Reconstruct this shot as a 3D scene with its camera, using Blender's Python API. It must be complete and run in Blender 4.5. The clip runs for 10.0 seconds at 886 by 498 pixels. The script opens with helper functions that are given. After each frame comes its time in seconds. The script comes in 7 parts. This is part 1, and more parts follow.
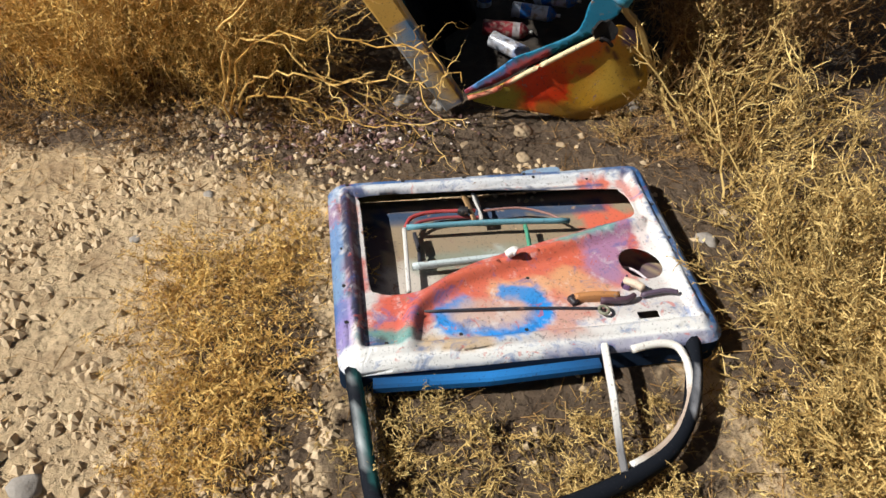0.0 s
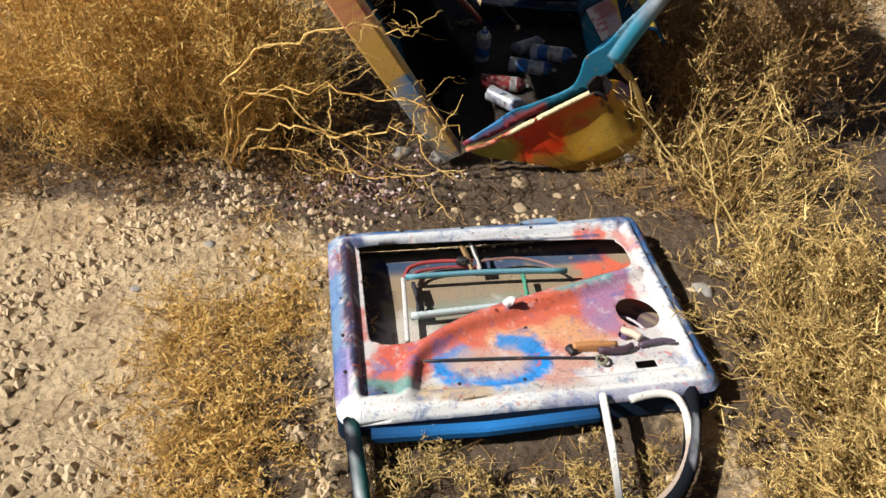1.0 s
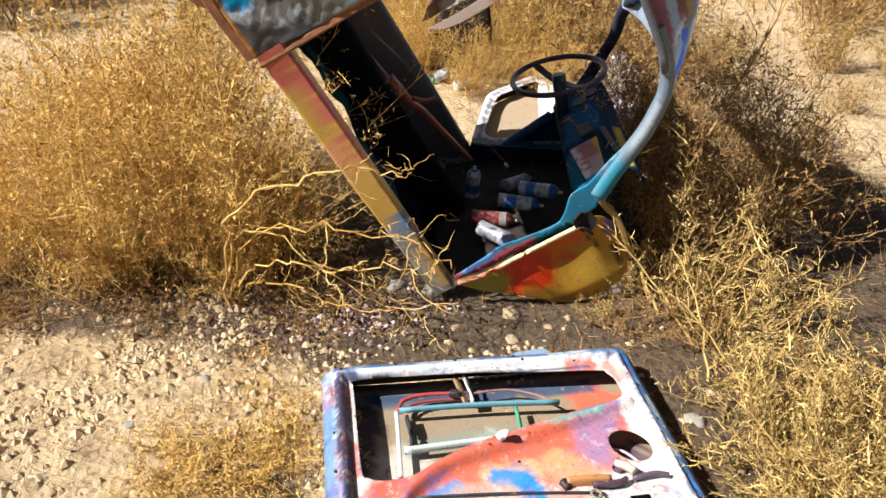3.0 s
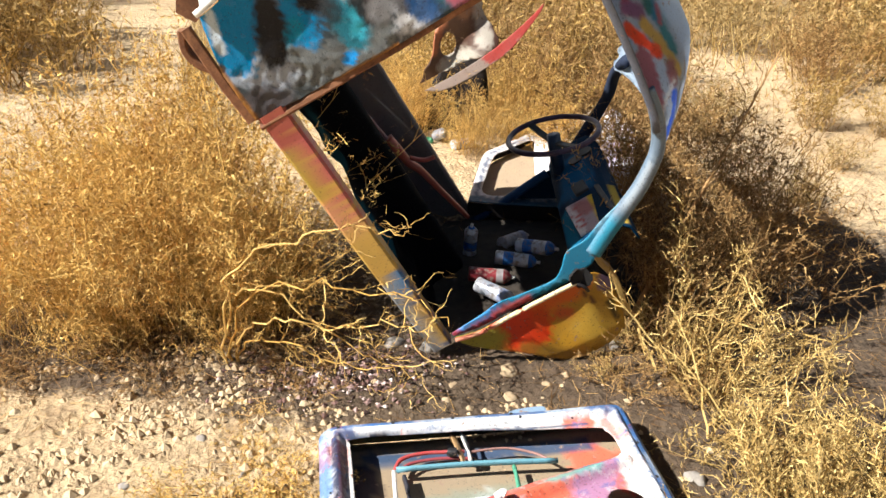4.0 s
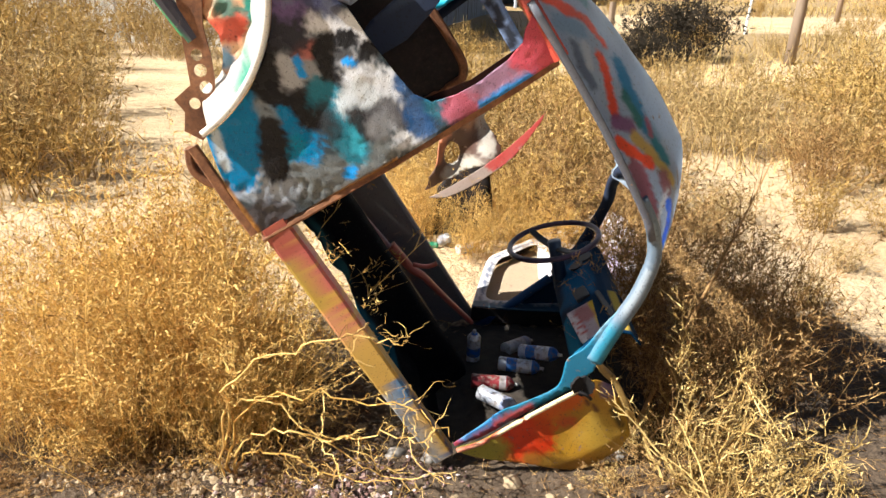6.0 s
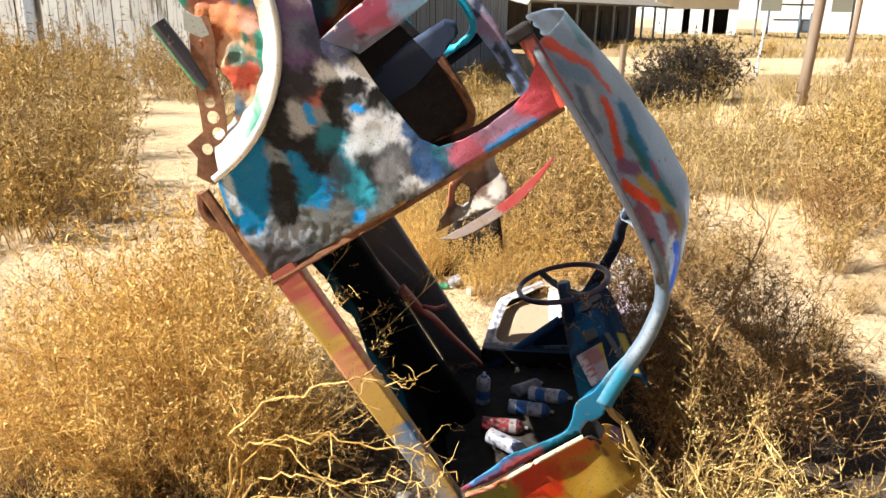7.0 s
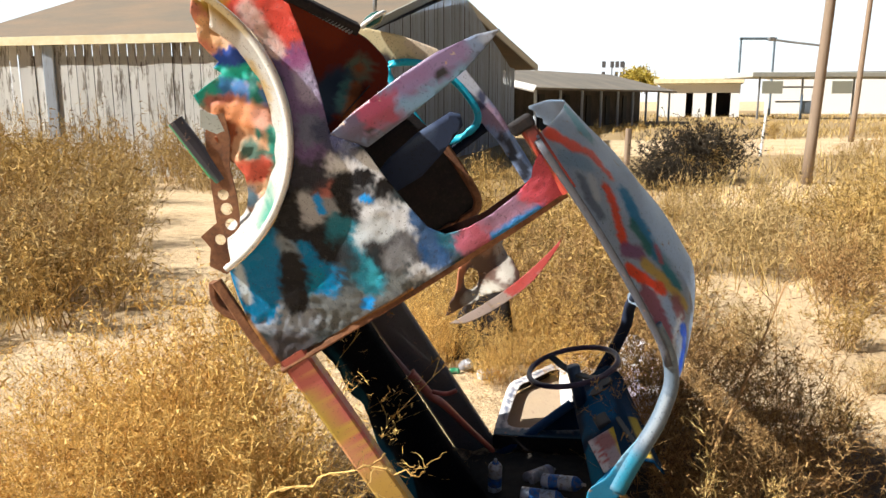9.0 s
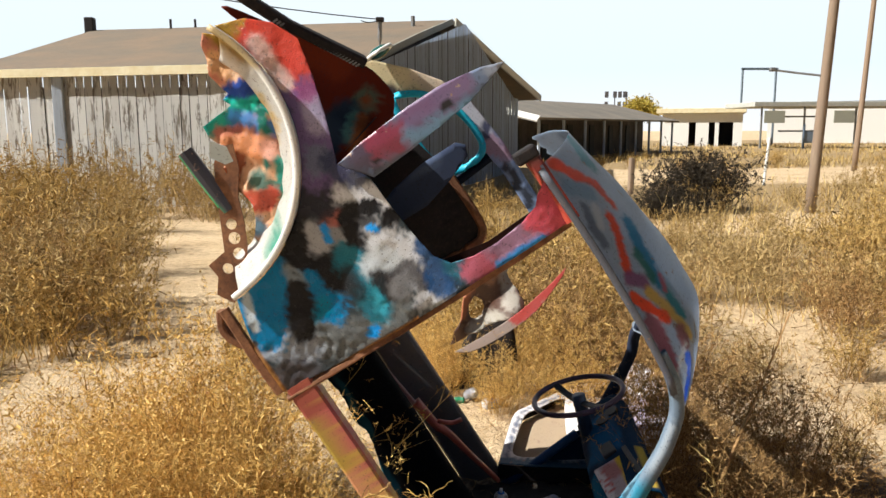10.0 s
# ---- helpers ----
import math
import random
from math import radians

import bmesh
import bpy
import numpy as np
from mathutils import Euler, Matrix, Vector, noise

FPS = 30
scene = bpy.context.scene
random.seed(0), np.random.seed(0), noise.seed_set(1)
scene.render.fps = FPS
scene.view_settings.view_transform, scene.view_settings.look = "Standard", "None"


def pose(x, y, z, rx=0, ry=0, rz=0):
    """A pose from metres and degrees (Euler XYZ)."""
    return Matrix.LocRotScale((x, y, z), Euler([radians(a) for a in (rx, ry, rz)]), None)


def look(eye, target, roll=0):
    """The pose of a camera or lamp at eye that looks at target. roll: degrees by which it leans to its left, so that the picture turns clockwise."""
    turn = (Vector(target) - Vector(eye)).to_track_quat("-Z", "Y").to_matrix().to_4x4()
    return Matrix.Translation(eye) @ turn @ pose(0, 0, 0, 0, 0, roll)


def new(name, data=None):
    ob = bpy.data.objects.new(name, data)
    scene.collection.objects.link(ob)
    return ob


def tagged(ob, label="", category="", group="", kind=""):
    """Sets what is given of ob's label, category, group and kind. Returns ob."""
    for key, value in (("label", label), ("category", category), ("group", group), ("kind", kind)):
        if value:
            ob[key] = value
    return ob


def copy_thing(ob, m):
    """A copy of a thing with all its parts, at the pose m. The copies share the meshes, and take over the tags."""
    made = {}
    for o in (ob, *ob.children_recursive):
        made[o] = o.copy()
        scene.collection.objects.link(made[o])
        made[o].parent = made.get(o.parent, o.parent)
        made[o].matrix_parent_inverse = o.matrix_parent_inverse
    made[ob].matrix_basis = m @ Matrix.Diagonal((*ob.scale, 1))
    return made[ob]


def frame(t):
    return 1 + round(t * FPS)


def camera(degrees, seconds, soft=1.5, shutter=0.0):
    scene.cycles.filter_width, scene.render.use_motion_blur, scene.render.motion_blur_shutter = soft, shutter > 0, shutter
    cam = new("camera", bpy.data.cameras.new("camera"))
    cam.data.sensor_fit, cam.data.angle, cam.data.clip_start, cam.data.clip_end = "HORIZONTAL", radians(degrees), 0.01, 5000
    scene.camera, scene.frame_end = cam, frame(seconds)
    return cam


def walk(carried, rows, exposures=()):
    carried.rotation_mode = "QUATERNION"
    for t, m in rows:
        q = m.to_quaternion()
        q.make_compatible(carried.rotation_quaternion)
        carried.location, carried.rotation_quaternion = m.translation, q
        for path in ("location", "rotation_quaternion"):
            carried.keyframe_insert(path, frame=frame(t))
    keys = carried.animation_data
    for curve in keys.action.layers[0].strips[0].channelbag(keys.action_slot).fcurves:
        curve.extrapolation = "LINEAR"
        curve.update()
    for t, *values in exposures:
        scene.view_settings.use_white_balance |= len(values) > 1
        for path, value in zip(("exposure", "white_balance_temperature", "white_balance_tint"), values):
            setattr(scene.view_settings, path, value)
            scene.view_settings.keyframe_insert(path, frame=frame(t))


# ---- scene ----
cam = camera(60.4, 10.0)
PATH = [
    (0, (0.018, 0.451, 1.523), (0.178, 1.857, 0.109), 3.1),
    (0.5, (0.012, 0.445, 1.533), (0.174, 1.9, 0.169), 3.4),
    (1, (0.015, 0.438, 1.539), (0.183, 1.931, 0.219), 3.1),
    (1.5, (0.017, 0.435, 1.557), (0.191, 1.98, 0.298), 2.7),
    (2, (0.022, 0.427, 1.566), (0.202, 2.022, 0.374), 2.8),
    (2.5, (0.02, 0.423, 1.577), (0.206, 2.063, 0.448), 2.8),
    (3, (0.015, 0.405, 1.589), (0.204, 2.094, 0.535), 2.6),
    (4.5, (0.028, 0.385, 1.612), (0.22, 2.179, 0.75), 2.1),
    (5, (0.037, 0.383, 1.624), (0.224, 2.21, 0.831), 1.8),
    (5.5, (0.048, 0.382, 1.633), (0.225, 2.233, 0.896), 1.6),
    (7, (0.079, 0.366, 1.654), (0.205, 2.273, 1.063), 0.9),
    (7.5, (0.081, 0.358, 1.662), (0.193, 2.281, 1.126), 0.8),
    (8, (0.086, 0.352, 1.668), (0.194, 2.287, 1.17), 0.5),
    (8.5, (0.088, 0.34, 1.671), (0.195, 2.288, 1.231), 0.2),
    (9, (0.089, 0.333, 1.673), (0.187, 2.294, 1.292), -0.1),
    (9.5, (0.087, 0.319, 1.675), (0.181, 2.289, 1.341), -0.2),
    (10, (0.084, 0.311, 1.676), (0.172, 2.286, 1.37), -0.2),
]
walk(cam, [(t, look(eye, target, roll)) for t, eye, target, roll in PATH], exposures=[(0.0, 0.38, 6200, 10), (2.5, 0.84, 6200, 10), (5.0, 1.32, 6200, 10), (8.0, 1.38, 6200, 10), (10.0, 0.80, 6200, 10)])


# ---------- world, sun ----------
SUN_AZ = math.radians(-101.0)     # compass angle of the sun from +Y, clockwise
SUN_EL = math.radians(43.0)
world = bpy.data.worlds.new("sky")
scene.world = world
world.use_nodes = True
wn = world.node_tree.nodes
sky = wn.new("ShaderNodeTexSky")
sky.sky_type = 'NISHITA'
sky.sun_disc = False
sky.sun_elevation = SUN_EL
sky.sun_rotation = SUN_AZ
sky.air_density = 1.0
sky.dust_density = 2.0
wn["Background"].inputs["Strength"].default_value = 0.015
world.node_tree.links.new(sky.outputs[0], wn["Background"].inputs["Color"])
# pale backdrop of haze and sky far beyond the buildings, to the north
bm = bmesh.new()
cols = []
for k in range(49):
    a = math.radians(-52 + 104 * k / 48)
    cols.append([bm.verts.new((2200 * math.sin(a), 2200 * math.cos(a), z)) for z in (-40, 40, 120, 220, 340, 480, 640, 820, 1000)])
for p, q in zip(cols[:-1], cols[1:]):
    for k in range(8):
        bm.faces.new((p[k], p[k + 1], q[k + 1], q[k]))
me = bpy.data.meshes.new("backdrop")
bm.to_mesh(me)
bm.free()
hz = bpy.data.materials.new("pale_sky")
hz.use_nodes = True
ht = hz.node_tree
ht.nodes.remove(ht.nodes["Principled BSDF"])
em = ht.nodes.new("ShaderNodeEmission")
grad = ht.nodes.new("ShaderNodeValToRGB")
xyz = ht.nodes.new("ShaderNodeSeparateXYZ")
mul = ht.nodes.new("ShaderNodeMath")
mul.operation = 'MULTIPLY'
mul.inputs[1].default_value = 0.001
ht.links.new(ht.nodes.new("ShaderNodeTexCoord").outputs["Object"], xyz.inputs[0])
ht.links.new(xyz.outputs["Z"], mul.inputs[0])
ht.links.new(mul.outputs[0], grad.inputs[0])
for e, (p, col) in zip([grad.color_ramp.elements[0], grad.color_ramp.elements[1], grad.color_ramp.elements.new(0.17)], [(0.0, (1.0, 0.99, 0.97)), (0.40, (0.33, 0.70, 0.84)), (0.17, (0.88, 0.975, 1.0))]):
    e.position = p
    e.color = (*col, 1)
ht.links.new(grad.outputs[0], em.inputs["Color"])
em.inputs["Strength"].default_value = 0.59
ht.links.new(em.outputs[0], ht.nodes["Material Output"].inputs["Surface"])
me.materials.append(hz)
tagged(new("backdrop", me), "pale hazy blue sky above the horizon", "sky", kind="structure")

sun_data = bpy.data.lights.new("sun", 'SUN')
sun_data.energy = 5.0
sun_data.angle = math.radians(0.55)
sun_data.color = (1.0, 0.94, 0.83)
sun = new("sun", sun_data)
to_sun = Vector((math.sin(SUN_AZ) * math.cos(SUN_EL), math.cos(SUN_AZ) * math.cos(SUN_EL), math.sin(SUN_EL)))
sun.matrix_world = look(tuple(to_sun * 50), (0, 0, 0))

rng = np.random.default_rng(7)
random.seed(7)


# ---------- materials ----------
class Nodes:
    """Small helper round one material's node tree."""

    def __init__(self, name):
        self.mat = bpy.data.materials.new(name)
        self.mat.use_nodes = True
        self.t = self.mat.node_tree
        self.bsdf = self.t.nodes["Principled BSDF"]
        self.coord = self.t.nodes.new("ShaderNodeTexCoord").outputs["Object"]

    def put(self, socket, value):
        if isinstance(value, bpy.types.NodeSocket):
            self.t.links.new(value, socket)
        elif isinstance(value, (tuple, list)) and len(value) == 3 and socket.type == 'RGBA':
            socket.default_value = (*value, 1.0)
        else:
            socket.default_value = value

    def noise(self, scale, detail=4.0, rough=0.55, distort=0.0, coord=None):
        n = self.t.nodes.new("ShaderNodeTexNoise")
        n.inputs["Scale"].default_value = scale
        n.inputs["Detail"].default_value = detail
        n.inputs["Roughness"].default_value = rough
        n.inputs["Distortion"].default_value = distort
        self.put(n.inputs["Vector"], coord if coord is not None else self.coord)
        return n.outputs["Fac"]

    def scaled(self, x, y, z):
        n = self.t.nodes.new("ShaderNodeMapping")
        n.inputs["Scale"].default_value = (x, y, z)
        self.put(n.inputs["Vector"], self.coord)
        return n.outputs["Vector"]

    def voronoi(self, scale, feature='F1', out="Distance"):
        n = self.t.nodes.new("ShaderNodeTexVoronoi")
        n.feature = feature
        n.inputs["Scale"].default_value = scale
        self.put(n.inputs["Vector"], self.coord)
        return n.outputs[out]

    def ramp(self, fac, stops):
        n = self.t.nodes.new("ShaderNodeValToRGB")
        el = n.color_ramp.elements
        while len(el) < len(stops):
            el.new(0.5)
        for e, (p, c) in zip(el, stops):
            e.position = p
            e.color = (*c, 1.0) if isinstance(c, tuple) else (c, c, c, 1.0)
        self.put(n.inputs["Fac"], fac)
        return n.outputs["Color"]

    def mix(self, fac, a, b, mode='MIX'):
        n = self.t.nodes.new("ShaderNodeMix")
        n.data_type = 'RGBA'
        n.blend_type = mode
        self.put(n.inputs[0], fac)
        self.put(n.inputs[6], a)
        self.put(n.inputs[7], b)
        return n.outputs[2]

    def maths(self, op, a, b=0.0):
        n = self.t.nodes.new("ShaderNodeMath")
        n.operation = op
        self.put(n.inputs[0], a)
        self.put(n.inputs[1], b)
        return n.outputs[0]

    def attribute(self, name):
        n = self.t.nodes.new("ShaderNodeAttribute")
        n.attribute_name = name
        return n.outputs["Color"]

    def island(self):
        return self.t.nodes.new("ShaderNodeNewGeometry").outputs["Random Per Island"]

    def object_random(self):
        return self.t.nodes.new("ShaderNodeObjectInfo").outputs["Random"]

    def bump(self, height, strength=0.3, distance=0.01):
        n = self.t.nodes.new("ShaderNodeBump")
        n.inputs["Strength"].default_value = strength
        n.inputs["Distance"].default_value = distance
        self.put(n.inputs["Height"], height)
        self.put(self.bsdf.inputs["Normal"], n.outputs["Normal"])

    def done(self, color, rough=0.6, metal=0.0, **more):
        self.put(self.bsdf.inputs["Base Color"], color)
        self.put(self.bsdf.inputs["Roughness"], rough)
        self.put(self.bsdf.inputs["Metallic"], metal)
        for k, v in more.items():
            self.put(self.bsdf.inputs[k.replace("_", " ")], v)
        return self.mat


def spray_paint(name, rough=0.38, chips=0.60, bump=0.25, fogged=0.16, mottle=0.0, gloss=0.5):
    """Layers of spray paint on sheet steel: colour from the brushed-on attribute, with overspray, chips and rust."""
    n = Nodes(name)
    paint = n.attribute("paint")
    fog = n.noise(9.0, 5.0, 0.6)
    tinted = n.mix(n.ramp(fog, [(0.40, 0.0), (0.80, fogged)]), paint, n.mix(n.noise(3.0), (0.10, 0.12, 0.2), (0.55, 0.5, 0.5)))
    if mottle:
        tinted = n.mix(n.ramp(n.noise(21.0, 6.0, 0.7), [(0.55, 0.0), (0.68, mottle * 0.8)]), tinted, (0.70, 0.71, 0.72))
        tinted = n.mix(n.ramp(n.noise(17.0, 7.0, 0.7, 0.6), [(0.54, 0.0), (0.66, mottle)]), tinted, (0.03, 0.12, 0.36))
        tinted = n.mix(n.ramp(n.noise(24.0, 7.0, 0.7, 1.1), [(0.60, 0.0), (0.64, mottle)]), tinted, (0.52, 0.10, 0.07))
        tinted = n.mix(n.ramp(n.noise(30.0, 7.0, 0.7, 1.9), [(0.62, 0.0), (0.66, mottle)]), tinted, (0.05, 0.04, 0.06))
    speck = n.noise(140.0, 2.0, 0.5)
    tinted = n.mix(n.ramp(speck, [(0.60, 0.0), (0.72, 0.5)]), tinted, (0.03, 0.03, 0.035))
    chip = n.ramp(n.noise(26.0, 8.0, 0.72), [(chips, 0.0), (chips + 0.03, 1.0)])
    worn = n.mix(n.noise(60.0), (0.22, 0.075, 0.03), (0.34, 0.30, 0.26))
    col = n.mix(chip, tinted, worn)
    n.bump(n.mix(0.5, n.noise(48.0, 6.0, 0.65), n.noise(300.0, 3.0)), bump, 0.006)
    return n.done(col, n.ramp(fog, [(0.3, rough - 0.1), (0.8, rough + 0.22)]), 0.0, Specular_IOR_Level=gloss)


def rusty(name, a=(0.12, 0.045, 0.02), b=(0.33, 0.15, 0.07), rough=0.8):
    n = Nodes(name)
    col = n.mix(n.ramp(n.noise(14.0, 8.0, 0.7), [(0.35, 0.0), (0.68, 1.0)]), a, b)
    col = n.mix(n.ramp(n.noise(90.0, 4.0), [(0.5, 0.0), (0.8, 0.6)]), col, (0.05, 0.03, 0.025))
    n.bump(n.noise(120.0, 6.0, 0.7), 0.35, 0.004)
    return n.done(col, rough, 0.15)


def plain(name, a, b, rough=0.6, scale=20.0, metal=0.0, bump=0.15):
    n = Nodes(name)
    col = n.mix(n.ramp(n.noise(scale, 6.0, 0.65), [(0.3, 0.0), (0.7, 1.0)]), a, b)
    n.bump(n.noise(scale * 8, 4.0), bump, 0.004)
    return n.done(col, rough, metal)


def straw(name, dark, mid, light):
    """Dead stalks: every stalk has a tone of its own."""
    n = Nodes(name)
    col = n.ramp(n.island(), [(0.0, dark), (0.5, mid), (1.0, light)])
    col = n.mix(n.ramp(n.object_random(), [(0.0, 0.0), (1.0, 0.35)]), col, n.mix(n.noise(2.0), dark, light))
    mat = n.done(col, 0.75, 0.0, Specular_IOR_Level=0.25)
    thin = n.t.nodes.new("ShaderNodeBsdfTranslucent")
    both = n.t.nodes.new("ShaderNodeMixShader")
    both.inputs[0].default_value = 0.18
    n.put(thin.inputs["Color"], col)
    n.t.links.new(n.bsdf.outputs[0], both.inputs[1])
    n.t.links.new(thin.outputs[0], both.inputs[2])
    n.t.links.new(both.outputs[0], n.t.nodes["Material Output"].inputs["Surface"])
    return mat


M_PAINT = spray_paint("spray_paint_on_steel", 0.36, 0.63, 0.25, 0.05, 0.0, 0.32)
M_PAINT_WORN = spray_paint("weathered_spray_paint", 0.5, 0.61, 0.4, 0.08)
M_TARRY = spray_paint("thick_glossy_spray_paint", 0.20, 0.72, 1.0, 0.0, 0.0, 0.22)
M_DOOR = spray_paint("mottled_spray_paint", 0.42, 0.64, 0.4, 0.08, 0.62)
M_DEEP = spray_paint("deep_dark_paint", 0.7, 0.74, 0.25, 0.0, 0.0, 0.04)
M_RUST = rusty("rusted_steel")
# so dark that it also stands in for shade inside the cabin
M_DARK = rusty("near_black_steel", (0.006, 0.005, 0.007), (0.020, 0.015, 0.016), 0.75)
M_BLACK = plain("flat_black", (0.012, 0.012, 0.014), (0.03, 0.03, 0.032), 0.6, 30.0)
M_STEEL = plain("dull_grey_steel", (0.16, 0.17, 0.18), (0.34, 0.34, 0.34), 0.45, 40.0, 0.5)
M_WHITE = plain("chalky_white_paint", (0.62, 0.62, 0.60), (0.80, 0.80, 0.78), 0.55, 18.0)
M_GOLD = straw("golden_dead_stalks", (0.17, 0.08, 0.019), (0.68, 0.42, 0.11), (0.93, 0.68, 0.26))
M_PALE = straw("pale_dead_stalks", (0.045, 0.024, 0.009), (0.47, 0.305, 0.098), (0.92, 0.70, 0.29))
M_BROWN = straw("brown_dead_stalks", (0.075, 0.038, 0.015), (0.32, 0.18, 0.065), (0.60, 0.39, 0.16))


# ---------- mesh helpers ----------
def finish(name, mesh, material, parent=None, label="", smooth=False):
    mesh.materials.append(material)
    if smooth:
        mesh.polygons.foreach_set("use_smooth", [True] * len(mesh.polygons))
    ob = new(name, mesh)
    if parent is not None:
        ob.parent = parent
    if label:
        tagged(ob, label)
    return ob


def part(name, bm, material, parent=None, label="", smooth=False):
    mesh = bpy.data.meshes.new(name)
    bmesh.ops.recalc_face_normals(bm, faces=bm.faces[:])
    bm.to_mesh(mesh)
    bm.free()
    return finish(name, mesh, material, parent, label, smooth)


def raw(name, verts, faces, material, parent=None, label="", smooth=False):
    mesh = bpy.data.meshes.new(name)
    mesh.from_pydata(np.asarray(verts).tolist(), [], faces if isinstance(faces, list) else faces.tolist())
    return finish(name, mesh, material, parent, label, smooth)


def empty(name, m=None):
    ob = new(name)
    ob.empty_display_size = 0.1
    if m is not None:
        ob.matrix_world = m
    return ob


def spline(pts, per=6, closed=True):
    """Catmull-Rom through control points; one given with a third value is a sharp corner."""
    out, n = [], len(pts)
    last = n if closed else n - 1
    for i in range(last):
        p1, p2 = pts[i], pts[(i + 1) % n]
        p0 = pts[(i - 1) % n] if closed or i > 0 else p1
        p3 = pts[(i + 2) % n] if closed or i + 2 < n else p2
        a, b = np.array(p1[:2], float), np.array(p2[:2], float)
        ta = (b - a) if len(p1) > 2 else (b - np.array(p0[:2])) / 2
        tb = (b - a) if len(p2) > 2 else (np.array(p3[:2]) - a) / 2
        for k in range(per):
            s = k / per
            out.append(tuple((2*s**3-3*s**2+1)*a + (s**3-2*s**2+s)*ta + (-2*s**3+3*s**2)*b + (s**3-s**2)*tb))
    if not closed:
        out.append(tuple(pts[-1][:2]))
    return out


def spline3(pts, per=6):
    xy = spline([(p[0], p[1]) for p in pts], per, False)
    zz = spline([(p[2], 0.0) for p in pts], per, False)
    return [(a[0], a[1], b[0]) for a, b in zip(xy, zz)]


def sheet(outline, holes=(), step=0.02, shape=None, thick=0.004):
    """A cut and pressed metal sheet in the xz plane; shape(x, z) presses it along y."""
    bm = bmesh.new()
    edges = []
    for loop in [outline, *holes]:
        vs = [bm.verts.new((p[0], 0.0, p[1])) for p in loop]
        edges += [bm.edges.new((vs[i], vs[(i + 1) % len(vs)])) for i in range(len(vs))]
    bmesh.ops.triangle_fill(bm, use_beauty=True, use_dissolve=False, edges=edges)
    for ax in (0, 2):
        lo, hi = min(v.co[ax] for v in bm.verts), max(v.co[ax] for v in bm.verts)
        no = (1, 0, 0) if ax == 0 else (0, 0, 1)
        for k in range(1, int((hi - lo) / step)):
            co = [0.0, 0.0, 0.0]
            co[ax] = lo + k * step
            bmesh.ops.bisect_plane(bm, geom=bm.verts[:] + bm.edges[:] + bm.faces[:], dist=1e-5, plane_co=co, plane_no=no)
    if shape:
        for v in bm.verts:
            v.co.y += shape(v.co.x, v.co.z)
    bmesh.ops.recalc_face_normals(bm, faces=bm.faces[:])
    if thick:
        bmesh.ops.solidify(bm, geom=bm.faces[:], thickness=thick)
    return bm


def sweep(path, profile, closed=False, up=(0, 0, 1), bm=None, scale=None):
    """Carries a closed profile along a path of 3D points."""
    bm = bm or bmesh.new()
    pts = [Vector(p) for p in path]
    n, rings = len(pts), []
    up = Vector(up)
    for i, p in enumerate(pts):
        a = pts[(i - 1) % n] if closed or i > 0 else p
        b = pts[(i + 1) % n] if closed or i < n - 1 else p
        d = (b - a).normalized()
        side = d.cross(up)
        if side.length < 1e-4:
            side = d.cross(Vector((1, 0, 0.1)))
        side.normalize()
        top = side.cross(d)
        s = scale(i / (n - 1)) if scale else 1.0
        rings.append([bm.verts.new(p + side * q[0] * s + top * q[1] * s) for q in profile])
    m = len(profile)
    for i in range(n if closed else n - 1):
        r0, r1 = rings[i], rings[(i + 1) % n]
        for j in range(m):
            bm.faces.new((r0[j], r0[(j + 1) % m], r1[(j + 1) % m], r1[j]))
    if not closed:
        bm.faces.new(rings[0][::-1])
        bm.faces.new(rings[-1])
    return bm


def ring(r, n=8, ry=None):
    return [(r * math.cos(2 * math.pi * k / n), (ry or r) * math.sin(2 * math.pi * k / n)) for k in range(n)]


def bar(w, h, c=0.2):
    """A rectangular profile with chamfered edges."""
    e = min(w, h) * c
    x, y = w / 2, h / 2
    return [(-x + e, -y), (x - e, -y), (x, -y + e), (x, y - e), (x - e, y), (-x + e, y), (-x, y - e), (-x, -y + e)]


def box(x0, x1, y0, y1, z0, z1, bevel=0.0, bm=None):
    bm = bm or bmesh.new()
    made = bmesh.ops.create_cube(bm, size=1.0)["verts"]
    for v in made:
        v.co = Vector(((x0 + x1) / 2 + v.co.x * (x1 - x0), (y0 + y1) / 2 + v.co.y * (y1 - y0), (z0 + z1) / 2 + v.co.z * (z1 - z0)))
    if bevel:
        es = list({e for v in made for e in v.link_edges})
        bmesh.ops.bevel(bm, geom=es, offset=bevel, segments=2, affect='EDGES', profile=0.5)
    return bm


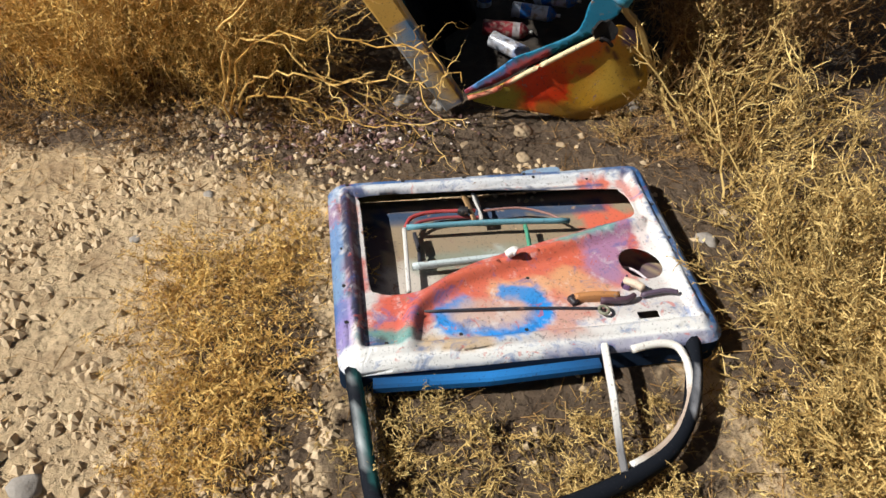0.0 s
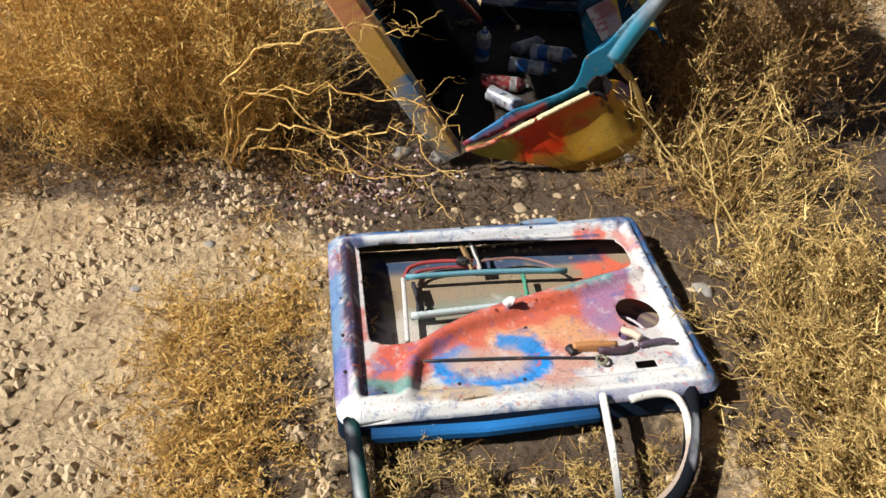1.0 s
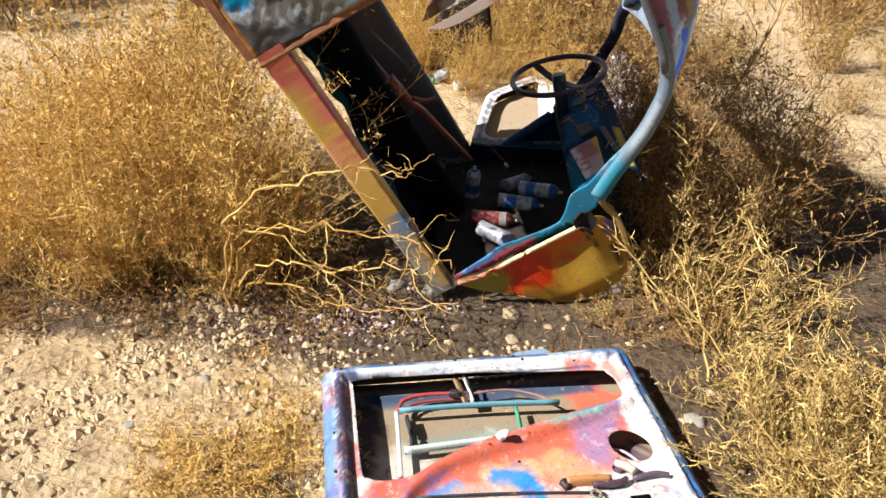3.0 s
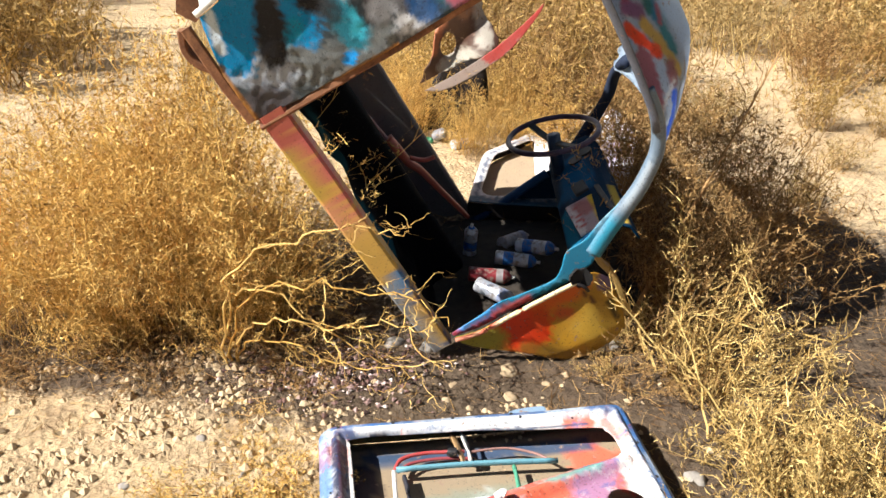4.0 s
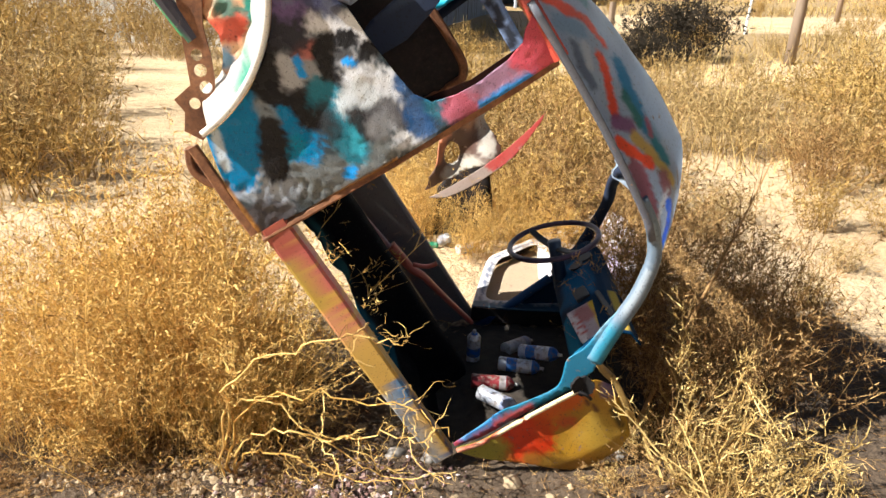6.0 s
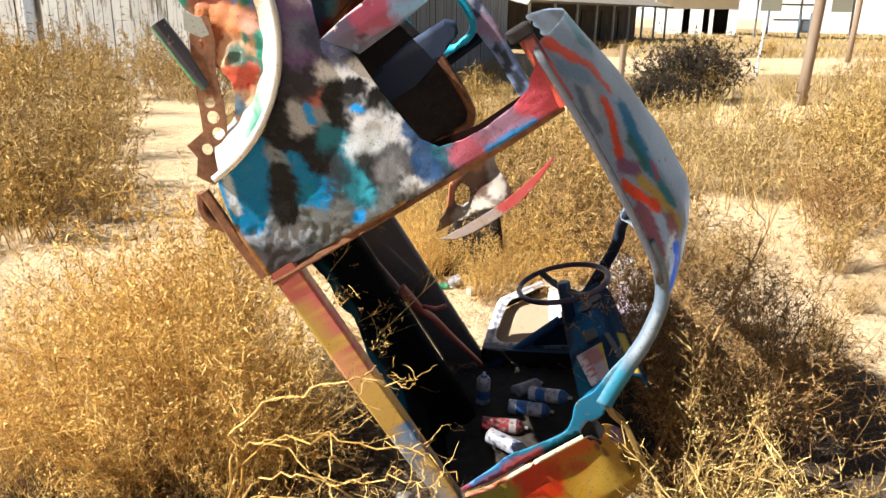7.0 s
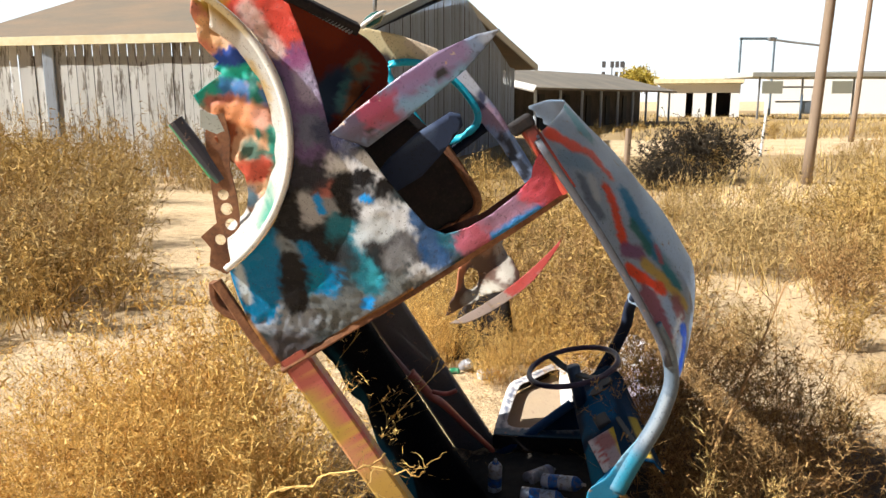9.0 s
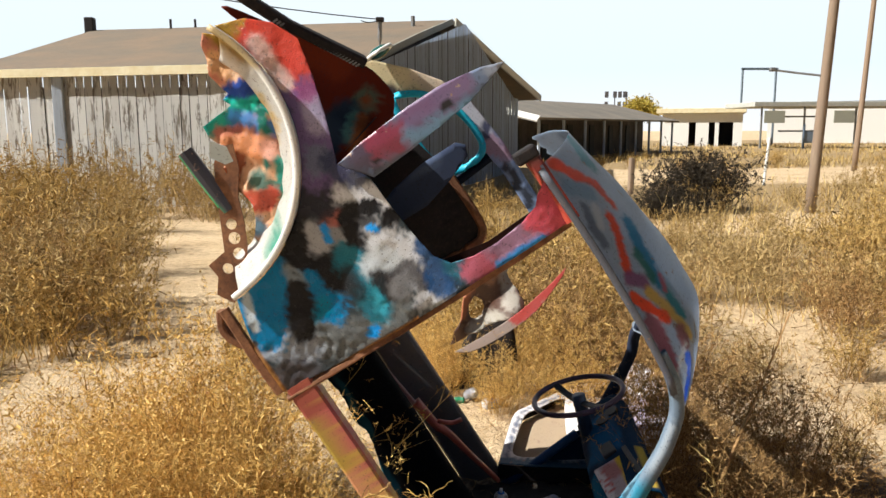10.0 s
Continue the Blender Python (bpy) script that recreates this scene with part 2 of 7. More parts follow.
def paint(ob, base, strokes=()):
    """Sprays colour onto a part: base colour, then soft strokes (points, radius, softness, colour, strength)."""
    me = ob.data
    n = len(me.vertices)
    co = np.empty(n * 3)
    me.vertices.foreach_get("co", co)
    co = co.reshape(n, 3)
    col = np.tile(np.array(base, float), (n, 1))
    for pts, radius, soft, colour, strength in strokes:
        P = np.array(pts, float)
        two = P.shape[1] == 2
        q = co[:, [0, 2]] if two else co
        d = np.full(n, 1e9)
        if len(P) == 1:
            d = np.linalg.norm(q - P[0], axis=1)
        for a, b in zip(P[:-1], P[1:]):
            ab = b - a
            s = np.clip(((q - a) @ ab) / max(ab @ ab, 1e-9), 0, 1)
            d = np.minimum(d, np.linalg.norm(q - a - s[:, None] * ab, axis=1))
        wob = 0.16 * radius * (np.sin(q[:, 0] * 61 + q[:, -1] * 37) + np.sin(q[:, 0] * 23 - q[:, -1] * 71) + np.sin(q[:, 0] * 187 + 2 * np.sin(q[:, -1] * 151)) + 0.7 * np.sin(q[:, -1] * 263 - q[:, 0] * 97))
        k = np.clip(1 - (d + wob - radius) / soft, 0, 1)
        k = (k * k * (3 - 2 * k) * strength)[:, None]
        col = col * (1 - k) + np.array(colour, float) * k
    at = me.color_attributes.new("paint", 'FLOAT_COLOR', 'POINT')
    at.data.foreach_set("color", np.hstack([col, np.ones((n, 1))]).ravel())
    return ob


TEAL, SKY, WHITE_P, BLACK_P = (0.008, 0.26, 0.40), (0.02, 0.32, 0.85), (0.72, 0.74, 0.76), (0.012, 0.012, 0.015)
RED_P, ORANGE_P, YELLOW_P, PURPLE_P = (0.55, 0.05, 0.04), (0.75, 0.14, 0.03), (0.70, 0.45, 0.06), (0.20, 0.08, 0.22)
PINK_P, NAVY_P, GREEN_P, SILVER_P = (0.62, 0.20, 0.19), (0.01, 0.02, 0.08), (0.02, 0.36, 0.24), (0.42, 0.48, 0.58)

# ---------- ground ----------
def ease(a, n, far):
    t = np.linspace(-1, 1, n)
    return np.sign(t) * (a * np.abs(t) + (far - a) * np.abs(t) ** 9)


def lumps(x, y):
    """Small rises of the trodden soil."""
    z = 0.012 * np.sin(2.1 * x + 0.7) * np.sin(1.7 * y + 1.3) + 0.006 * np.sin(6.3 * x + 2.0 * y) + 0.004 * np.sin(11.0 * y - 7.0 * x)
    far = np.clip((np.hypot(x, y - 2) - 5) / 20, 0, 1)
    return z + far * 0.05 * np.sin(0.31 * x + 0.9) * np.sin(0.23 * y)


def make_ground():
    n = 301
    gx, gy = ease(3.6, n, 2500.0), ease(3.6, n, 2500.0) + 2.2
    X, Y = np.meshgrid(gx, gy)
    near = np.clip(1 - np.hypot(X, Y - 3) / 8, 0, 1)
    Z = lumps(X, Y) + near * (np.abs(rng.normal(0, 0.009, X.shape)) + 0.004 * np.sin(41 * X + 9 * np.sin(13 * Y)) * np.sin(37 * Y + 7 * np.sin(17 * X)))
    idx = np.arange(n * n).reshape(n, n)
    faces = np.stack([idx[:-1, :-1], idx[:-1, 1:], idx[1:, 1:], idx[1:, :-1]], -1).reshape(-1, 4)
    m = Nodes("dry_sandy_soil")
    big = m.noise(0.7, 6.0, 0.6)
    col = m.mix(m.ramp(big, [(0.35, 0.0), (0.65, 1.0)]), (0.55, 0.40, 0.23), (0.70, 0.535, 0.335))
    col = m.mix(m.ramp(m.noise(9.0, 8.0, 0.7), [(0.47, 0.0), (0.64, 0.55)]), col, (0.27, 0.17, 0.09))
    col = m.mix(m.ramp(m.noise(70.0, 6.0, 0.7), [(0.5, 0.0), (0.7, 0.5)]), col, (0.16, 0.11, 0.065))
    m.bump(m.mix(0.5, m.noise(70.0, 8.0, 0.75), m.voronoi(38.0)), 0.9, 0.03)
    # dark brown mixed in by mask, in place of shade on the soil
    col = m.mix(m.ramp(m.maths('ADD', m.attribute("soil_shade"), m.maths('MULTIPLY', m.noise(16.0, 6.0, 0.7), 0.9)), [(0.80, 0.0), (1.15, 0.9)]), col, m.mix(m.noise(50.0), (0.030, 0.019, 0.013), (0.095, 0.060, 0.040)))
    straw_m = m.ramp(m.maths('ADD', m.attribute("field"), m.maths('MULTIPLY', m.noise(1.6, 7.0, 0.7), 0.9)), [(0.75, 0.0), (1.05, 0.85)])
    col = m.mix(straw_m, col, m.mix(m.noise(7.0, 6.0, 0.7), (0.15, 0.095, 0.035), (0.38, 0.26, 0.11)))
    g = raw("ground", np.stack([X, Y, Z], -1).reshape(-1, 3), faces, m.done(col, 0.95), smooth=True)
    px, py = X.ravel(), Y.ravel()
    # ellipses of painted shade under the weeds, bushes and car, over dark soil
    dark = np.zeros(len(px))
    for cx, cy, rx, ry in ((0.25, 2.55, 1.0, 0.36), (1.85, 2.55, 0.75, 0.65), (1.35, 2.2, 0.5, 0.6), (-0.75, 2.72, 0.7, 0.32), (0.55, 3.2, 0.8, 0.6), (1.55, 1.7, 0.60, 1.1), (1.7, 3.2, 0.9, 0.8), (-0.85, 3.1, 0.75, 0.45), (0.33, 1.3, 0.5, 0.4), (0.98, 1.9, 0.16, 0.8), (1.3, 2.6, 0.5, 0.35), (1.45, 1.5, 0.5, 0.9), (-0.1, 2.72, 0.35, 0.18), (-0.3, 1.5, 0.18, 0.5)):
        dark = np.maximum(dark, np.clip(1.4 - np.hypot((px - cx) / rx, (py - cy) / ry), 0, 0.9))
    at_ = g.data.color_attributes.new("soil_shade", 'FLOAT_COLOR', 'POINT')
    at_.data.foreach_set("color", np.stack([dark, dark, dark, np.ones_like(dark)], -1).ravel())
    wild = np.clip((py - 4.6) / 1.5, 0, 0.62) * (np.abs(px + 0.95 + 0.19 * py) > 0.55 + 0.025 * py) * ~((px > 2.0) & (py < 7.5) & (px < 5.5)) * ~((py > 24) & (py < 33) & (px > 4)) * ~((py > 12.3) & (py < 15.2) & (px > 3.2)) * (py < 130)
    at_ = g.data.color_attributes.new("field", 'FLOAT_COLOR', 'POINT')
    at_.data.foreach_set("color", np.stack([wild, wild, wild, np.ones_like(wild)], -1).ravel())
    tagged(g, "dry tan sandy soil strewn with small stones", "ground", kind="structure")


make_ground()


# ---------- dry plants ----------
def ribbons(base, way, length, width, bend, segs=3):
    """Thin tapering stalks, each a bent strip; returns points, faces and the mid lines."""
    n = len(base)
    s = np.linspace(0, 1, segs + 1)
    side = np.cross(way, rng.normal(size=(n, 3)))
    side /= np.linalg.norm(side, axis=1)[:, None] + 1e-9
    mid = base[:, None, :] + way[:, None, :] * (length[:, None] * s)[:, :, None] + bend[:, None, :] * (length[:, None] * s ** 2)[:, :, None]
    half = (width[:, None] * (1 - 0.75 * s) / 2)[:, :, None] * side[:, None, :]
    verts = np.stack([mid - half, mid + half], 2).reshape(-1, 3)
    k = 2 * (segs + 1)
    o = (np.arange(n) * k)[:, None, None]
    j = (2 * np.arange(segs))[None, :, None]
    faces = (o + j + np.array([0, 1, 3, 2])[None, None, :]).reshape(-1, 4)
    return verts, faces, mid


def merge(*sets):
    vs, fs, o = [], [], 0
    for v, f in sets:
        vs.append(v)
        fs.append(f + o)
        o += len(v)
    return np.concatenate(vs), np.concatenate(fs)


def unit(v):
    return v / (np.linalg.norm(v, axis=1)[:, None] + 1e-9)


def plant(name, stems, height, radius, twigs, tufts, spread, material, stem_w=0.005, twig_len=0.16, curl=0.35, tuft_len=0.03, tuft_w=0.006, twig_k=0.5, label="", category="bush"):
    """A dead weed: stems from one root, side twigs along them and small dry leaves and seed husks along the twigs."""
    thing = empty(name)
    root = rng.normal(0, 1, (stems, 3)) * np.array([radius * 0.45, radius * 0.45, 0.0])
    way = rng.normal(0, 1, (stems, 3)) * np.array([spread, spread, 0.0]) + np.array([0, 0, 1.0]) + root * 0.6
    way = unit(way)
    ln = height * rng.uniform(0.55, 1.08, stems)
    sv, sf, mid = ribbons(root, way, ln, rng.uniform(0.6, 1.3, stems) * stem_w, rng.normal(0, 0.16, (stems, 3)), 5)
    tagged(raw("stalk_mass", sv, sf, material, thing), kind="stuff")
    own = np.repeat(np.arange(stems), twigs)
    at = rng.uniform(0.15, 1.0, len(own)) ** 0.8
    f = at * 5
    i0 = np.minimum(f.astype(int), 4)
    fr = (f - i0)[:, None]
    base = mid[own, i0] * (1 - fr) + mid[own, i0 + 1] * fr
    tw = unit(way[own] * 0.5 + rng.normal(0, 0.6, (len(own), 3)) + np.array([0, 0, 0.25]))
    tl = twig_len * rng.uniform(0.4, 1.3, len(own)) * (1.15 - 0.6 * at)
    tv, tf, tmid = ribbons(base, tw, tl, rng.uniform(0.6, 1.3, len(own)) * stem_w * twig_k, rng.normal(0, curl, (len(own), 3)), 3)
    own2 = np.repeat(np.arange(len(own)), tufts)
    at2 = rng.uniform(0.1, 1.0, len(own2)) * 3
    j0 = np.minimum(at2.astype(int), 2)
    fr = (at2 - j0)[:, None]
    b2 = tmid[own2, j0] * (1 - fr) + tmid[own2, j0 + 1] * fr
    w2 = unit(tw[own2] * 0.4 + rng.normal(0, 0.8, (len(own2), 3)))
    uv, uf, _ = ribbons(b2, w2, tuft_len * rng.uniform(0.4, 1.5, len(own2)), tuft_w * rng.uniform(0.5, 1.4, len(own2)), rng.normal(0, 0.3, (len(own2), 3)), 1)
    v, fc = merge((tv, tf), (uv, uf))
    tagged(raw("twig_mass", v, fc, material, thing), kind="stuff")
    tagged(thing, label, category)
    return thing


def at(x, y, turn=0.0, size=1.0, z=None, tall=1.0):
    zz = float(lumps(np.array(x), np.array(y))) - 0.01 if z is None else z
    return Matrix.Translation((x, y, zz)) @ Matrix.Rotation(math.radians(turn), 4, 'Z') @ Matrix.Diagonal((size, size, size * tall, 1))



def planted(thing, spots, group):
    """Sets the first one down and copies it to the other spots (x, y, turn, size, tall)."""
    tagged(thing, group=group)
    for s in spots[1:]:
        copy_thing(thing, at(s[0], s[1], s[2], s[3], tall=s[4] if len(s) > 4 else 1.0))
    s = spots[0]
    thing.matrix_world = at(s[0], s[1], s[2], s[3], tall=s[4] if len(s) > 4 else 1.0)


M_BROWN_GOLD = straw("brown_gold_stalks", (0.085, 0.048, 0.015), (0.38, 0.235, 0.066), (0.72, 0.50, 0.18))
golden = plant("dry_bush", 120, 0.98, 0.34, 23, 5, 0.30, M_GOLD, 0.0055, 0.14, 0.6, 0.014, 0.0070, 0.6, label="dense golden dead weed bush with upright stalks")
planted(golden, [(-0.68, 3.0, 0, 0.95), (-1.08, 2.98, 70, 0.72), (-0.60, 2.86, 140, 0.68), (-0.85, 3.4, 200, 0.85), (-1.45, 3.2, 260, 0.58), (-0.72, 3.45, 310, 0.9), (-1.2, 3.7, 30, 0.6), (-0.42, 2.78, 30, 0.45), (-0.46, 2.98, 100, 0.62), (-0.88, 2.74, 250, 0.5), (-1.3, 2.8, 120, 0.45)], "golden bushes beside the car")
def crooked(base, way, length, width, kink, lift, segs):
    """Stalks that wander: every joint turns a little, the tip rises or droops by lift."""
    n = len(base)
    step = np.repeat(way[:, None, :], segs, 1) + rng.normal(0, kink, (n, segs, 3)).cumsum(1) * 0.7 + rng.normal(0, kink, (n, segs, 3))
    step[:, :, 2] += lift * np.linspace(0, 1, segs)[None, :]
    step *= (length / segs)[:, None, None] / (np.linalg.norm(step, axis=2)[:, :, None] + 1e-9)
    mid = np.concatenate([base[:, None, :], base[:, None, :] + step.cumsum(1)], 1)
    side = unit(np.cross(way, rng.normal(size=(n, 3))))
    s = np.linspace(0, 1, segs + 1)
    half = (width[:, None] * (1 - 0.7 * s) / 2)[:, :, None] * side[:, None, :]
    verts = np.stack([mid - half, mid + half], 2).reshape(-1, 3)
    o = (np.arange(n) * 2 * (segs + 1))[:, None, None]
    j = (2 * np.arange(segs))[None, :, None]
    return verts, (o + j + np.array([0, 1, 3, 2])[None, None, :]).reshape(-1, 4), mid


def along(mid, own, at_):
    f = at_ * (mid.shape[1] - 1)
    i = np.minimum(f.astype(int), mid.shape[1] - 2)
    fr = (f - i)[:, None]
    return mid[own, i] * (1 - fr) + mid[own, i + 1] * fr, unit(mid[own, i + 1] - mid[own, i])


def branching(name, stems, height, lean, branches, twigs, husks, material, stem_w, label, spread=0.35, branch_len=0.4, kink=0.20):
    """A dead weed that forks twice, crooked, with tiny husks strung along its twigs."""
    thing = empty(name)
    root = rng.normal(0, 0.03, (stems, 3)) * np.array([1, 1, 0.0])
    way = unit(np.array(lean) + rng.normal(0, spread, (stems, 3)))
    way[:, 2] = np.maximum(way[:, 2], 0.12)
    v0, f0, mid = crooked(root, way, height * rng.uniform(0.6, 1.1, stems), stem_w * rng.uniform(0.8, 1.3, stems), kink * 0.6, 0.25, 8)
    tagged(raw("stalk_mass", v0, f0, material, thing), kind="stuff")
    own = np.repeat(np.arange(stems), branches)
    at_ = rng.uniform(0.12, 1.0, len(own))
    base, d = along(mid, own, at_)
    w1 = unit(d + rng.normal(0, 0.55, d.shape))
    v1, f1, mid1 = crooked(base, w1, height * branch_len * rng.uniform(0.35, 1.0, len(own)) * (1.15 - 0.7 * at_), stem_w * 0.62 * rng.uniform(0.7, 1.2, len(own)), kink, 0.2, 5)
    own = np.repeat(np.arange(len(mid1)), twigs)
    base, d = along(mid1, own, rng.uniform(0.1, 1.0, len(own)))
    w2 = unit(d * 0.8 + rng.normal(0, 0.6, d.shape))
    v2, f2, mid2 = crooked(base, w2, height * 0.10 * rng.uniform(0.3, 1.2, len(own)), stem_w * 0.45 * rng.uniform(0.7, 1.2, len(own)), kink * 1.3, 0.1, 3)
    own = np.repeat(np.arange(len(mid2)), husks)
    base, d = along(mid2, own, rng.uniform(0.0, 1.0, len(own)))
    v3, f3, _ = ribbons(base, unit(d * 0.5 + rng.normal(0, 0.8, d.shape)), rng.uniform(0.004, 0.011, len(own)), rng.uniform(0.003, 0.006, len(own)), rng.normal(0, 0.3, d.shape), 1)
    v, f = merge((v1, f1), (v2, f2), (v3, f3))
    tagged(raw("twig_mass", v, f, material, thing), kind="stuff")
    tagged(thing, label, "weed")
    return thing


pale = branching("dry_weed", 13, 0.56, (0.55, 0.25, 0.62), 15, 3, 4, M_PALE, 0.0088, "pale yellow dead branching weed on bare soil")
planted(pale, [(1.02, 2.44, 0, 1.15), (1.10, 2.30, 18, 1.0), (1.06, 2.12, -25, 0.85), (1.16, 1.92, 10, 0.9), (1.10, 1.72, -30, 0.75), (1.14, 1.50, 5, 0.8), (1.10, 1.28, 25, 0.7), (1.16, 1.05, -15, 0.8),
    (1.34, 1.72, -20, 0.8), (1.36, 1.44, 40, 0.9), (1.38, 1.16, 0, 0.9), (1.62, 1.5, 10, 0.8), (1.62, 1.2, 70, 0.9), (0.98, 2.62, 70, 0.5), (1.3, 1.6, 160, 0.7), (1.5, 1.35, 220, 0.8)] + [(random.uniform(1.06, 1.65), random.uniform(0.9, 1.8), random.uniform(-70, 110), random.uniform(0.6, 0.95), random.uniform(0.6, 1.0)) for _ in range(16)], "pale weeds round the door")
tangle = branching("weed_tangle", 12, 0.34, (0.25, 0.15, 0.5), 11, 3, 3, M_PALE, 0.0080, "pale tangle of dead twigs under the loose door", 0.7, 0.45, 0.28)
planted(tangle, [(0.04, 1.30, 40, 0.75, 0.42), (0.26, 1.36, 130, 0.8, 0.42), (0.46, 1.40, 220, 0.7, 0.40), (0.16, 1.16, 280, 0.85, 0.42), (0.40, 1.20, 330, 0.8, 0.42), (0.0, 1.46, 10, 0.6, 0.42), (0.62, 1.28, 10, 0.6, 0.38), (0.28, 1.06, 90, 0.9, 0.45), (0.56, 1.08, 150, 0.8, 0.42), (0.02, 1.05, 150, 0.8, 0.45), (0.14, 1.42, 60, 0.6, 0.42), (0.66, 1.44, 200, 0.5, 0.38),
    (1.12, 1.85, 75, 1.0), (1.18, 1.42, 310, 0.9), (1.14, 1.16, 200, 0.9), (1.25, 1.80, 15, 1.2), (1.5, 1.65, 190, 1.1), (1.5, 1.05, 130, 1.2), (1.75, 1.35, 60, 1.3), (0.82, 2.46, 20, 0.5, 0.6)] + [(random.uniform(1.06, 1.65), random.uniform(0.9, 1.75), random.uniform(0, 360), random.uniform(0.8, 1.3), 0.8) for _ in range(24)] + [(random.uniform(-0.05, 0.6), random.uniform(0.98, 1.4), random.uniform(0, 360), random.uniform(0.5, 0.8), 0.4) for _ in range(8)] + [(random.uniform(0.90, 1.25), random.uniform(0.82, 1.35), random.uniform(0, 360), random.uniform(0.6, 0.9), 0.6) for _ in range(14)], "dead twig tangles")
def sprawling(name, ways, branches, twigs, material, stem_w, label):
    """Long bare stems that rise out of a bush, arch over and trail, with curling side twigs."""
    thing = empty(name)
    mid = np.stack([np.array(spline3(w, 5)) for w in ways])
    mid[:, 1:] += rng.normal(0, 0.009, mid[:, 1:].shape)
    n, k = mid.shape[:2]
    bm = bmesh.new()
    for line in mid:
        sweep([tuple(p) for p in line], ring(stem_w * 0.5, 5), bm=bm, scale=lambda q: 1.15 - 0.7 * q)
    part("stem", bm, material, thing)
    own = np.repeat(np.arange(n), branches)
    base, d = along(mid, own, rng.uniform(0.35, 1.0, len(own)))
    v1, f1, mid1 = crooked(base, unit(d + rng.normal(0, 0.45, d.shape)), rng.uniform(0.08, 0.30, len(own)), stem_w * 0.6 * rng.uniform(0.7, 1.1, len(own)), 0.40, 0.0, 9)
    own = np.repeat(np.arange(len(mid1)), twigs)
    base, d = along(mid1, own, rng.uniform(0.2, 1.0, len(own)))
    v2, f2, mid2 = crooked(base, unit(d * 0.7 + rng.normal(0, 0.6, d.shape)), rng.uniform(0.02, 0.09, len(own)), stem_w * 0.42 * rng.uniform(0.7, 1.2, len(own)), 0.4, 0.0, 5)
    v, f = merge((v1, f1), (v2, f2))
    tagged(raw("twig_mass", v, f, material, thing), kind="stuff")
    tagged(thing, label, "weed")
    return thing


bare = sprawling("bare_weed", [
    [(0.0, 0.0, -0.02), (0.03, -0.04, 0.22), (0.16, -0.08, 0.38), (0.36, -0.11, 0.37), (0.54, -0.13, 0.35), (0.64, -0.14, 0.26)],
    [(0.0, 0.02, -0.02), (0.02, -0.03, 0.26), (0.12, -0.08, 0.36), (0.26, -0.12, 0.27), (0.40, -0.15, 0.16), (0.52, -0.17, 0.08)],
    [(0.02, 0.0, -0.02), (0.06, -0.05, 0.18), (0.18, -0.10, 0.26), (0.32, -0.13, 0.24), (0.46, -0.15, 0.27), (0.58, -0.16, 0.24)],
    [(0.0, -0.02, -0.02), (0.0, -0.05, 0.28), (0.08, -0.08, 0.48), (0.22, -0.10, 0.56), (0.38, -0.12, 0.60), (0.50, -0.12, 0.58)],
    [(0.01, 0.01, -0.02), (0.05, -0.04, 0.12), (0.14, -0.09, 0.18), (0.26, -0.14, 0.14), (0.38, -0.18, 0.12), (0.50, -0.20, 0.15)]], 13, 4, M_GOLD, 0.0072, "leafless golden branch sprawling before the wreck's sill")
bare.matrix_world = at(-0.46, 2.60, 0, 1.15, tall=0.85)
low = plant("low_weed", 24, 0.22, 0.14, 10, 4, 1.0, M_GOLD, 0.0045, 0.09, 0.6, 0.014, 0.0055, label="low tangle of dry brown weed on soil", category="weed")
spots = [(random.uniform(-0.52, -0.16), random.uniform(1.05, 1.95), random.uniform(0, 360), random.uniform(0.45, 0.9), 0.6) for _ in range(26)]
spots += [(random.uniform(-0.45, -0.18), random.uniform(1.95, 2.4), random.uniform(0, 360), random.uniform(0.3, 0.5), 0.5) for _ in range(8)]
foot = [(random.uniform(-1.6, -0.2), random.uniform(2.45, 2.85), random.uniform(0, 360), random.uniform(0.5, 1.0), 0.7) for _ in range(22)]
foot += [(random.uniform(0.85, 1.3), random.uniform(2.35, 2.75), random.uniform(0, 360), random.uniform(0.5, 0.9), 0.8) for _ in range(10)]
planted(low, spots, "low weeds on the bare soil")
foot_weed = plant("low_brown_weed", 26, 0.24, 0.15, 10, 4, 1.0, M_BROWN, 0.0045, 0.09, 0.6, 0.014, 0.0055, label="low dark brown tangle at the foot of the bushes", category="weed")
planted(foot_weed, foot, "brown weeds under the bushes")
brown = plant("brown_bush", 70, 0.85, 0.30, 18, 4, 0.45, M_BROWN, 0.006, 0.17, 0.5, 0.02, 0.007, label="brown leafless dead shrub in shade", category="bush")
# the darker copy at (3.6, 6.2) stands in for shade under field weeds
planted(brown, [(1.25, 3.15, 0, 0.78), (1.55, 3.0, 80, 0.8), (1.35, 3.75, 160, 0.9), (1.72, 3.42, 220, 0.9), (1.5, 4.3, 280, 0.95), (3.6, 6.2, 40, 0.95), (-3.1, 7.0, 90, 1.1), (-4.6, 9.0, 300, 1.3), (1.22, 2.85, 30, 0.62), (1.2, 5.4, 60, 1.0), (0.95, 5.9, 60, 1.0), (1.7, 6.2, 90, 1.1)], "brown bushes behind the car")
field = plant("field_weed", 60, 0.80, 0.26, 10, 3, 0.34, M_BROWN_GOLD, 0.008, 0.17, 0.5, 0.035, 0.012, label="dry golden weed of the open field", category="weed")
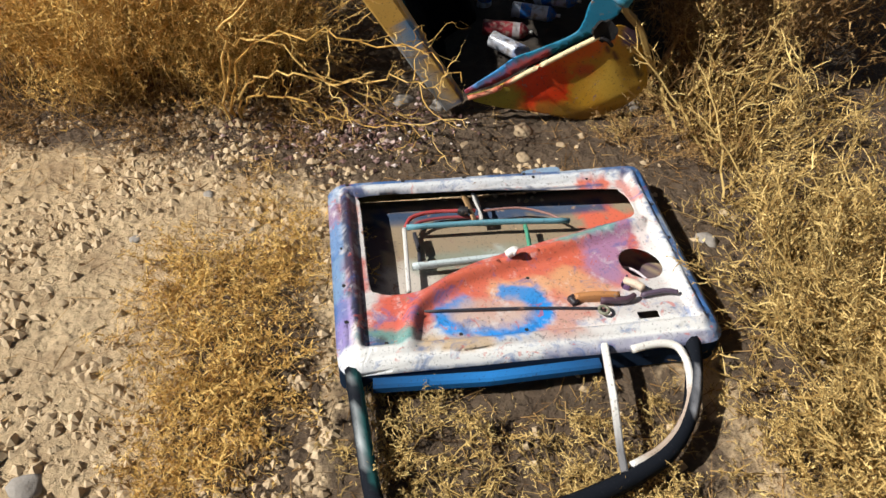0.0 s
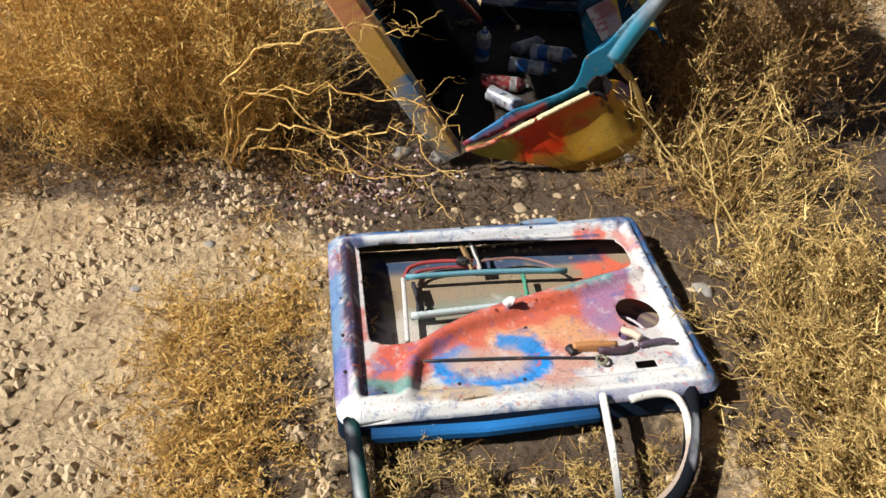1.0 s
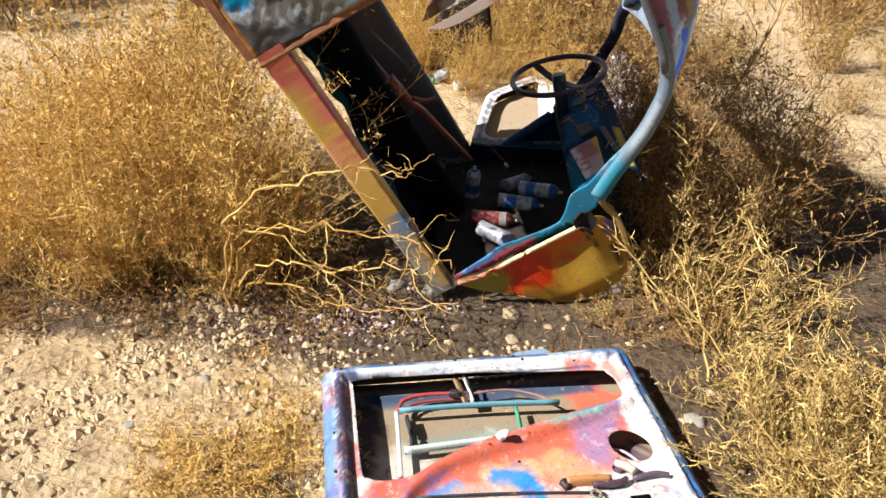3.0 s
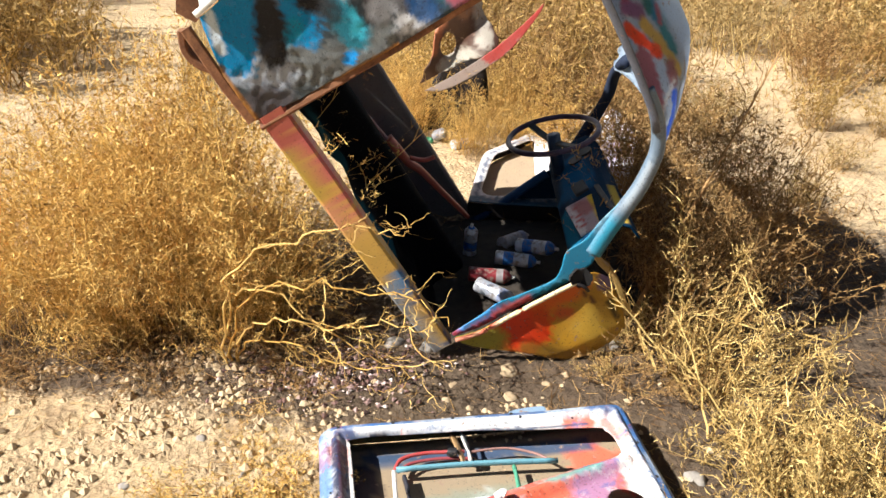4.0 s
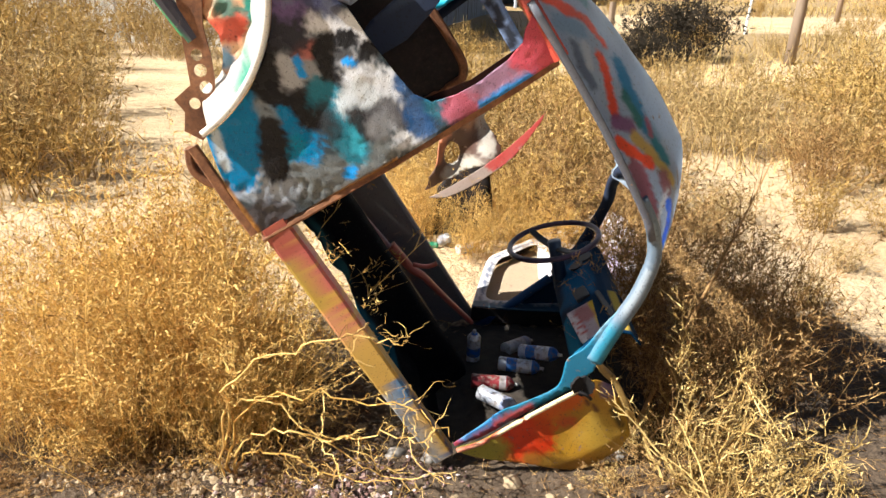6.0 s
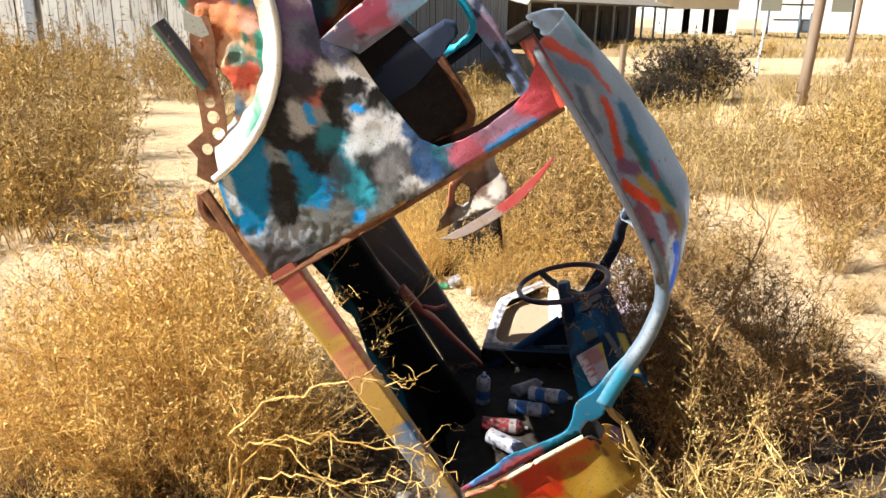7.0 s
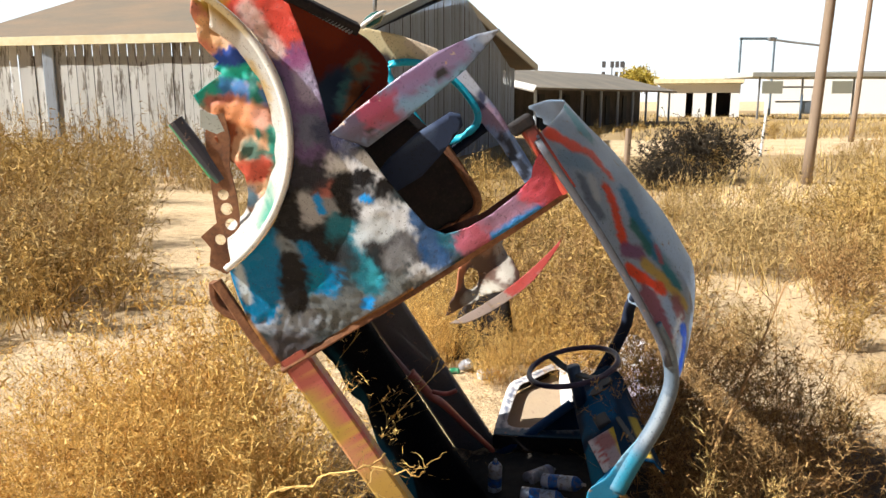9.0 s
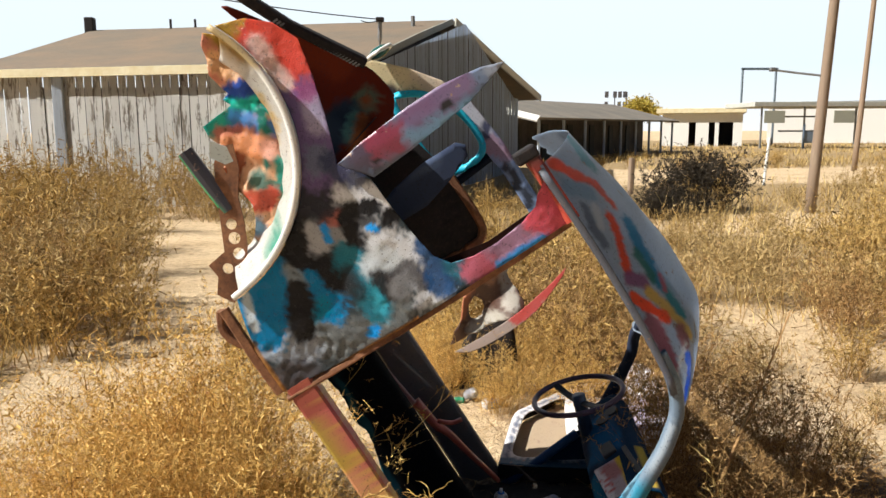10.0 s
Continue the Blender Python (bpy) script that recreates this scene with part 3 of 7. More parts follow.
spots = [(0.55, 5.9, 0, 1.0), (0.9, 6.3, 40, 1.1), (1.35, 5.6, 80, 1.0), (1.8, 5.3, 10, 1.0), (0.2, 6.6, 300, 0.9), (3.9, 6.6, 10, 1.15), (4.6, 7.2, 10, 1.25), (3.4, 7.3, 200, 1.1), (5.3, 7.9, 120, 1.3), (2.7, 7.6, 60, 1.0), (4.3, 6.3, 90, 0.8), (2.5, 5.4, 20, 0.5), (3.1, 5.2, 100, 0.6), (2.2, 5.0, 30, 0.55), (3.5, 5.0, 70, 0.5), (2.8, 4.4, 10, 0.35), (2.3, 3.9, 190, 0.3), (3.0, 3.9, 60, 0.4), (-2.6, 6.0, 10, 1.1), (-3.0, 6.6, 50, 1.2), (-2.3, 6.6, 90, 0.9), (-3.4, 7.2, 130, 1.3), (-2.9, 7.5, 170, 1.3), (-3.6, 8.2, 20, 1.5), (-4.2, 9.0, 80, 1.6), (-3.3, 9.4, 140, 1.3), (-4.9, 10.2, 200, 1.7), (-4.0, 11.0, 260, 1.5), (-5.6, 11.6, 320, 1.7), (-6.4, 13.0, 40, 1.6), (-4.8, 13.2, 90, 1.5), (-8.0, 15.0, 10, 1.7), (-6.8, 15.6, 70, 1.6), (-5.2, 15.4, 130, 1.5), (-9.5, 16.8, 190, 1.8), (-3.6, 14.9, 250, 1.4), (-2.2, 15.0, 310, 1.3), (-7.5, 16.8, 25, 1.6), (-9.0, 17.6, 60, 1.9), (-8.2, 17.2, 150, 1.8), (-6.6, 16.9, 240, 1.9), (-5.9, 16.6, 330, 1.7), (-4.6, 16.3, 15, 1.8), (-3.4, 15.9, 100, 1.7), (-2.6, 15.7, 190, 1.5), (-4.0, 15.6, 280, 1.6)]
while len(spots) < 165:
    y = 5.6 + 40 * random.random() ** 1.7
    x = (random.random() - 0.5) * 1.45 * y + random.uniform(-1, 1)
    track = abs(x + 0.95 + 0.19 * y) < 0.55 + 0.025 * y
    sandy = x > 2.2 and y < 7.0 and x < 5.0
    road = 24 < y < 33 and x > 4
    clearing = 12.5 < y < 15.0 and x > 3.5
    barn_in = y > 15.5 + 0.31 * abs(x + 0.6) and x < 5.5
    view = -0.3 < x < 0.9 and y < 7
    if track or sandy or road or clearing or barn_in or view:
        continue
    spots.append((x, y, random.uniform(0, 360), random.uniform(0.55, 1.25)))
planted(field, spots[0::2], "field weeds")
M_DULL = straw("dull_straw_stalks", (0.10, 0.062, 0.023), (0.38, 0.255, 0.098), (0.70, 0.52, 0.24))
straw_weed = plant("straw_weed", 60, 0.66, 0.26, 9, 3, 0.36, M_DULL, 0.008, 0.15, 0.5, 0.032, 0.011, label="pale straw-coloured weed of the open field", category="weed")
planted(straw_weed, spots[1::2], "straw weeds")


def grass():
    """Thin dry grass over the whole field, denser in drifts."""
    n = 60000
    y = 5 + 85 * rng.random(n) ** 1.8
    x = (rng.random(n) - 0.5) * 1.6 * y
    drift = np.sin(0.9 * x + 1.3) * np.sin(0.7 * y) + np.sin(0.37 * x - 0.5 * y) + rng.normal(0, 0.5, n)
    keep = (drift > 0.0) & ~((np.abs(x + 0.95 + 0.19 * y) < 0.6 + 0.025 * y) | ((x > 2.3) & (y < 6.5) & (x < 5)) | ((y > 25) & (y < 33) & (x > 3)) | ((x > -0.2) & (x < 0.9) & (y < 6.5)))
    keep &= ~((y > 15.2 + 0.31 * np.abs(x + 0.6)) & (x < 0.29 * (y - 16.5) + 0.5))
    x, y = x[keep], y[keep]
    n = len(x)
    way = unit(rng.normal(0, 0.35, (n, 3)) + np.array([0, 0, 1.0]))
    v, f, _ = ribbons(np.stack([x, y, lumps(x, y) - 0.01], -1), way, rng.uniform(0.12, 0.42, n), 0.0025 + 0.0009 * y, rng.normal(0, 0.25, (n, 3)), 2)
    g = raw("dry_grass", v, f, M_PALE)
    tagged(g, "thin pale dry grass across the open field", "grass", kind="stuff")


grass()


def litter():
    """Broken stalks lying on the soil."""
    n = 26000
    x, y = rng.uniform(-2.2, 2.4, n), rng.uniform(0.9, 5.5, n)
    keep = rng.random(n) < np.clip(0.12 + 0.9 * ((x > -0.6) & (x < 0.0) & (y < 2.1)) + 0.9 * (x > 0.85) + 0.7 * ((y > 2.3) & (x < 0)) + 0.5 * (y > 3.2) + 0.9 * ((x > -0.1) & (x < 0.8) & (y < 1.6)) + 0.7 * ((y > 2.2) & (y < 2.75)), 0, 1)
    x, y = x[keep], y[keep]
    n = len(x)
    way = unit(np.stack([rng.normal(0, 1, n), rng.normal(0, 1, n), rng.uniform(-0.05, 0.30, n)], -1))
    v, f, _ = ribbons(np.stack([x, y, lumps(x, y) + rng.uniform(0.001, 0.012, n)], -1), way, rng.uniform(0.02, 0.12, n), rng.uniform(0.0012, 0.0035, n), rng.normal(0, 0.12, (n, 3)) * np.array([1, 1, 0.3]), 2)
    g = raw("dry_litter", v, f, M_BROWN)
    tagged(g, "broken dry stalks littering the soil", "litter", kind="stuff")


litter()


# ---------- stones ----------
def rock(r, seed, flat=0.55):
    bm = bmesh.new()
    bmesh.ops.create_icosphere(bm, subdivisions=2, radius=r)
    rr = random.Random(seed)
    off = Vector((rr.uniform(0, 50), rr.uniform(0, 50), rr.uniform(0, 50)))
    for v in bm.verts:
        v.co *= 1 + 0.55 * noise.noise(v.co / r * 0.9 + off) + 0.30 * noise.noise(v.co / r * 2.6 + off)
        v.co.z *= flat
    return bm


def stone_material(name, a, b):
    m = Nodes(name)
    col = m.mix(m.ramp(m.noise(30.0, 6.0, 0.7), [(0.3, 0.0), (0.7, 1.0)]), a, b)
    col = m.mix(m.ramp(m.island(), [(0.3, 0.0), (1.0, 0.55)]), col, (0.24, 0.17, 0.10))
    m.bump(m.noise(140.0, 6.0), 0.5, 0.004)
    return m.done(col, 0.9)


M_STONE = stone_material("tan_pebbles", (0.46, 0.34, 0.20), (0.62, 0.49, 0.33))
M_STONE_GREY = stone_material("grey_stone", (0.26, 0.28, 0.30), (0.46, 0.48, 0.50))
for k, (x, y, r, grey) in enumerate([(0.50, 2.51, 0.034, 0), (0.23, 2.66, 0.034, 1), (0.105, 2.70, 0.036, 1), (0.48, 2.37, 0.026, 0), (0.07, 2.48, 0.018, 0), (-0.49, 2.2, 0.018, 1), (0.96, 1.97, 0.03, 1), (-0.74, 1.28, 0.034, 1), (0.02, 2.60, 0.016, 0), (0.30, 2.45, 0.015, 0), (0.15, 2.42, 0.013, 0), (-0.16, 2.42, 0.014, 0), (0.62, 2.44, 0.016, 0), (-0.66, 2.02, 0.016, 1), (-0.80, 1.80, 0.014, 0), (-0.35, 2.05, 0.013, 1), (1.02, 1.78, 0.016, 0), (0.93, 2.66, 0.03, 1)]):
    st = part("stone", rock(r, k), M_STONE_GREY if grey else M_STONE, None, "", True)
    st.location = (x, y, float(lumps(np.array(x), np.array(y))) + r * 0.25)
    tagged(st, "grey-blue weathered stone on the soil" if grey else "pale tan stone on the soil", "stone", "stones by the car")


def gravel():
    """Loose pebbles and clods, thickest on the open patch."""
    n = 60000
    x, y = rng.uniform(-2.0, 1.4, n), rng.uniform(0.9, 3.4, n)
    clump = np.sin(5.1 * x + 1.0) * np.sin(4.3 * y) + 0.8 * np.sin(11 * x - 7 * y) + rng.normal(0, 0.7, n)
    open_ = (x < -0.1) & (y < 2.7) | (y > 2.15) & (y < 2.35) & (x < 0.6)
    keep = (clump > -0.15) & (rng.random(n) < np.where(open_, 0.75, 0.04))
    x, y = x[keep], y[keep]
    n = len(x)
    r = 0.0035 + 0.014 * rng.random(n) ** 3.0
    oct_ = np.array([[1, 0, 0], [0.3, 0.95, 0], [-0.8, 0.6, 0], [-0.8, -0.6, 0], [0.3, -0.95, 0], [0.1, 0.05, 0.85], [0, 0, -0.7]])
    tri = np.array([[0, 1, 5], [1, 2, 5], [2, 3, 5], [3, 4, 5], [4, 0, 5], [1, 0, 6], [2, 1, 6], [3, 2, 6], [4, 3, 6], [0, 4, 6]])
    a = rng.uniform(0, 6.28, n)
    p = oct_[None] * rng.uniform(0.6, 1.35, (n, 7, 1)) * r[:, None, None]
    px = p[:, :, 0] * np.cos(a)[:, None] - p[:, :, 1] * np.sin(a)[:, None]
    py = p[:, :, 0] * np.sin(a)[:, None] + p[:, :, 1] * np.cos(a)[:, None]
    v = np.stack([px + x[:, None], py + y[:, None], p[:, :, 2] + (lumps(x, y) + r * 0.5)[:, None]], -1).reshape(-1, 3)
    f = (tri[None] + (np.arange(n) * 7)[:, None, None]).reshape(-1, 3)
    g = raw("gravel", v, f, M_STONE)
    tagged(g, "loose tan pebbles and clods on the soil", "gravel", kind="stuff")


gravel()


def pale_gravel():
    """Chips of pinkish-white stone and broken plaster before the car's sill."""
    n = 1500
    x, y = rng.normal(-0.07, 0.17, n), rng.normal(2.56, 0.10, n)
    r = 0.003 + 0.011 * rng.random(n) ** 2.5
    oct_ = np.array([[1, 0, 0], [0, 1, 0], [-1, 0, 0], [0, -1, 0], [0.1, 0.05, 0.7], [0, 0, -0.6]])
    tri = np.array([[0, 1, 4], [1, 2, 4], [2, 3, 4], [3, 0, 4], [1, 0, 5], [2, 1, 5], [3, 2, 5], [0, 3, 5]])
    p = oct_[None] * rng.uniform(0.55, 1.4, (n, 6, 3)) * r[:, None, None]
    v = (p + np.stack([x, y, lumps(x, y) + 0.006 + r * 0.4], -1)[:, None, :]).reshape(-1, 3)
    f = (tri[None] + (np.arange(n) * 6)[:, None, None]).reshape(-1, 3)
    m = Nodes("pinkish_chips")
    m.bump(m.noise(200.0, 4.0), 0.3, 0.003)
    g = raw("chip_gravel", v, f, m.done(m.ramp(m.island(), [(0.0, (0.05, 0.026, 0.022)), (0.5, (0.16, 0.085, 0.075)), (0.80, (0.42, 0.29, 0.27)), (1.0, (0.78, 0.70, 0.67))]), 0.9))
    tagged(g, "pinkish white stone chips scattered on dark soil", "gravel", kind="stuff")


pale_gravel()


# ---------- the upended car ----------
CAR = Matrix(((0.523, 0, 0.852, -0.34), (0, 1, 0, 2.58), (-0.852, 0, 0.523, 0.91), (0, 0, 0, 1)))
car = empty("car_wreck", CAR @ Matrix.Translation((0.041, 0, 0.012)) @ Matrix.Scale(1.042, 4))
tagged(car, "gutted small car body standing nose-down in the soil, sprayed with graffiti", "car")
AX, AZ, AR = -0.76, 0.02, 0.455       # centre and radius of the rear wheel arch
WIDE = 1.16                           # from the near side of the cabin to the far side


def arch(r, a0, a1, n):
    ang = [math.radians(a0 + (a1 - a0) * k / n) for k in range(n + 1)]
    return [(AX + r * math.cos(a), AZ + r * math.sin(a)) for a in ang]


def side_bulge(x, z):
    dents = 0.006 * math.sin(9 * x + 4 * z) * math.sin(11 * z - 3 * x) + 0.003 * math.sin(31 * x) * math.sin(27 * z + 1)
    thick = 0.35 + 0.65 * max(0.0, min(1.0, (x + 0.22 - 0.3 * (z - 0.1)) / 0.12)) * max(0.0, min(1.0, (0.50 - z) / 0.1))
    dents += thick * (0.0050 * noise.noise(Vector((x * 42, z * 42, 1.0))) + 0.0035 * abs(noise.noise(Vector((x * 75, z * 75, 5.0)))))
    return 0.05 * max(0.0, z - 0.45) ** 1.5 + 0.02 * max(0.0, 0.12 - z) + dents


def jagged(pts, amount, seed):
    r = random.Random(seed)
    return [(p[0] + r.uniform(-amount, amount), p[1] + r.uniform(-amount, amount)) for p in pts]


# quarter panel: wheel arch cut out below, window opening above, torn off towards the tail
upper = [(-0.965, 0.45), (-0.95, 0.50), (-0.90, 0.56), (-0.83, 0.595), (-0.755, 0.582), (-0.615, 0.546), (-0.48, 0.50), (-0.445, 0.535), (-0.40, 0.558),
         (-0.30, 0.565), (-0.19, 0.578), (-0.11, 0.592), (-0.065, 0.625), (-0.048, 0.69), (-0.045, 0.77), (-0.055, 0.86), (-0.075, 0.92), (-0.10, 0.94)]
edge = [(-0.13, 0.985), (0.018, 0.99), (0.02, 0.80), (0.022, 0.45), (0.015, 0.2), (0.0, 0.0), (-0.15, 0.0)]
qp = part("quarter_panel", sheet(arch(AR, 3, 118, 30) + upper + edge, step=0.008, shape=side_bulge), M_TARRY, car, "quarter panel sprayed teal, white and black", True)
def loop_pts(cx, cz, rx, rz, a0=0, a1=360, n=14):
    return [(cx + rx * math.cos(math.radians(a0 + (a1 - a0) * k / n)), cz + rz * math.sin(math.radians(a0 + (a1 - a0) * k / n))) for k in range(n + 1)]


GREY_P = (0.26, 0.29, 0.31)
paint(qp, (0.035, 0.05, 0.06), [
    ([(-0.116, 0.084), (-0.011, 0.104), (0.009, 0.276), (0.009, 0.449)], 0.06, 0.05, (0.05, 0.058, 0.062), 1),
    ([(-0.107, 0.2), (-0.039, 0.238), (-0.02, 0.353), (-0.039, 0.42)], 0.035, 0.04, (0.16, 0.175, 0.18), 0.9),
    ([(-0.145, 0.056), (-0.078, 0.123)], 0.035, 0.04, (0.34, 0.38, 0.45), 0.9),
    ([(-0.039, 0.036), (-0.011, 0.084)], 0.03, 0.03, (0.07, 0.065, 0.075), 0.9),
    ([(-0.308, 0.089), (-0.183, 0.065)], 0.055, 0.022, (0.002, 0.20, 0.46), 1),
    ([(-0.327, 0.18), (-0.241, 0.142)], 0.045, 0.022, (0.002, 0.20, 0.46), 1),
    ([(-0.303, 0.07), (-0.207, 0.041)], 0.008, 0.01, (0.60, 0.68, 0.74), 0.9),
    ([(-0.279, 0.272), (-0.155, 0.252)], 0.045, 0.025, (0.002, 0.20, 0.46), 1),
    ([(-0.153, 0.2), (-0.155, 0.238)], 0.02, 0.02, (0.003, 0.23, 0.40), 0.9),
    ([(-0.303, 0.224), (-0.241, 0.219)], 0.014, 0.02, (0.26, 0.29, 0.31), 0.9),
    ([(-0.226, 0.204), (-0.126, 0.152)], 0.028, 0.02, BLACK_P, 1),
    ([(-0.442, 0.315), (-0.385, 0.305), (-0.327, 0.262)], 0.04, 0.022, BLACK_P, 1),
    ([(-0.326, 0.265), (-0.278, 0.311), (-0.197, 0.32)], 0.028, 0.02, BLACK_P, 1),
    ([(-0.356, 0.344), (-0.313, 0.334)], 0.022, 0.022, (0.46, 0.47, 0.51), 0.95),
    ([(-0.327, 0.382), (-0.298, 0.392)], 0.016, 0.02, (0.34, 0.36, 0.40), 0.85),
    ([(-0.361, 0.396), (-0.351, 0.416)], 0.018, 0.018, (0.52, 0.16, 0.13), 0.85),
    ([(-0.241, 0.382), (-0.164, 0.411), (-0.068, 0.372)], 0.032, 0.03, (0.02, 0.20, 0.29), 0.95),
    ([(-0.202, 0.358), (-0.135, 0.353)], 0.014, 0.02, (0.02, 0.025, 0.03), 0.8),
    ([(-0.135, 0.416), (-0.068, 0.382)], 0.014, 0.014, (0.05, 0.42, 0.58), 0.8),
    ([(-0.519, 0.401), (-0.452, 0.459)], 0.05, 0.03, (0.02, 0.022, 0.035), 1),
    ([(-0.442, 0.372), (-0.404, 0.392)], 0.03, 0.03, (0.03, 0.03, 0.045), 0.95),
    ([(-0.409, 0.488), (-0.361, 0.526), (-0.322, 0.555)], 0.030, 0.03, (0.72, 0.74, 0.80), 1),
    ([(-0.294, 0.483)], 0.035, 0.02, (0.36, 0.37, 0.40), 1),
    ([(-0.321, 0.518), (-0.354, 0.468), (-0.335, 0.43), (-0.282, 0.425), (-0.236, 0.454), (-0.241, 0.516), (-0.281, 0.55)], 0.019, 0.012, BLACK_P, 1),
    ([(-0.308, 0.468), (-0.294, 0.497)], 0.01, 0.012, BLACK_P, 0.85),
    ([(-0.211, 0.483), (-0.155, 0.543), (-0.025, 0.537)], 0.036, 0.035, (0.70, 0.73, 0.79), 1),
    ([(-0.183, 0.44), (-0.174, 0.468)], 0.03, 0.03, (0.62, 0.68, 0.74), 0.9),
    ([(-0.135, 0.43), (-0.087, 0.435)], 0.022, 0.02, (0.02, 0.018, 0.02), 0.97),
    ([(-0.116, 0.468), (-0.111, 0.516), (-0.068, 0.526)], 0.02, 0.022, (0.05, 0.045, 0.05), 0.9),
    ([(-0.083, 0.468)], 0.025, 0.03, (0.20, 0.20, 0.21), 0.8),
    ([(-0.351, 0.37), (-0.308, 0.36)], 0.008, 0.005, SKY, 1),
    ([(-0.279, 0.483), (-0.265, 0.495)], 0.01, 0.005, SKY, 1),
    ([(-0.014, 0.326)], 0.018, 0.004, SKY, 1),
    ([(-0.145, 0.593), (-0.087, 0.579), (-0.02, 0.569)], 0.026, 0.025, (0.02, 0.09, 0.26), 0.95),
    ([(-0.50, 0.46), (-0.62, 0.50), (-0.74, 0.54)], 0.05, 0.04, (0.15, 0.10, 0.25), 0.95), ([(-0.52, 0.46)], 0.03, 0.03, (0.14, 0.17, 0.26), 0.8), ([(-0.60, 0.51), (-0.66, 0.53)], 0.014, 0.03, (0.42, 0.38, 0.56), 0.8), ([(-0.70, 0.54)], 0.02, 0.03, (0.30, 0.06, 0.20), 0.8), ([(-0.48, 0.50), (-0.43, 0.53)], 0.03, 0.03, (0.04, 0.05, 0.11), 0.9),
    ([(-0.80, 0.56), (-0.92, 0.52)], 0.05, 0.05, (0.72, 0.07, 0.04), 0.95), ([(-0.75, 0.50), (-0.88, 0.49)], 0.014, 0.02, (0.78, 0.66, 0.62), 0.7), ([(-0.97, 0.45)], 0.035, 0.025, (0.46, 0.28, 0.02), 0.9),
    ([(-0.05, 0.63), (-0.02, 0.66)], 0.02, 0.03, (0.03, 0.16, 0.24), 0.9), ([(-0.02, 0.68), (0.0, 0.73)], 0.03, 0.03, (0.52, 0.12, 0.18), 0.9),
    ([(-0.02, 0.79), (-0.01, 0.87)], 0.045, 0.03, (0.32, 0.17, 0.26), 0.95), ([(0.015, 0.74), (0.015, 0.90)], 0.008, 0.010, (0.03, 0.24, 0.60), 0.95), ([(-0.06, 0.93), (-0.02, 0.98)], 0.05, 0.04, (0.62, 0.09, 0.13), 0.98),
    ([(0.024, 0.0), (0.024, 0.45)], 0.006, 0.008, (0.32, 0.14, 0.03), 1), ([(-0.29, 0.0), (0.0, 0.0)], 0.006, 0.01, (0.32, 0.14, 0.03), 0.9)])
# folded door-shut flange along the pillar, rusted
part("pillar_flange", sweep([(0.022, 0.012, 0.0), (0.026, 0.014, 0.45), (0.026, 0.03, 0.80), (0.022, 0.04, 0.985)], bar(0.03, 0.012)), M_RUST, car, "rusty door-shut flange")
inner = part("inner_pillar", sheet([(-0.075, 0.0), (0.0, 0.0), (0.0, 0.97), (-0.06, 0.95), (-0.05, 0.75), (-0.075, 0.6)], step=0.05, shape=lambda x, z: 0.06 + 0.03 * z), M_DEEP, car)
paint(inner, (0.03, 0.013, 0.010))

# wheel house: rolled white edge, the liner that runs inwards, and the torn inner wall
rim = part("arch_lip", sweep([(x, -0.006, z) for x, z in arch(AR - 0.012, 3, 119, 44)], bar(0.018, 0.046), up=(0, 1, 0)), M_PAINT, car, "white rolled wheel-arch edge", True)
paint(rim, (0.80, 0.80, 0.78), [([(-0.99, 0.40), (-0.90, 0.45)], 0.05, 0.05, (0.40, 0.26, 0.05), 0.8)])
bm = bmesh.new()
cols = []
for k, (x, z) in enumerate(arch(AR - 0.006, 4, 116, 60)):
    cols.append([bm.verts.new((x - (x - AX) * 0.20 * w / 0.2 + 0.004 * math.sin(k * 0.9 + w * 40), w, z - (z - AZ) * 0.20 * w / 0.2)) for w in (0.0, 0.03, 0.06, 0.10, 0.14, 0.18, 0.22)])
for a, b in zip(cols[:-1], cols[1:]):
    for j in range(6):
        bm.faces.new((a[j], a[j + 1], b[j + 1], b[j]))
bmesh.ops.solidify(bm, geom=bm.faces[:], thickness=0.003)
liner = part("wheel_house", bm, M_PAINT, car, "white and green sprayed wheel-house liner", True)
paint(liner, (0.80, 0.78, 0.74), [
    ([(-0.36, 0.08, 0.22), (-0.42, 0.2, 0.3), (-0.55, 0.2, 0.41)], 0.03, 0.05, GREEN_P, 0.95),
    ([(-0.74, 0.2, 0.45), (-0.66, 0.2, 0.44)], 0.05, 0.05, YELLOW_P, 0.9),
    ([(-0.90, 0.06, 0.44), (-1.0, 0.06, 0.38)], 0.03, 0.04, (0.46, 0.28, 0.04), 0.9)])
torn_edge = [(-1.019, 0.352), (-0.984, 0.337), (-0.947, 0.32), (-0.904, 0.306), (-0.866, 0.312), (-0.836, 0.323), (-0.825, 0.296), (-0.801, 0.303), (-0.799, 0.257), (-0.789, 0.204), (-0.75, 0.203), (-0.712, 0.214), (-0.676, 0.222), (-0.655, 0.186), (-0.61, 0.185), (-0.56, 0.197), (-0.512, 0.196), (-0.468, 0.179), (-0.434, 0.142)]
wall = jagged(arch(AR - 0.02, 18, 122, 32), 0.002, 1) + jagged(torn_edge, 0.004, 2)


def crumple(x, z):
    return 0.17 + 0.016 * math.sin(14 * x + 9 * z) * math.sin(17 * z) + 0.007 * math.sin(43 * x - 20 * z + 2 * math.sin(31 * z)) + 0.004 * math.sin(97 * x) * math.sin(83 * z) + 0.05 * (z - 0.2)


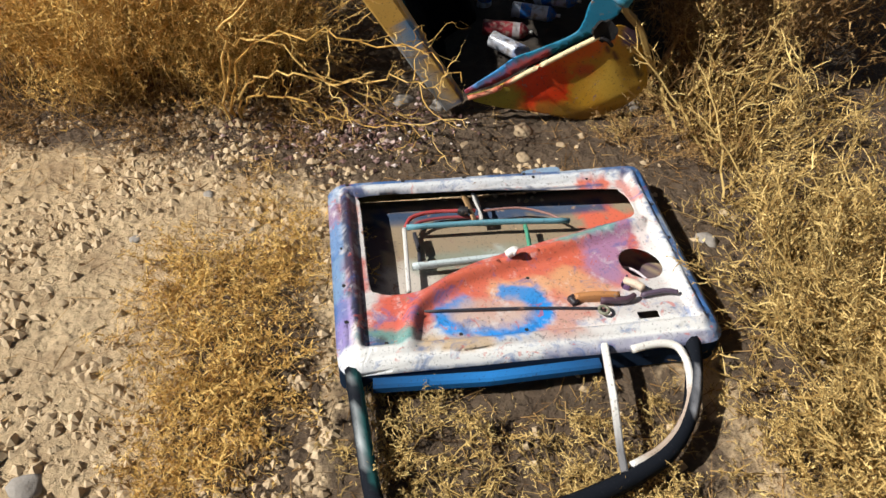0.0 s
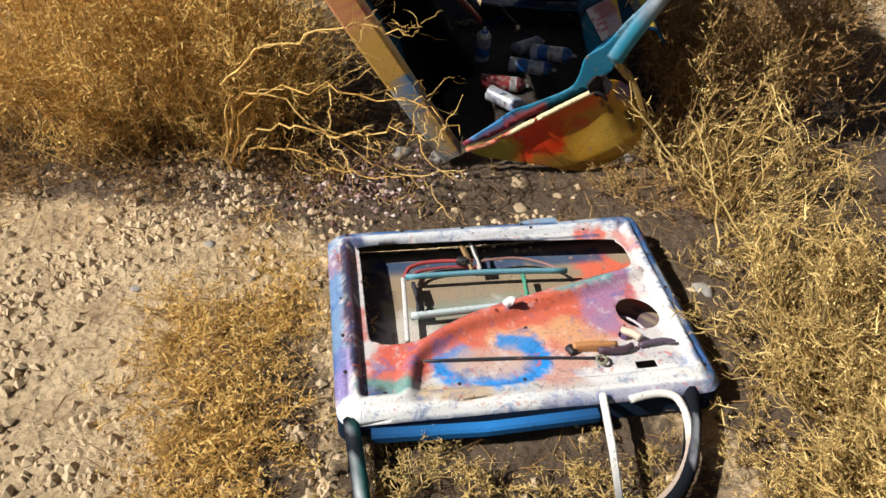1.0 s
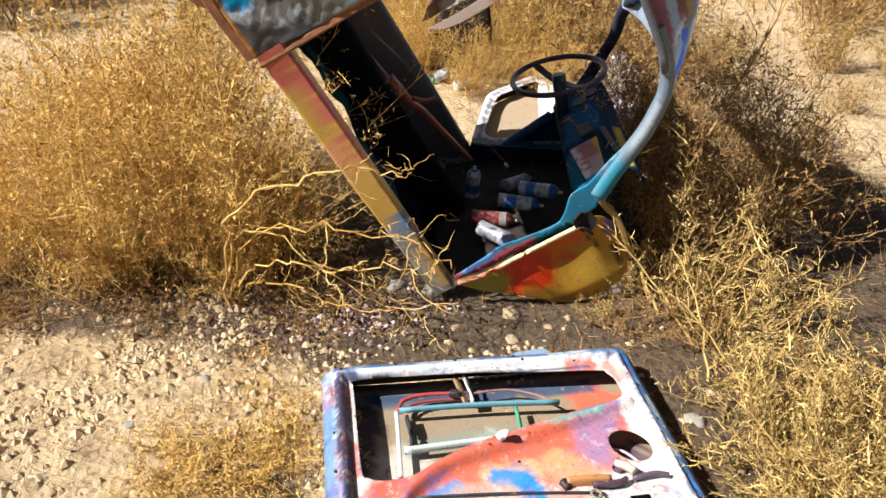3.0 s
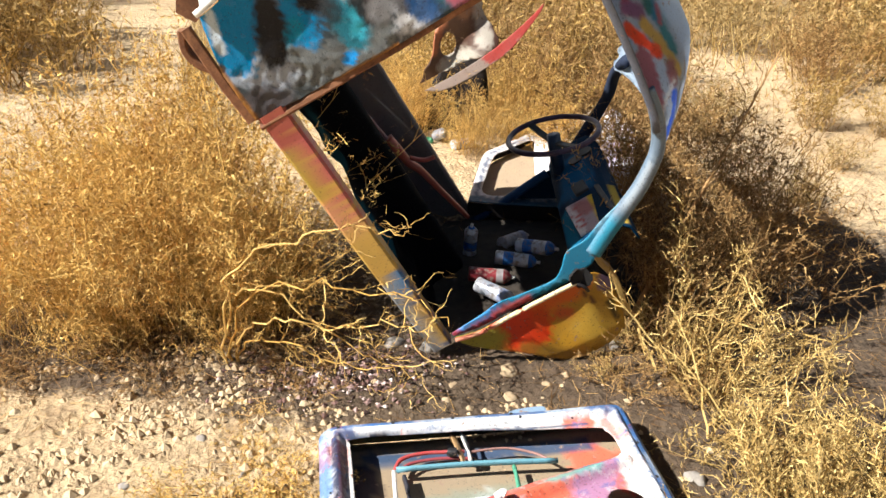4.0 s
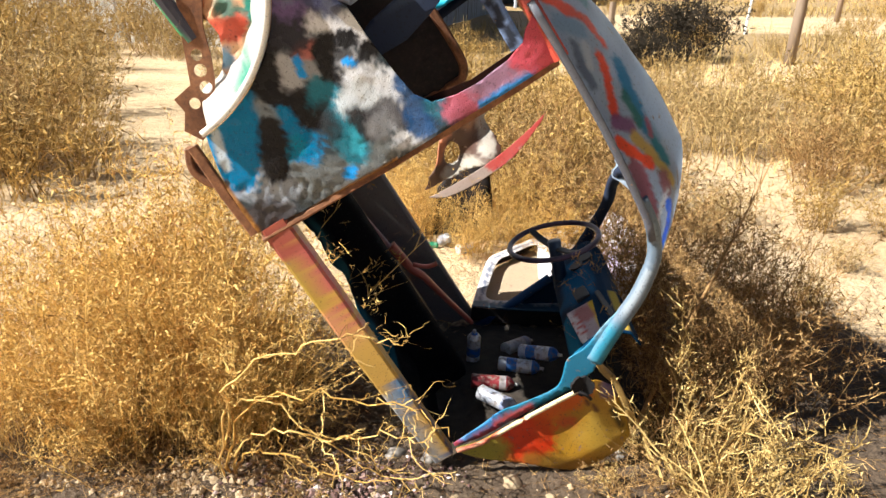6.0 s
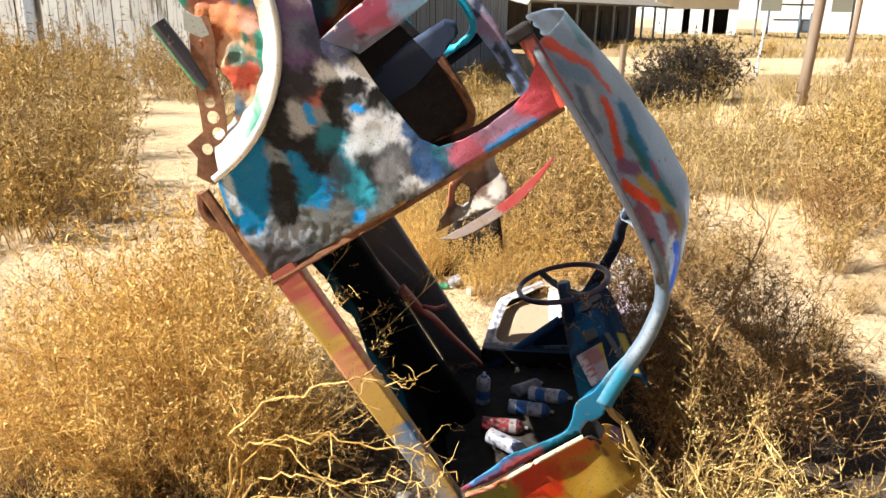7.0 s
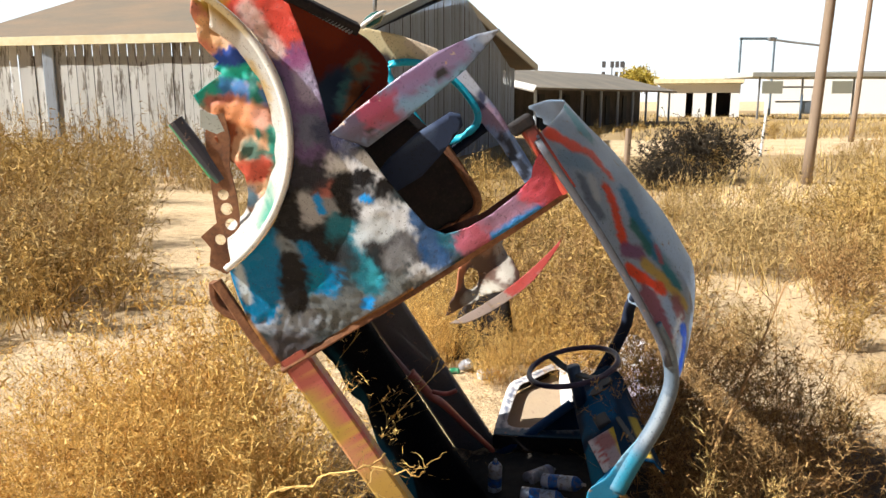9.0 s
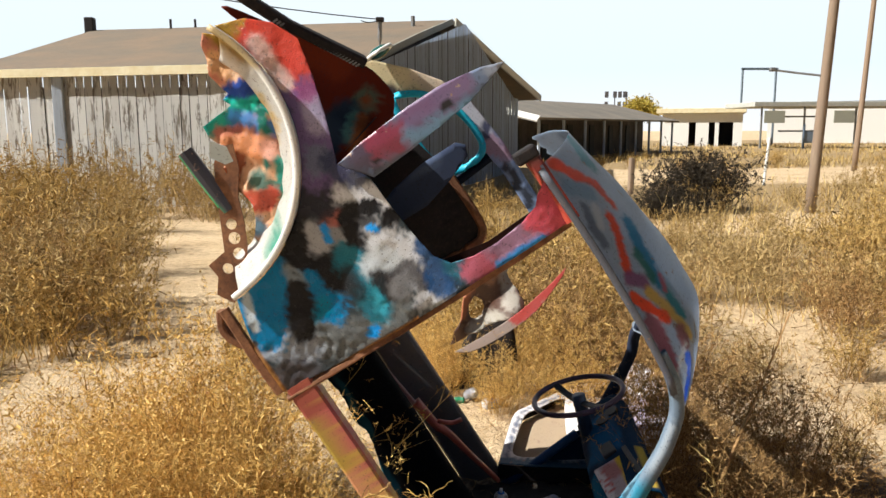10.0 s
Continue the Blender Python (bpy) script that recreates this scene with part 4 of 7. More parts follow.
wh = part("inner_wall", sheet(wall, step=0.011, shape=crumple), M_TARRY, car, "crumpled inner wheel wall thick with green, blue and orange paint", True)
paint(wh, (0.68, 0.38, 0.22), [
    ([(-0.97, 0.358), (-0.909, 0.335)], 0.04, 0.04, (0.66, 0.24, 0.16), 0.95),
    ([(-0.914, 0.358), (-0.87, 0.398)], 0.03, 0.03, (0.74, 0.42, 0.20), 0.9),
    ([(-1.021, 0.383), (-0.947, 0.412)], 0.022, 0.02, (0.46, 0.28, 0.03), 0.95),
    ([(-0.848, 0.403), (-0.786, 0.441)], 0.03, 0.03, (0.76, 0.52, 0.36), 0.9),
    ([(-0.828, 0.31), (-0.809, 0.357), (-0.812, 0.399)], 0.026, 0.016, (0.02, 0.07, 0.40), 1),
    ([(-0.801, 0.401), (-0.758, 0.393)], 0.022, 0.016, (0.01, 0.04, 0.22), 1),
    ([(-0.799, 0.31), (-0.756, 0.381), (-0.714, 0.433)], 0.016, 0.014, (0.02, 0.46, 0.36), 1),
    ([(-0.78, 0.216), (-0.765, 0.287)], 0.022, 0.018, (0.02, 0.36, 0.28), 1),
    ([(-0.75, 0.297), (-0.707, 0.348), (-0.677, 0.368)], 0.026, 0.02, (0.04, 0.17, 0.46), 0.95),
    ([(-0.749, 0.235), (-0.726, 0.28)], 0.012, 0.014, (0.55, 0.16, 0.12), 0.9),
    ([(-0.745, 0.383), (-0.671, 0.344), (-0.592, 0.311)], 0.013, 0.01, (0.006, 0.13, 0.10), 1),
    ([(-0.697, 0.239), (-0.677, 0.287), (-0.656, 0.303)], 0.03, 0.022, (0.58, 0.22, 0.09), 1),
    ([(-0.634, 0.34), (-0.593, 0.342)], 0.022, 0.02, (0.62, 0.30, 0.22), 0.9),
    ([(-0.705, 0.447), (-0.613, 0.406), (-0.523, 0.326)], 0.016, 0.018, (0.46, 0.74, 0.66), 0.95),
    ([(-0.586, 0.338), (-0.48, 0.298)], 0.01, 0.012, (0.01, 0.26, 0.20), 0.95),
    ([(-0.646, 0.226), (-0.612, 0.182)], 0.022, 0.016, (0.26, 0.06, 0.02), 1),
    ([(-0.568, 0.253), (-0.521, 0.263)], 0.022, 0.02, (0.01, 0.12, 0.10), 0.9),
    ([(-0.52, 0.201), (-0.508, 0.253)], 0.024, 0.02, (0.50, 0.07, 0.04), 0.95),
    ([(-0.47, 0.167), (-0.446, 0.172)], 0.018, 0.016, (0.12, 0.28, 0.44), 0.9),])

# perforated bracket with its holes, and the pieces that hang on it
holes = [[(c[0] + r * math.cos(a * math.pi / 8), c[1] + r * math.sin(a * math.pi / 8)) for a in range(16)] for c, r in [((-0.391, 0.024), 0.017), ((-0.412, 0.079), 0.019), ((-0.459, 0.094), 0.019), ((-0.50, 0.110), 0.017)]]
bracket = [(-0.29, -0.02), (-0.31, 0.04), (-0.365, 0.075), (-0.42, 0.115), (-0.48, 0.145), (-0.56, 0.175), (-0.63, 0.225), (-0.70, 0.25), (-0.715, 0.21), (-0.68, 0.17), (-0.62, 0.135), (-0.56, 0.105), (-0.50, 0.075), (-0.44, 0.045), (-0.43, -0.02), (-0.385, -0.015), (-0.34, -0.05)]
part("perforated_bracket", sheet(bracket, holes, step=0.03, shape=lambda x, z: 0.17, thick=0.008), M_RUST, car, "rusty steel bracket with round holes")
b = part("tube_stub", sweep([(-0.755, 0.16, 0.118), (-0.64, 0.17, 0.122), (-0.54, 0.18, 0.126)], ring(0.024, 10)), M_PAINT_WORN, car, "dark tube stub with a green stripe")
paint(b, (0.03, 0.03, 0.05), [([(-0.76, 0.15, 0.095), (-0.53, 0.17, 0.103)], 0.007, 0.006, (0.02, 0.42, 0.15), 1)])
b = part("bent_plate", sheet([(-0.74, 0.205), (-0.70, 0.175), (-0.66, 0.20), (-0.655, 0.225), (-0.70, 0.235)], step=0.02, shape=lambda x, z: 0.14 + 0.3 * (x + 0.7)), M_PAINT_WORN, car, "bent grey plate")
paint(b, (0.45, 0.50, 0.52))
part("spring_plate", sweep(spline3([(-0.62, 0.2, 0.15), (-0.55, 0.19, 0.20), (-0.46, 0.2, 0.24)], 4), bar(0.035, 0.008)), M_RUST, car, "rusty brown arm")
part("hook", sweep(spline3([(-0.30, 0.05, -0.03), (-0.25, 0.05, -0.055), (-0.20, 0.05, -0.045), (-0.17, 0.05, -0.02)], 4), bar(0.05, 0.02)), M_RUST, car, "rusty bent lower flange")
part("lower_flange", sweep([(-0.30, 0.02, -0.012), (-0.12, 0.02, -0.016), (0.0, 0.02, -0.012)], bar(0.02, 0.03)), M_RUST, car, "rusty torn lower flange")

# tail: dark red inner skin with a serrated seam and a black channel
tail = [(-1.02, 0.46), (-0.90, 0.565), (-0.72, 0.70), (-0.64, 0.735), (-0.56, 0.735), (-0.48, 0.66), (-0.42, 0.545), (-0.50, 0.48), (-0.62, 0.52), (-0.78, 0.55)]
tl = part("tail_skin", sheet(spline(tail, 4), step=0.014, shape=lambda x, z: 0.05 + 0.9 * (z - 0.46) + 0.02 * math.sin(6 * x)), M_DEEP, car, "dark red inner tail skin with dripped paint", True)
paint(tl, (0.13, 0.022, 0.012), [
    ([(-0.60, 0.66)], 0.03, 0.02, (0.10, 0.14, 0.10), 0.9), ([(-0.60, 0.66)], 0.014, 0.01, (0.25, 0.06, 0.02), 0.9),
    ([(-0.55, 0.50), (-0.60, 0.58)], 0.03, 0.03, (0.02, 0.05, 0.08), 0.9), ([(-0.53, 0.56), (-0.58, 0.60)], 0.012, 0.01, (0.10, 0.22, 0.20), 0.9),
    ([(-0.49, 0.55), (-0.56, 0.62)], 0.012, 0.01, (0.35, 0.12, 0.04), 0.8), ([(-0.90, 0.54), (-0.72, 0.64)], 0.02, 0.03, (0.22, 0.04, 0.015), 0.7)])
part("seam_channel", sweep([(-1.07, 0.14, 0.50), (-0.90, 0.19, 0.585), (-0.71, 0.30, 0.715)], bar(0.05, 0.035)), M_DARK, car, "black steel channel")
teeth = bmesh.new()
for k in range(26):
    s = k / 25
    x, z = -0.93 + 0.22 * s, 0.563 + 0.135 * s
    box(x - 0.003, x + 0.003, 0.15 + 0.12 * s, 0.156 + 0.12 * s, z - 0.012, z + 0.004, 0.0, teeth)
part("serrated_seam", teeth, M_STEEL, car, "bare serrated metal seam")

# strips torn from the tail pillar
strap = part("torn_strip", sheet([(-0.48, 0.50), (-0.497, 0.59), (-0.512, 0.75), (-0.514, 0.86), (-0.497, 0.98), (-0.475, 1.045), (-0.466, 1.02), (-0.455, 0.99), (-0.432, 0.91), (-0.42, 0.82), (-0.405, 0.70), (-0.395, 0.57)], step=0.012,
             shape=lambda x, z: -0.02 - 0.06 * (z - 0.5) + 0.25 * abs(x + 0.46) * 0.3, thick=0.006), M_PAINT, car, "torn metal strip sprayed red, purple and blue", True)
paint(strap, (0.11, 0.15, 0.24), [([(-0.47, 0.58), (-0.45, 0.80)], 0.03, 0.03, (0.24, 0.035, 0.07), 0.95), ([(-0.44, 0.74), (-0.44, 0.88)], 0.025, 0.03, (0.14, 0.30, 0.48), 0.9),
    ([(-0.49, 0.76), (-0.49, 0.90)], 0.03, 0.03, (0.15, 0.09, 0.18), 0.9), ([(-0.45, 0.53)], 0.05, 0.03, (0.06, 0.06, 0.10), 0.9), ([(-0.43, 0.60)], 0.008, 0.005, BLACK_P, 1), ([(-0.46, 0.84), (-0.46, 0.86)], 0.006, 0.006, BLACK_P, 1), ([(-0.475, 1.02)], 0.03, 0.03, (0.24, 0.26, 0.31), 0.8)])
s2 = part("inner_strut", sheet([(-0.228, 0.545), (-0.307, 0.536), (-0.327, 0.586), (-0.347, 0.702), (-0.348, 0.826), (-0.326, 0.849), (-0.293, 0.837), (-0.257, 0.75), (-0.227, 0.648)], step=0.02, shape=lambda x, z: 0.20, thick=0.01), M_DEEP, car, "slate-blue bent strut", True)
paint(s2, (0.035, 0.048, 0.09), [([(-0.36, 0.66), (-0.34, 0.74)], 0.02, 0.02, (0.07, 0.095, 0.16), 0.8)])

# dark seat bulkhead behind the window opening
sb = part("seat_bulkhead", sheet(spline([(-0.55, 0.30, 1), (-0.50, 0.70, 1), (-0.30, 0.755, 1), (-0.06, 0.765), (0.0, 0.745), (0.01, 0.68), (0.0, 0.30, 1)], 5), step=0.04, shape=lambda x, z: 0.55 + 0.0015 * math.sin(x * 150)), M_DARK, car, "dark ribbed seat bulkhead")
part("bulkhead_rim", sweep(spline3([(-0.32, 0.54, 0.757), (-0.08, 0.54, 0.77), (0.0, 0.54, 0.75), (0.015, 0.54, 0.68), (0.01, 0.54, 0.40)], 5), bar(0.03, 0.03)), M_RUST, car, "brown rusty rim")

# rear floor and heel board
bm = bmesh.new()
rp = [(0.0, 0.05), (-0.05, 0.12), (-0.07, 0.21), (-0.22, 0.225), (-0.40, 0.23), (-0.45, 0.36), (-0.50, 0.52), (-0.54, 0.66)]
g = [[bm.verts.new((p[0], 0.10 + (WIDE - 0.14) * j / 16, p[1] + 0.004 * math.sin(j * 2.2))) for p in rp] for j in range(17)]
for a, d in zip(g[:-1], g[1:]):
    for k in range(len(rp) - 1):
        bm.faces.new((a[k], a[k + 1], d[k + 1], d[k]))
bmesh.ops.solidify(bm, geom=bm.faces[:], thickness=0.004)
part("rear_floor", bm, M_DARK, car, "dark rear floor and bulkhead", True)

# far side of the cabin
far_out = [(-0.92, 0.50), (-0.86, 0.63), (-0.78, 0.755), (-0.68, 0.86), (-0.56, 0.955), (-0.42, 1.015), (-0.20, 1.045), (0.14, 1.05), (0.15, 0.985), (-0.10, 0.975), (-0.17, 0.96), (-0.155, 0.78), (-0.12, 0.70), (-0.12, 0.40), (-0.35, 0.30), (-0.7, 0.35)]
far_hole = spline([(-0.60, 0.735), (-0.57, 0.83), (-0.49, 0.91), (-0.38, 0.955), (-0.26, 0.965), (-0.205, 0.93), (-0.195, 0.84), (-0.22, 0.76), (-0.32, 0.735), (-0.46, 0.725)], 4)
fs = part("far_side_panel", sheet(far_out, [far_hole], step=0.016, shape=lambda x, z: WIDE - 0.06 * max(0.0, z - 0.5)), M_PAINT, car, "far cabin side sprayed cream, blue and black", True)
paint(fs, (0.05, 0.035, 0.04), [
    ([(-0.84, 0.66), (-0.70, 0.82), (-0.58, 0.91)], 0.05, 0.04, (0.68, 0.58, 0.36), 1), ([(-0.62, 0.90), (-0.50, 0.97)], 0.035, 0.03, (0.62, 0.52, 0.40), 1),
    ([(-0.48, 0.99), (-0.10, 1.01), (0.15, 1.02)], 0.05, 0.03, (0.30, 0.40, 0.64), 1), ([(-0.38, 1.0), (-0.30, 1.01)], 0.03, 0.03, (0.55, 0.55, 0.62), 0.9),
    ([(-0.22, 0.99), (-0.16, 1.03)], 0.03, 0.03, (0.40, 0.25, 0.35), 0.9), ([(-0.10, 1.0), (-0.04, 1.02), (0.0, 0.99)], 0.014, 0.012, BLACK_P, 0.9), ([(0.04, 1.02), (0.10, 1.0)], 0.016, 0.012, BLACK_P, 0.9),
    ([(-0.30, 1.02), (-0.26, 0.99)], 0.012, 0.01, NAVY_P, 0.9)])
rimf = part("window_rim", sweep([(x, WIDE - 0.045 - 0.03 * (z - 0.7), z) for x, z in far_hole], bar(0.022, 0.03), True), M_PAINT, car, "bright cyan window rim", True)
paint(rimf, (0.02, 0.42, 0.60))
lamp = empty("tail_lamp")
lamp.parent = car
lamp.location = (-0.79, WIDE - 0.09, 0.79)
bm = bmesh.new()
bmesh.ops.create_uvsphere(bm, u_segments=20, v_segments=10, radius=0.05, matrix=Matrix.Diagonal((0.5, 1, 1, 1)))
part("lamp_glass", bm, plain("dark_green_glass", (0.01, 0.05, 0.045), (0.03, 0.12, 0.10), 0.12), lamp, "dark green lamp glass", True)
part("lamp_ring", sweep([(0, 0.055 * math.cos(a * math.pi / 12), 0.055 * math.sin(a * math.pi / 12)) for a in range(24)], ring(0.009, 6), True), M_WHITE, lamp, "white lamp ring", True)
b = part("far_pillar", sweep([(-0.18, WIDE - 0.03, 0.96), (-0.165, WIDE - 0.02, 0.80), (-0.14, WIDE, 0.40), (-0.12, WIDE, 0.05)], bar(0.06, 0.03)), M_DEEP, car)
paint(b, (0.015, 0.018, 0.03))

# near roof rail stub, cut through
rail = part("cut_rail", sweep([(-0.20, 0.05, 0.985), (-0.08, 0.045, 0.99), (0.02, 0.04, 0.995)], bar(0.055, 0.045)), M_PAINT, car, "red roof rail sawn through")
paint(rail, (0.60, 0.09, 0.06), [([(-0.20, 0.05, 0.985)], 0.03, 0.01, (0.03, 0.015, 0.015), 1)])
part("rail_end", box(-0.235, -0.195, 0.02, 0.08, 0.94, 1.01, 0.008), M_DARK, car, "dark sawn tube end")


def roof_z(x, w):
    rail_h = 0.99 + 0.022 * math.sin((x + 0.16) * 3.4) - 1.0 * max(0.0, x - 0.60) ** 1.45
    crown = 1.19 + 0.115 * math.sin((x + 0.16) * 2.35) - 1.35 * max(0.0, x - 0.52) ** 1.5
    return rail_h + (crown - rail_h) * (1 - abs(2 * w / WIDE - 1) ** 2.6)


bm = bmesh.new()
nx, nw = 84, 84
g = []
for i in range(nx + 1):
    row = []
    for j in range(nw + 1):
        w = 0.92 * (1 - math.cos(0.5 * math.pi * j / nw)) + (0.012 * math.sin(i * 1.7) if j == nw else 0.0)
        x = -0.17 + (0.90 + 0.06 * (1 - abs(2 * w / WIDE - 1))) * i / nx
        row.append(bm.verts.new((x, w + 0.01, roof_z(x, w) + 0.002 * math.sin(x * 23) * math.sin(w * 19))))
    g.append(row)
for i in range(nx):
    for j in range(nw):
        bm.faces.new((g[i][j], g[i + 1][j], g[i + 1][j + 1], g[i][j + 1]))
bmesh.ops.solidify(bm, geom=bm.faces[:], thickness=0.004)
roof = part("roof", bm, M_PAINT, car, "roof sheet sprayed silver, orange and blue", True)
paint(roof, (0.40, 0.50, 0.64), [
    ([(-0.119, 0.0, 0.994), (-0.011, 0.017, 1.012), (0.16, 0.003, 1.006), (0.321, 0.0, 1.01)], 0.03, 0.03, (0.40, 0.50, 0.66), 0.9),
    ([(-0.15, 0.281, 1.157), (-0.079, 0.244, 1.159)], 0.03, 0.03, (0.05, 0.26, 0.34), 0.95),
    ([(-0.071, 0.047, 1.035), (-0.01, 0.11, 1.093)], 0.018, 0.02, (0.25, 0.40, 0.58), 0.9),
    ([(0.008, 0.054, 1.049), (0.068, 0.039, 1.039), (0.13, 0.038, 1.042)], 0.012, 0.014, (0.14, 0.18, 0.28), 0.85),
    ([(0.038, 0.083, 1.078), (0.087, 0.063, 1.064)], 0.012, 0.014, (0.62, 0.66, 0.72), 0.8),
    ([(0.158, 0.003, 0.988), (0.261, 0.004, 1.007), (0.416, 0.015, 1.02), (0.502, 0.02, 1.023)], 0.012, 0.016, (0.42, 0.55, 0.72), 0.9),
    ([(-0.164, 0.051, 1.028), (-0.107, 0.092, 1.066), (-0.012, 0.164, 1.131), (0.07, 0.166, 1.145)], 0.016, 0.01, (0.76, 0.12, 0.05), 1),
    ([(0.09, 0.11, 1.107), (0.155, 0.094, 1.099), (0.238, 0.053, 1.064)], 0.016, 0.01, (0.76, 0.12, 0.05), 1),
    ([(0.154, 0.173, 1.161), (0.234, 0.141, 1.147), (0.358, 0.13, 1.145)], 0.022, 0.02, (0.02, 0.24, 0.46), 0.97),
    ([(0.237, 0.116, 1.126), (0.322, 0.114, 1.129)], 0.014, 0.016, (0.03, 0.20, 0.18), 0.9),
    ([(0.386, 0.138, 1.153), (0.481, 0.135, 1.151)], 0.02, 0.016, (0.02, 0.26, 0.34), 0.95),
    ([(0.322, 0.155, 1.164), (0.424, 0.159, 1.171)], 0.01, 0.012, (0.30, 0.44, 0.60), 0.8),
    ([(0.269, 0.042, 1.053), (0.31, 0.075, 1.09)], 0.016, 0.016, (0.28, 0.11, 0.26), 0.9),
    ([(0.346, 0.144, 1.156), (0.381, 0.133, 1.148)], 0.01, 0.012, (0.50, 0.10, 0.16), 0.85),
    ([(0.349, 0.072, 1.087), (0.44, 0.102, 1.119), (0.564, 0.137, 1.144)], 0.013, 0.014, (0.62, 0.46, 0.12), 0.95),
    ([(0.318, 0.027, 1.036), (0.391, 0.054, 1.068), (0.455, 0.083, 1.1)], 0.015, 0.01, (0.78, 0.11, 0.04), 1),
    ([(0.424, 0.032, 1.041), (0.517, 0.034, 1.04), (0.571, 0.027, 1.028)], 0.024, 0.016, (0.34, 0.13, 0.20), 0.95),
    ([(0.516, 0.103, 1.119), (0.56, 0.107, 1.117)], 0.018, 0.018, (0.36, 0.14, 0.18), 0.9),
    ([(0.605, 0.093, 1.093), (0.664, 0.095, 1.065), (0.719, 0.073, 1.01)], 0.02, 0.008, (0.02, 0.20, 0.74), 1),
    ([(0.648, 0.106, 1.084)], 0.006, 0.006, (0.30, 0.50, 0.85), 0.9),
    ([(0.622, 0.02, 1.012), (0.584, 0.059, 1.063), (0.563, 0.105, 1.114)], 0.006, 0.006, (0.68, 0.72, 0.78), 0.95),
    ([(0.695, 0.179, 1.132), (0.751, 0.144, 1.065), (0.776, 0.114, 1.001)], 0.01, 0.01, (0.50, 0.52, 0.66), 0.9),
    ([(0.618, 0.0, 1.001), (0.721, 0.043, 0.982)], 0.008, 0.008, (0.62, 0.66, 0.74), 0.9),])
gut = part("drip_rail", sweep([(-0.16 + 0.80 * k / 16, 0.006, roof_z(-0.16 + 0.80 * k / 16, 0.0) - 0.004) for k in range(17)], bar(0.016, 0.022)), M_PAINT_WORN, car, "dark drip rail", True)
paint(gut, (0.10, 0.11, 0.14))

# windscreen pillars
pa = part("near_screen_pillar", sweep(spline3([(0.508, 0.02, 1.015), (0.594, 0.02, 1.008), (0.656, 0.02, 0.991), (0.707, 0.02, 0.963), (0.748, 0.02, 0.921), (0.792, 0.02, 0.866), (0.83, 0.02, 0.8), (0.877, 0.02, 0.718), (0.92, 0.02, 0.651)], 5), bar(0.034, 0.045, 0.3), scale=lambda s: 0.85 + 0.4 * s), M_PAINT, car, "windscreen pillar sprayed silver and teal", True)
paint(pa, (0.13, 0.18, 0.24), [([(0.55, 0.035, 1.04), (0.69, 0.035, 1.0), (0.80, 0.035, 0.87), (0.90, 0.035, 0.74)], 0.008, 0.006, (0.02, 0.03, 0.05), 0.9), ([(0.60, 0.0, 1.0), (0.74, 0.0, 0.91), (0.85, 0.0, 0.77)], 0.006, 0.008, (0.40, 0.46, 0.52), 0.8), ([(0.90, 0.0, 0.74), (1.0, 0.0, 0.64)], 0.04, 0.06, (0.02, 0.22, 0.34), 0.95), ([(0.72, 0.06, 0.93), (0.9, 0.06, 0.76)], 0.012, 0.01, BLACK_P, 0.9)])
pf = part("far_screen_pillar", sweep(spline3([(0.70, 0.80, 1.13), (0.82, WIDE - 0.12, 1.10), (0.92, WIDE - 0.04, 1.05), (0.99, WIDE, 0.98), (1.04, WIDE, 0.90), (1.10, WIDE, 0.80), (1.16, WIDE, 0.72)], 5), bar(0.045, 0.05, 0.3)), M_DEEP, car, "dark far windscreen pillar", True)
paint(pf, (0.03, 0.04, 0.07), [([(0.8, WIDE, 1.06), (0.86, WIDE, 1.05)], 0.02, 0.01, YELLOW_P, 0.9)])

# floor and sills
sill = part("door_sill", sweep([(0.0, 0.035, 0.05), (0.25, 0.035, 0.053), (0.5, 0.035, 0.052), (0.75, 0.035, 0.055), (0.97, 0.035, 0.06)], bar(0.07, 0.085, 0.12), scale=lambda s: 1.0 - 0.30 * max(0.0, s - 0.45)), M_PAINT, car, "door sill sprayed pink, yellow and white")
bm = bmesh.new()
bm.from_mesh(sill.data)
bmesh.ops.subdivide_edges(bm, edges=[e for e in bm.edges if e.calc_length() > 0.15], cuts=30, use_grid_fill=True)
bm.to_mesh(sill.data)
bm.free()
paint(sill, (0.60, 0.36, 0.075), [
    ([(0.0, 0, 0.04), (0.10, 0, 0.05)], 0.05, 0.03, (0.34, 0.07, 0.06), 0.95), ([(0.10, 0.03, 0.085), (0.42, 0.03, 0.085)], 0.026, 0.014, (0.52, 0.12, 0.12), 0.95), ([(0.14, 0, 0.0), (0.26, 0, 0.02)], 0.03, 0.02, (0.42, 0.30, 0.05), 0.8),
    ([(0.30, 0.03, 0.085), (0.42, 0.03, 0.085)], 0.010, 0.010, (0.40, 0.02, 0.02), 1), ([(0.36, 0, 0.0), (0.42, 0, 0.04)], 0.03, 0.04, (0.66, 0.30, 0.16), 0.9), ([(0.48, 0, 0.03), (0.60, 0, 0.04)], 0.05, 0.05, (0.56, 0.36, 0.09), 0.7),
    ([(0.66, 0, 0.09), (0.74, 0, 0.02)], 0.025, 0.02, (0.06, 0.20, 0.42), 0.95), ([(0.70, 0, 0.0), (1.2, 0, 0.0)], 0.04, 0.03, (0.34, 0.37, 0.40), 0.95), ([(0.70, 0.03, 0.09), (1.2, 0.03, 0.09)], 0.016, 0.012, (0.02, 0.07, 0.20), 0.95)])
fsill = part("far_sill", sweep([(-0.12, WIDE, 0.16), (0.5, WIDE, 0.165), (1.35, WIDE, 0.17)], bar(0.07, 0.17, 0.15)), M_PAINT_WORN, car, "dark far sill with a bare grey edge")
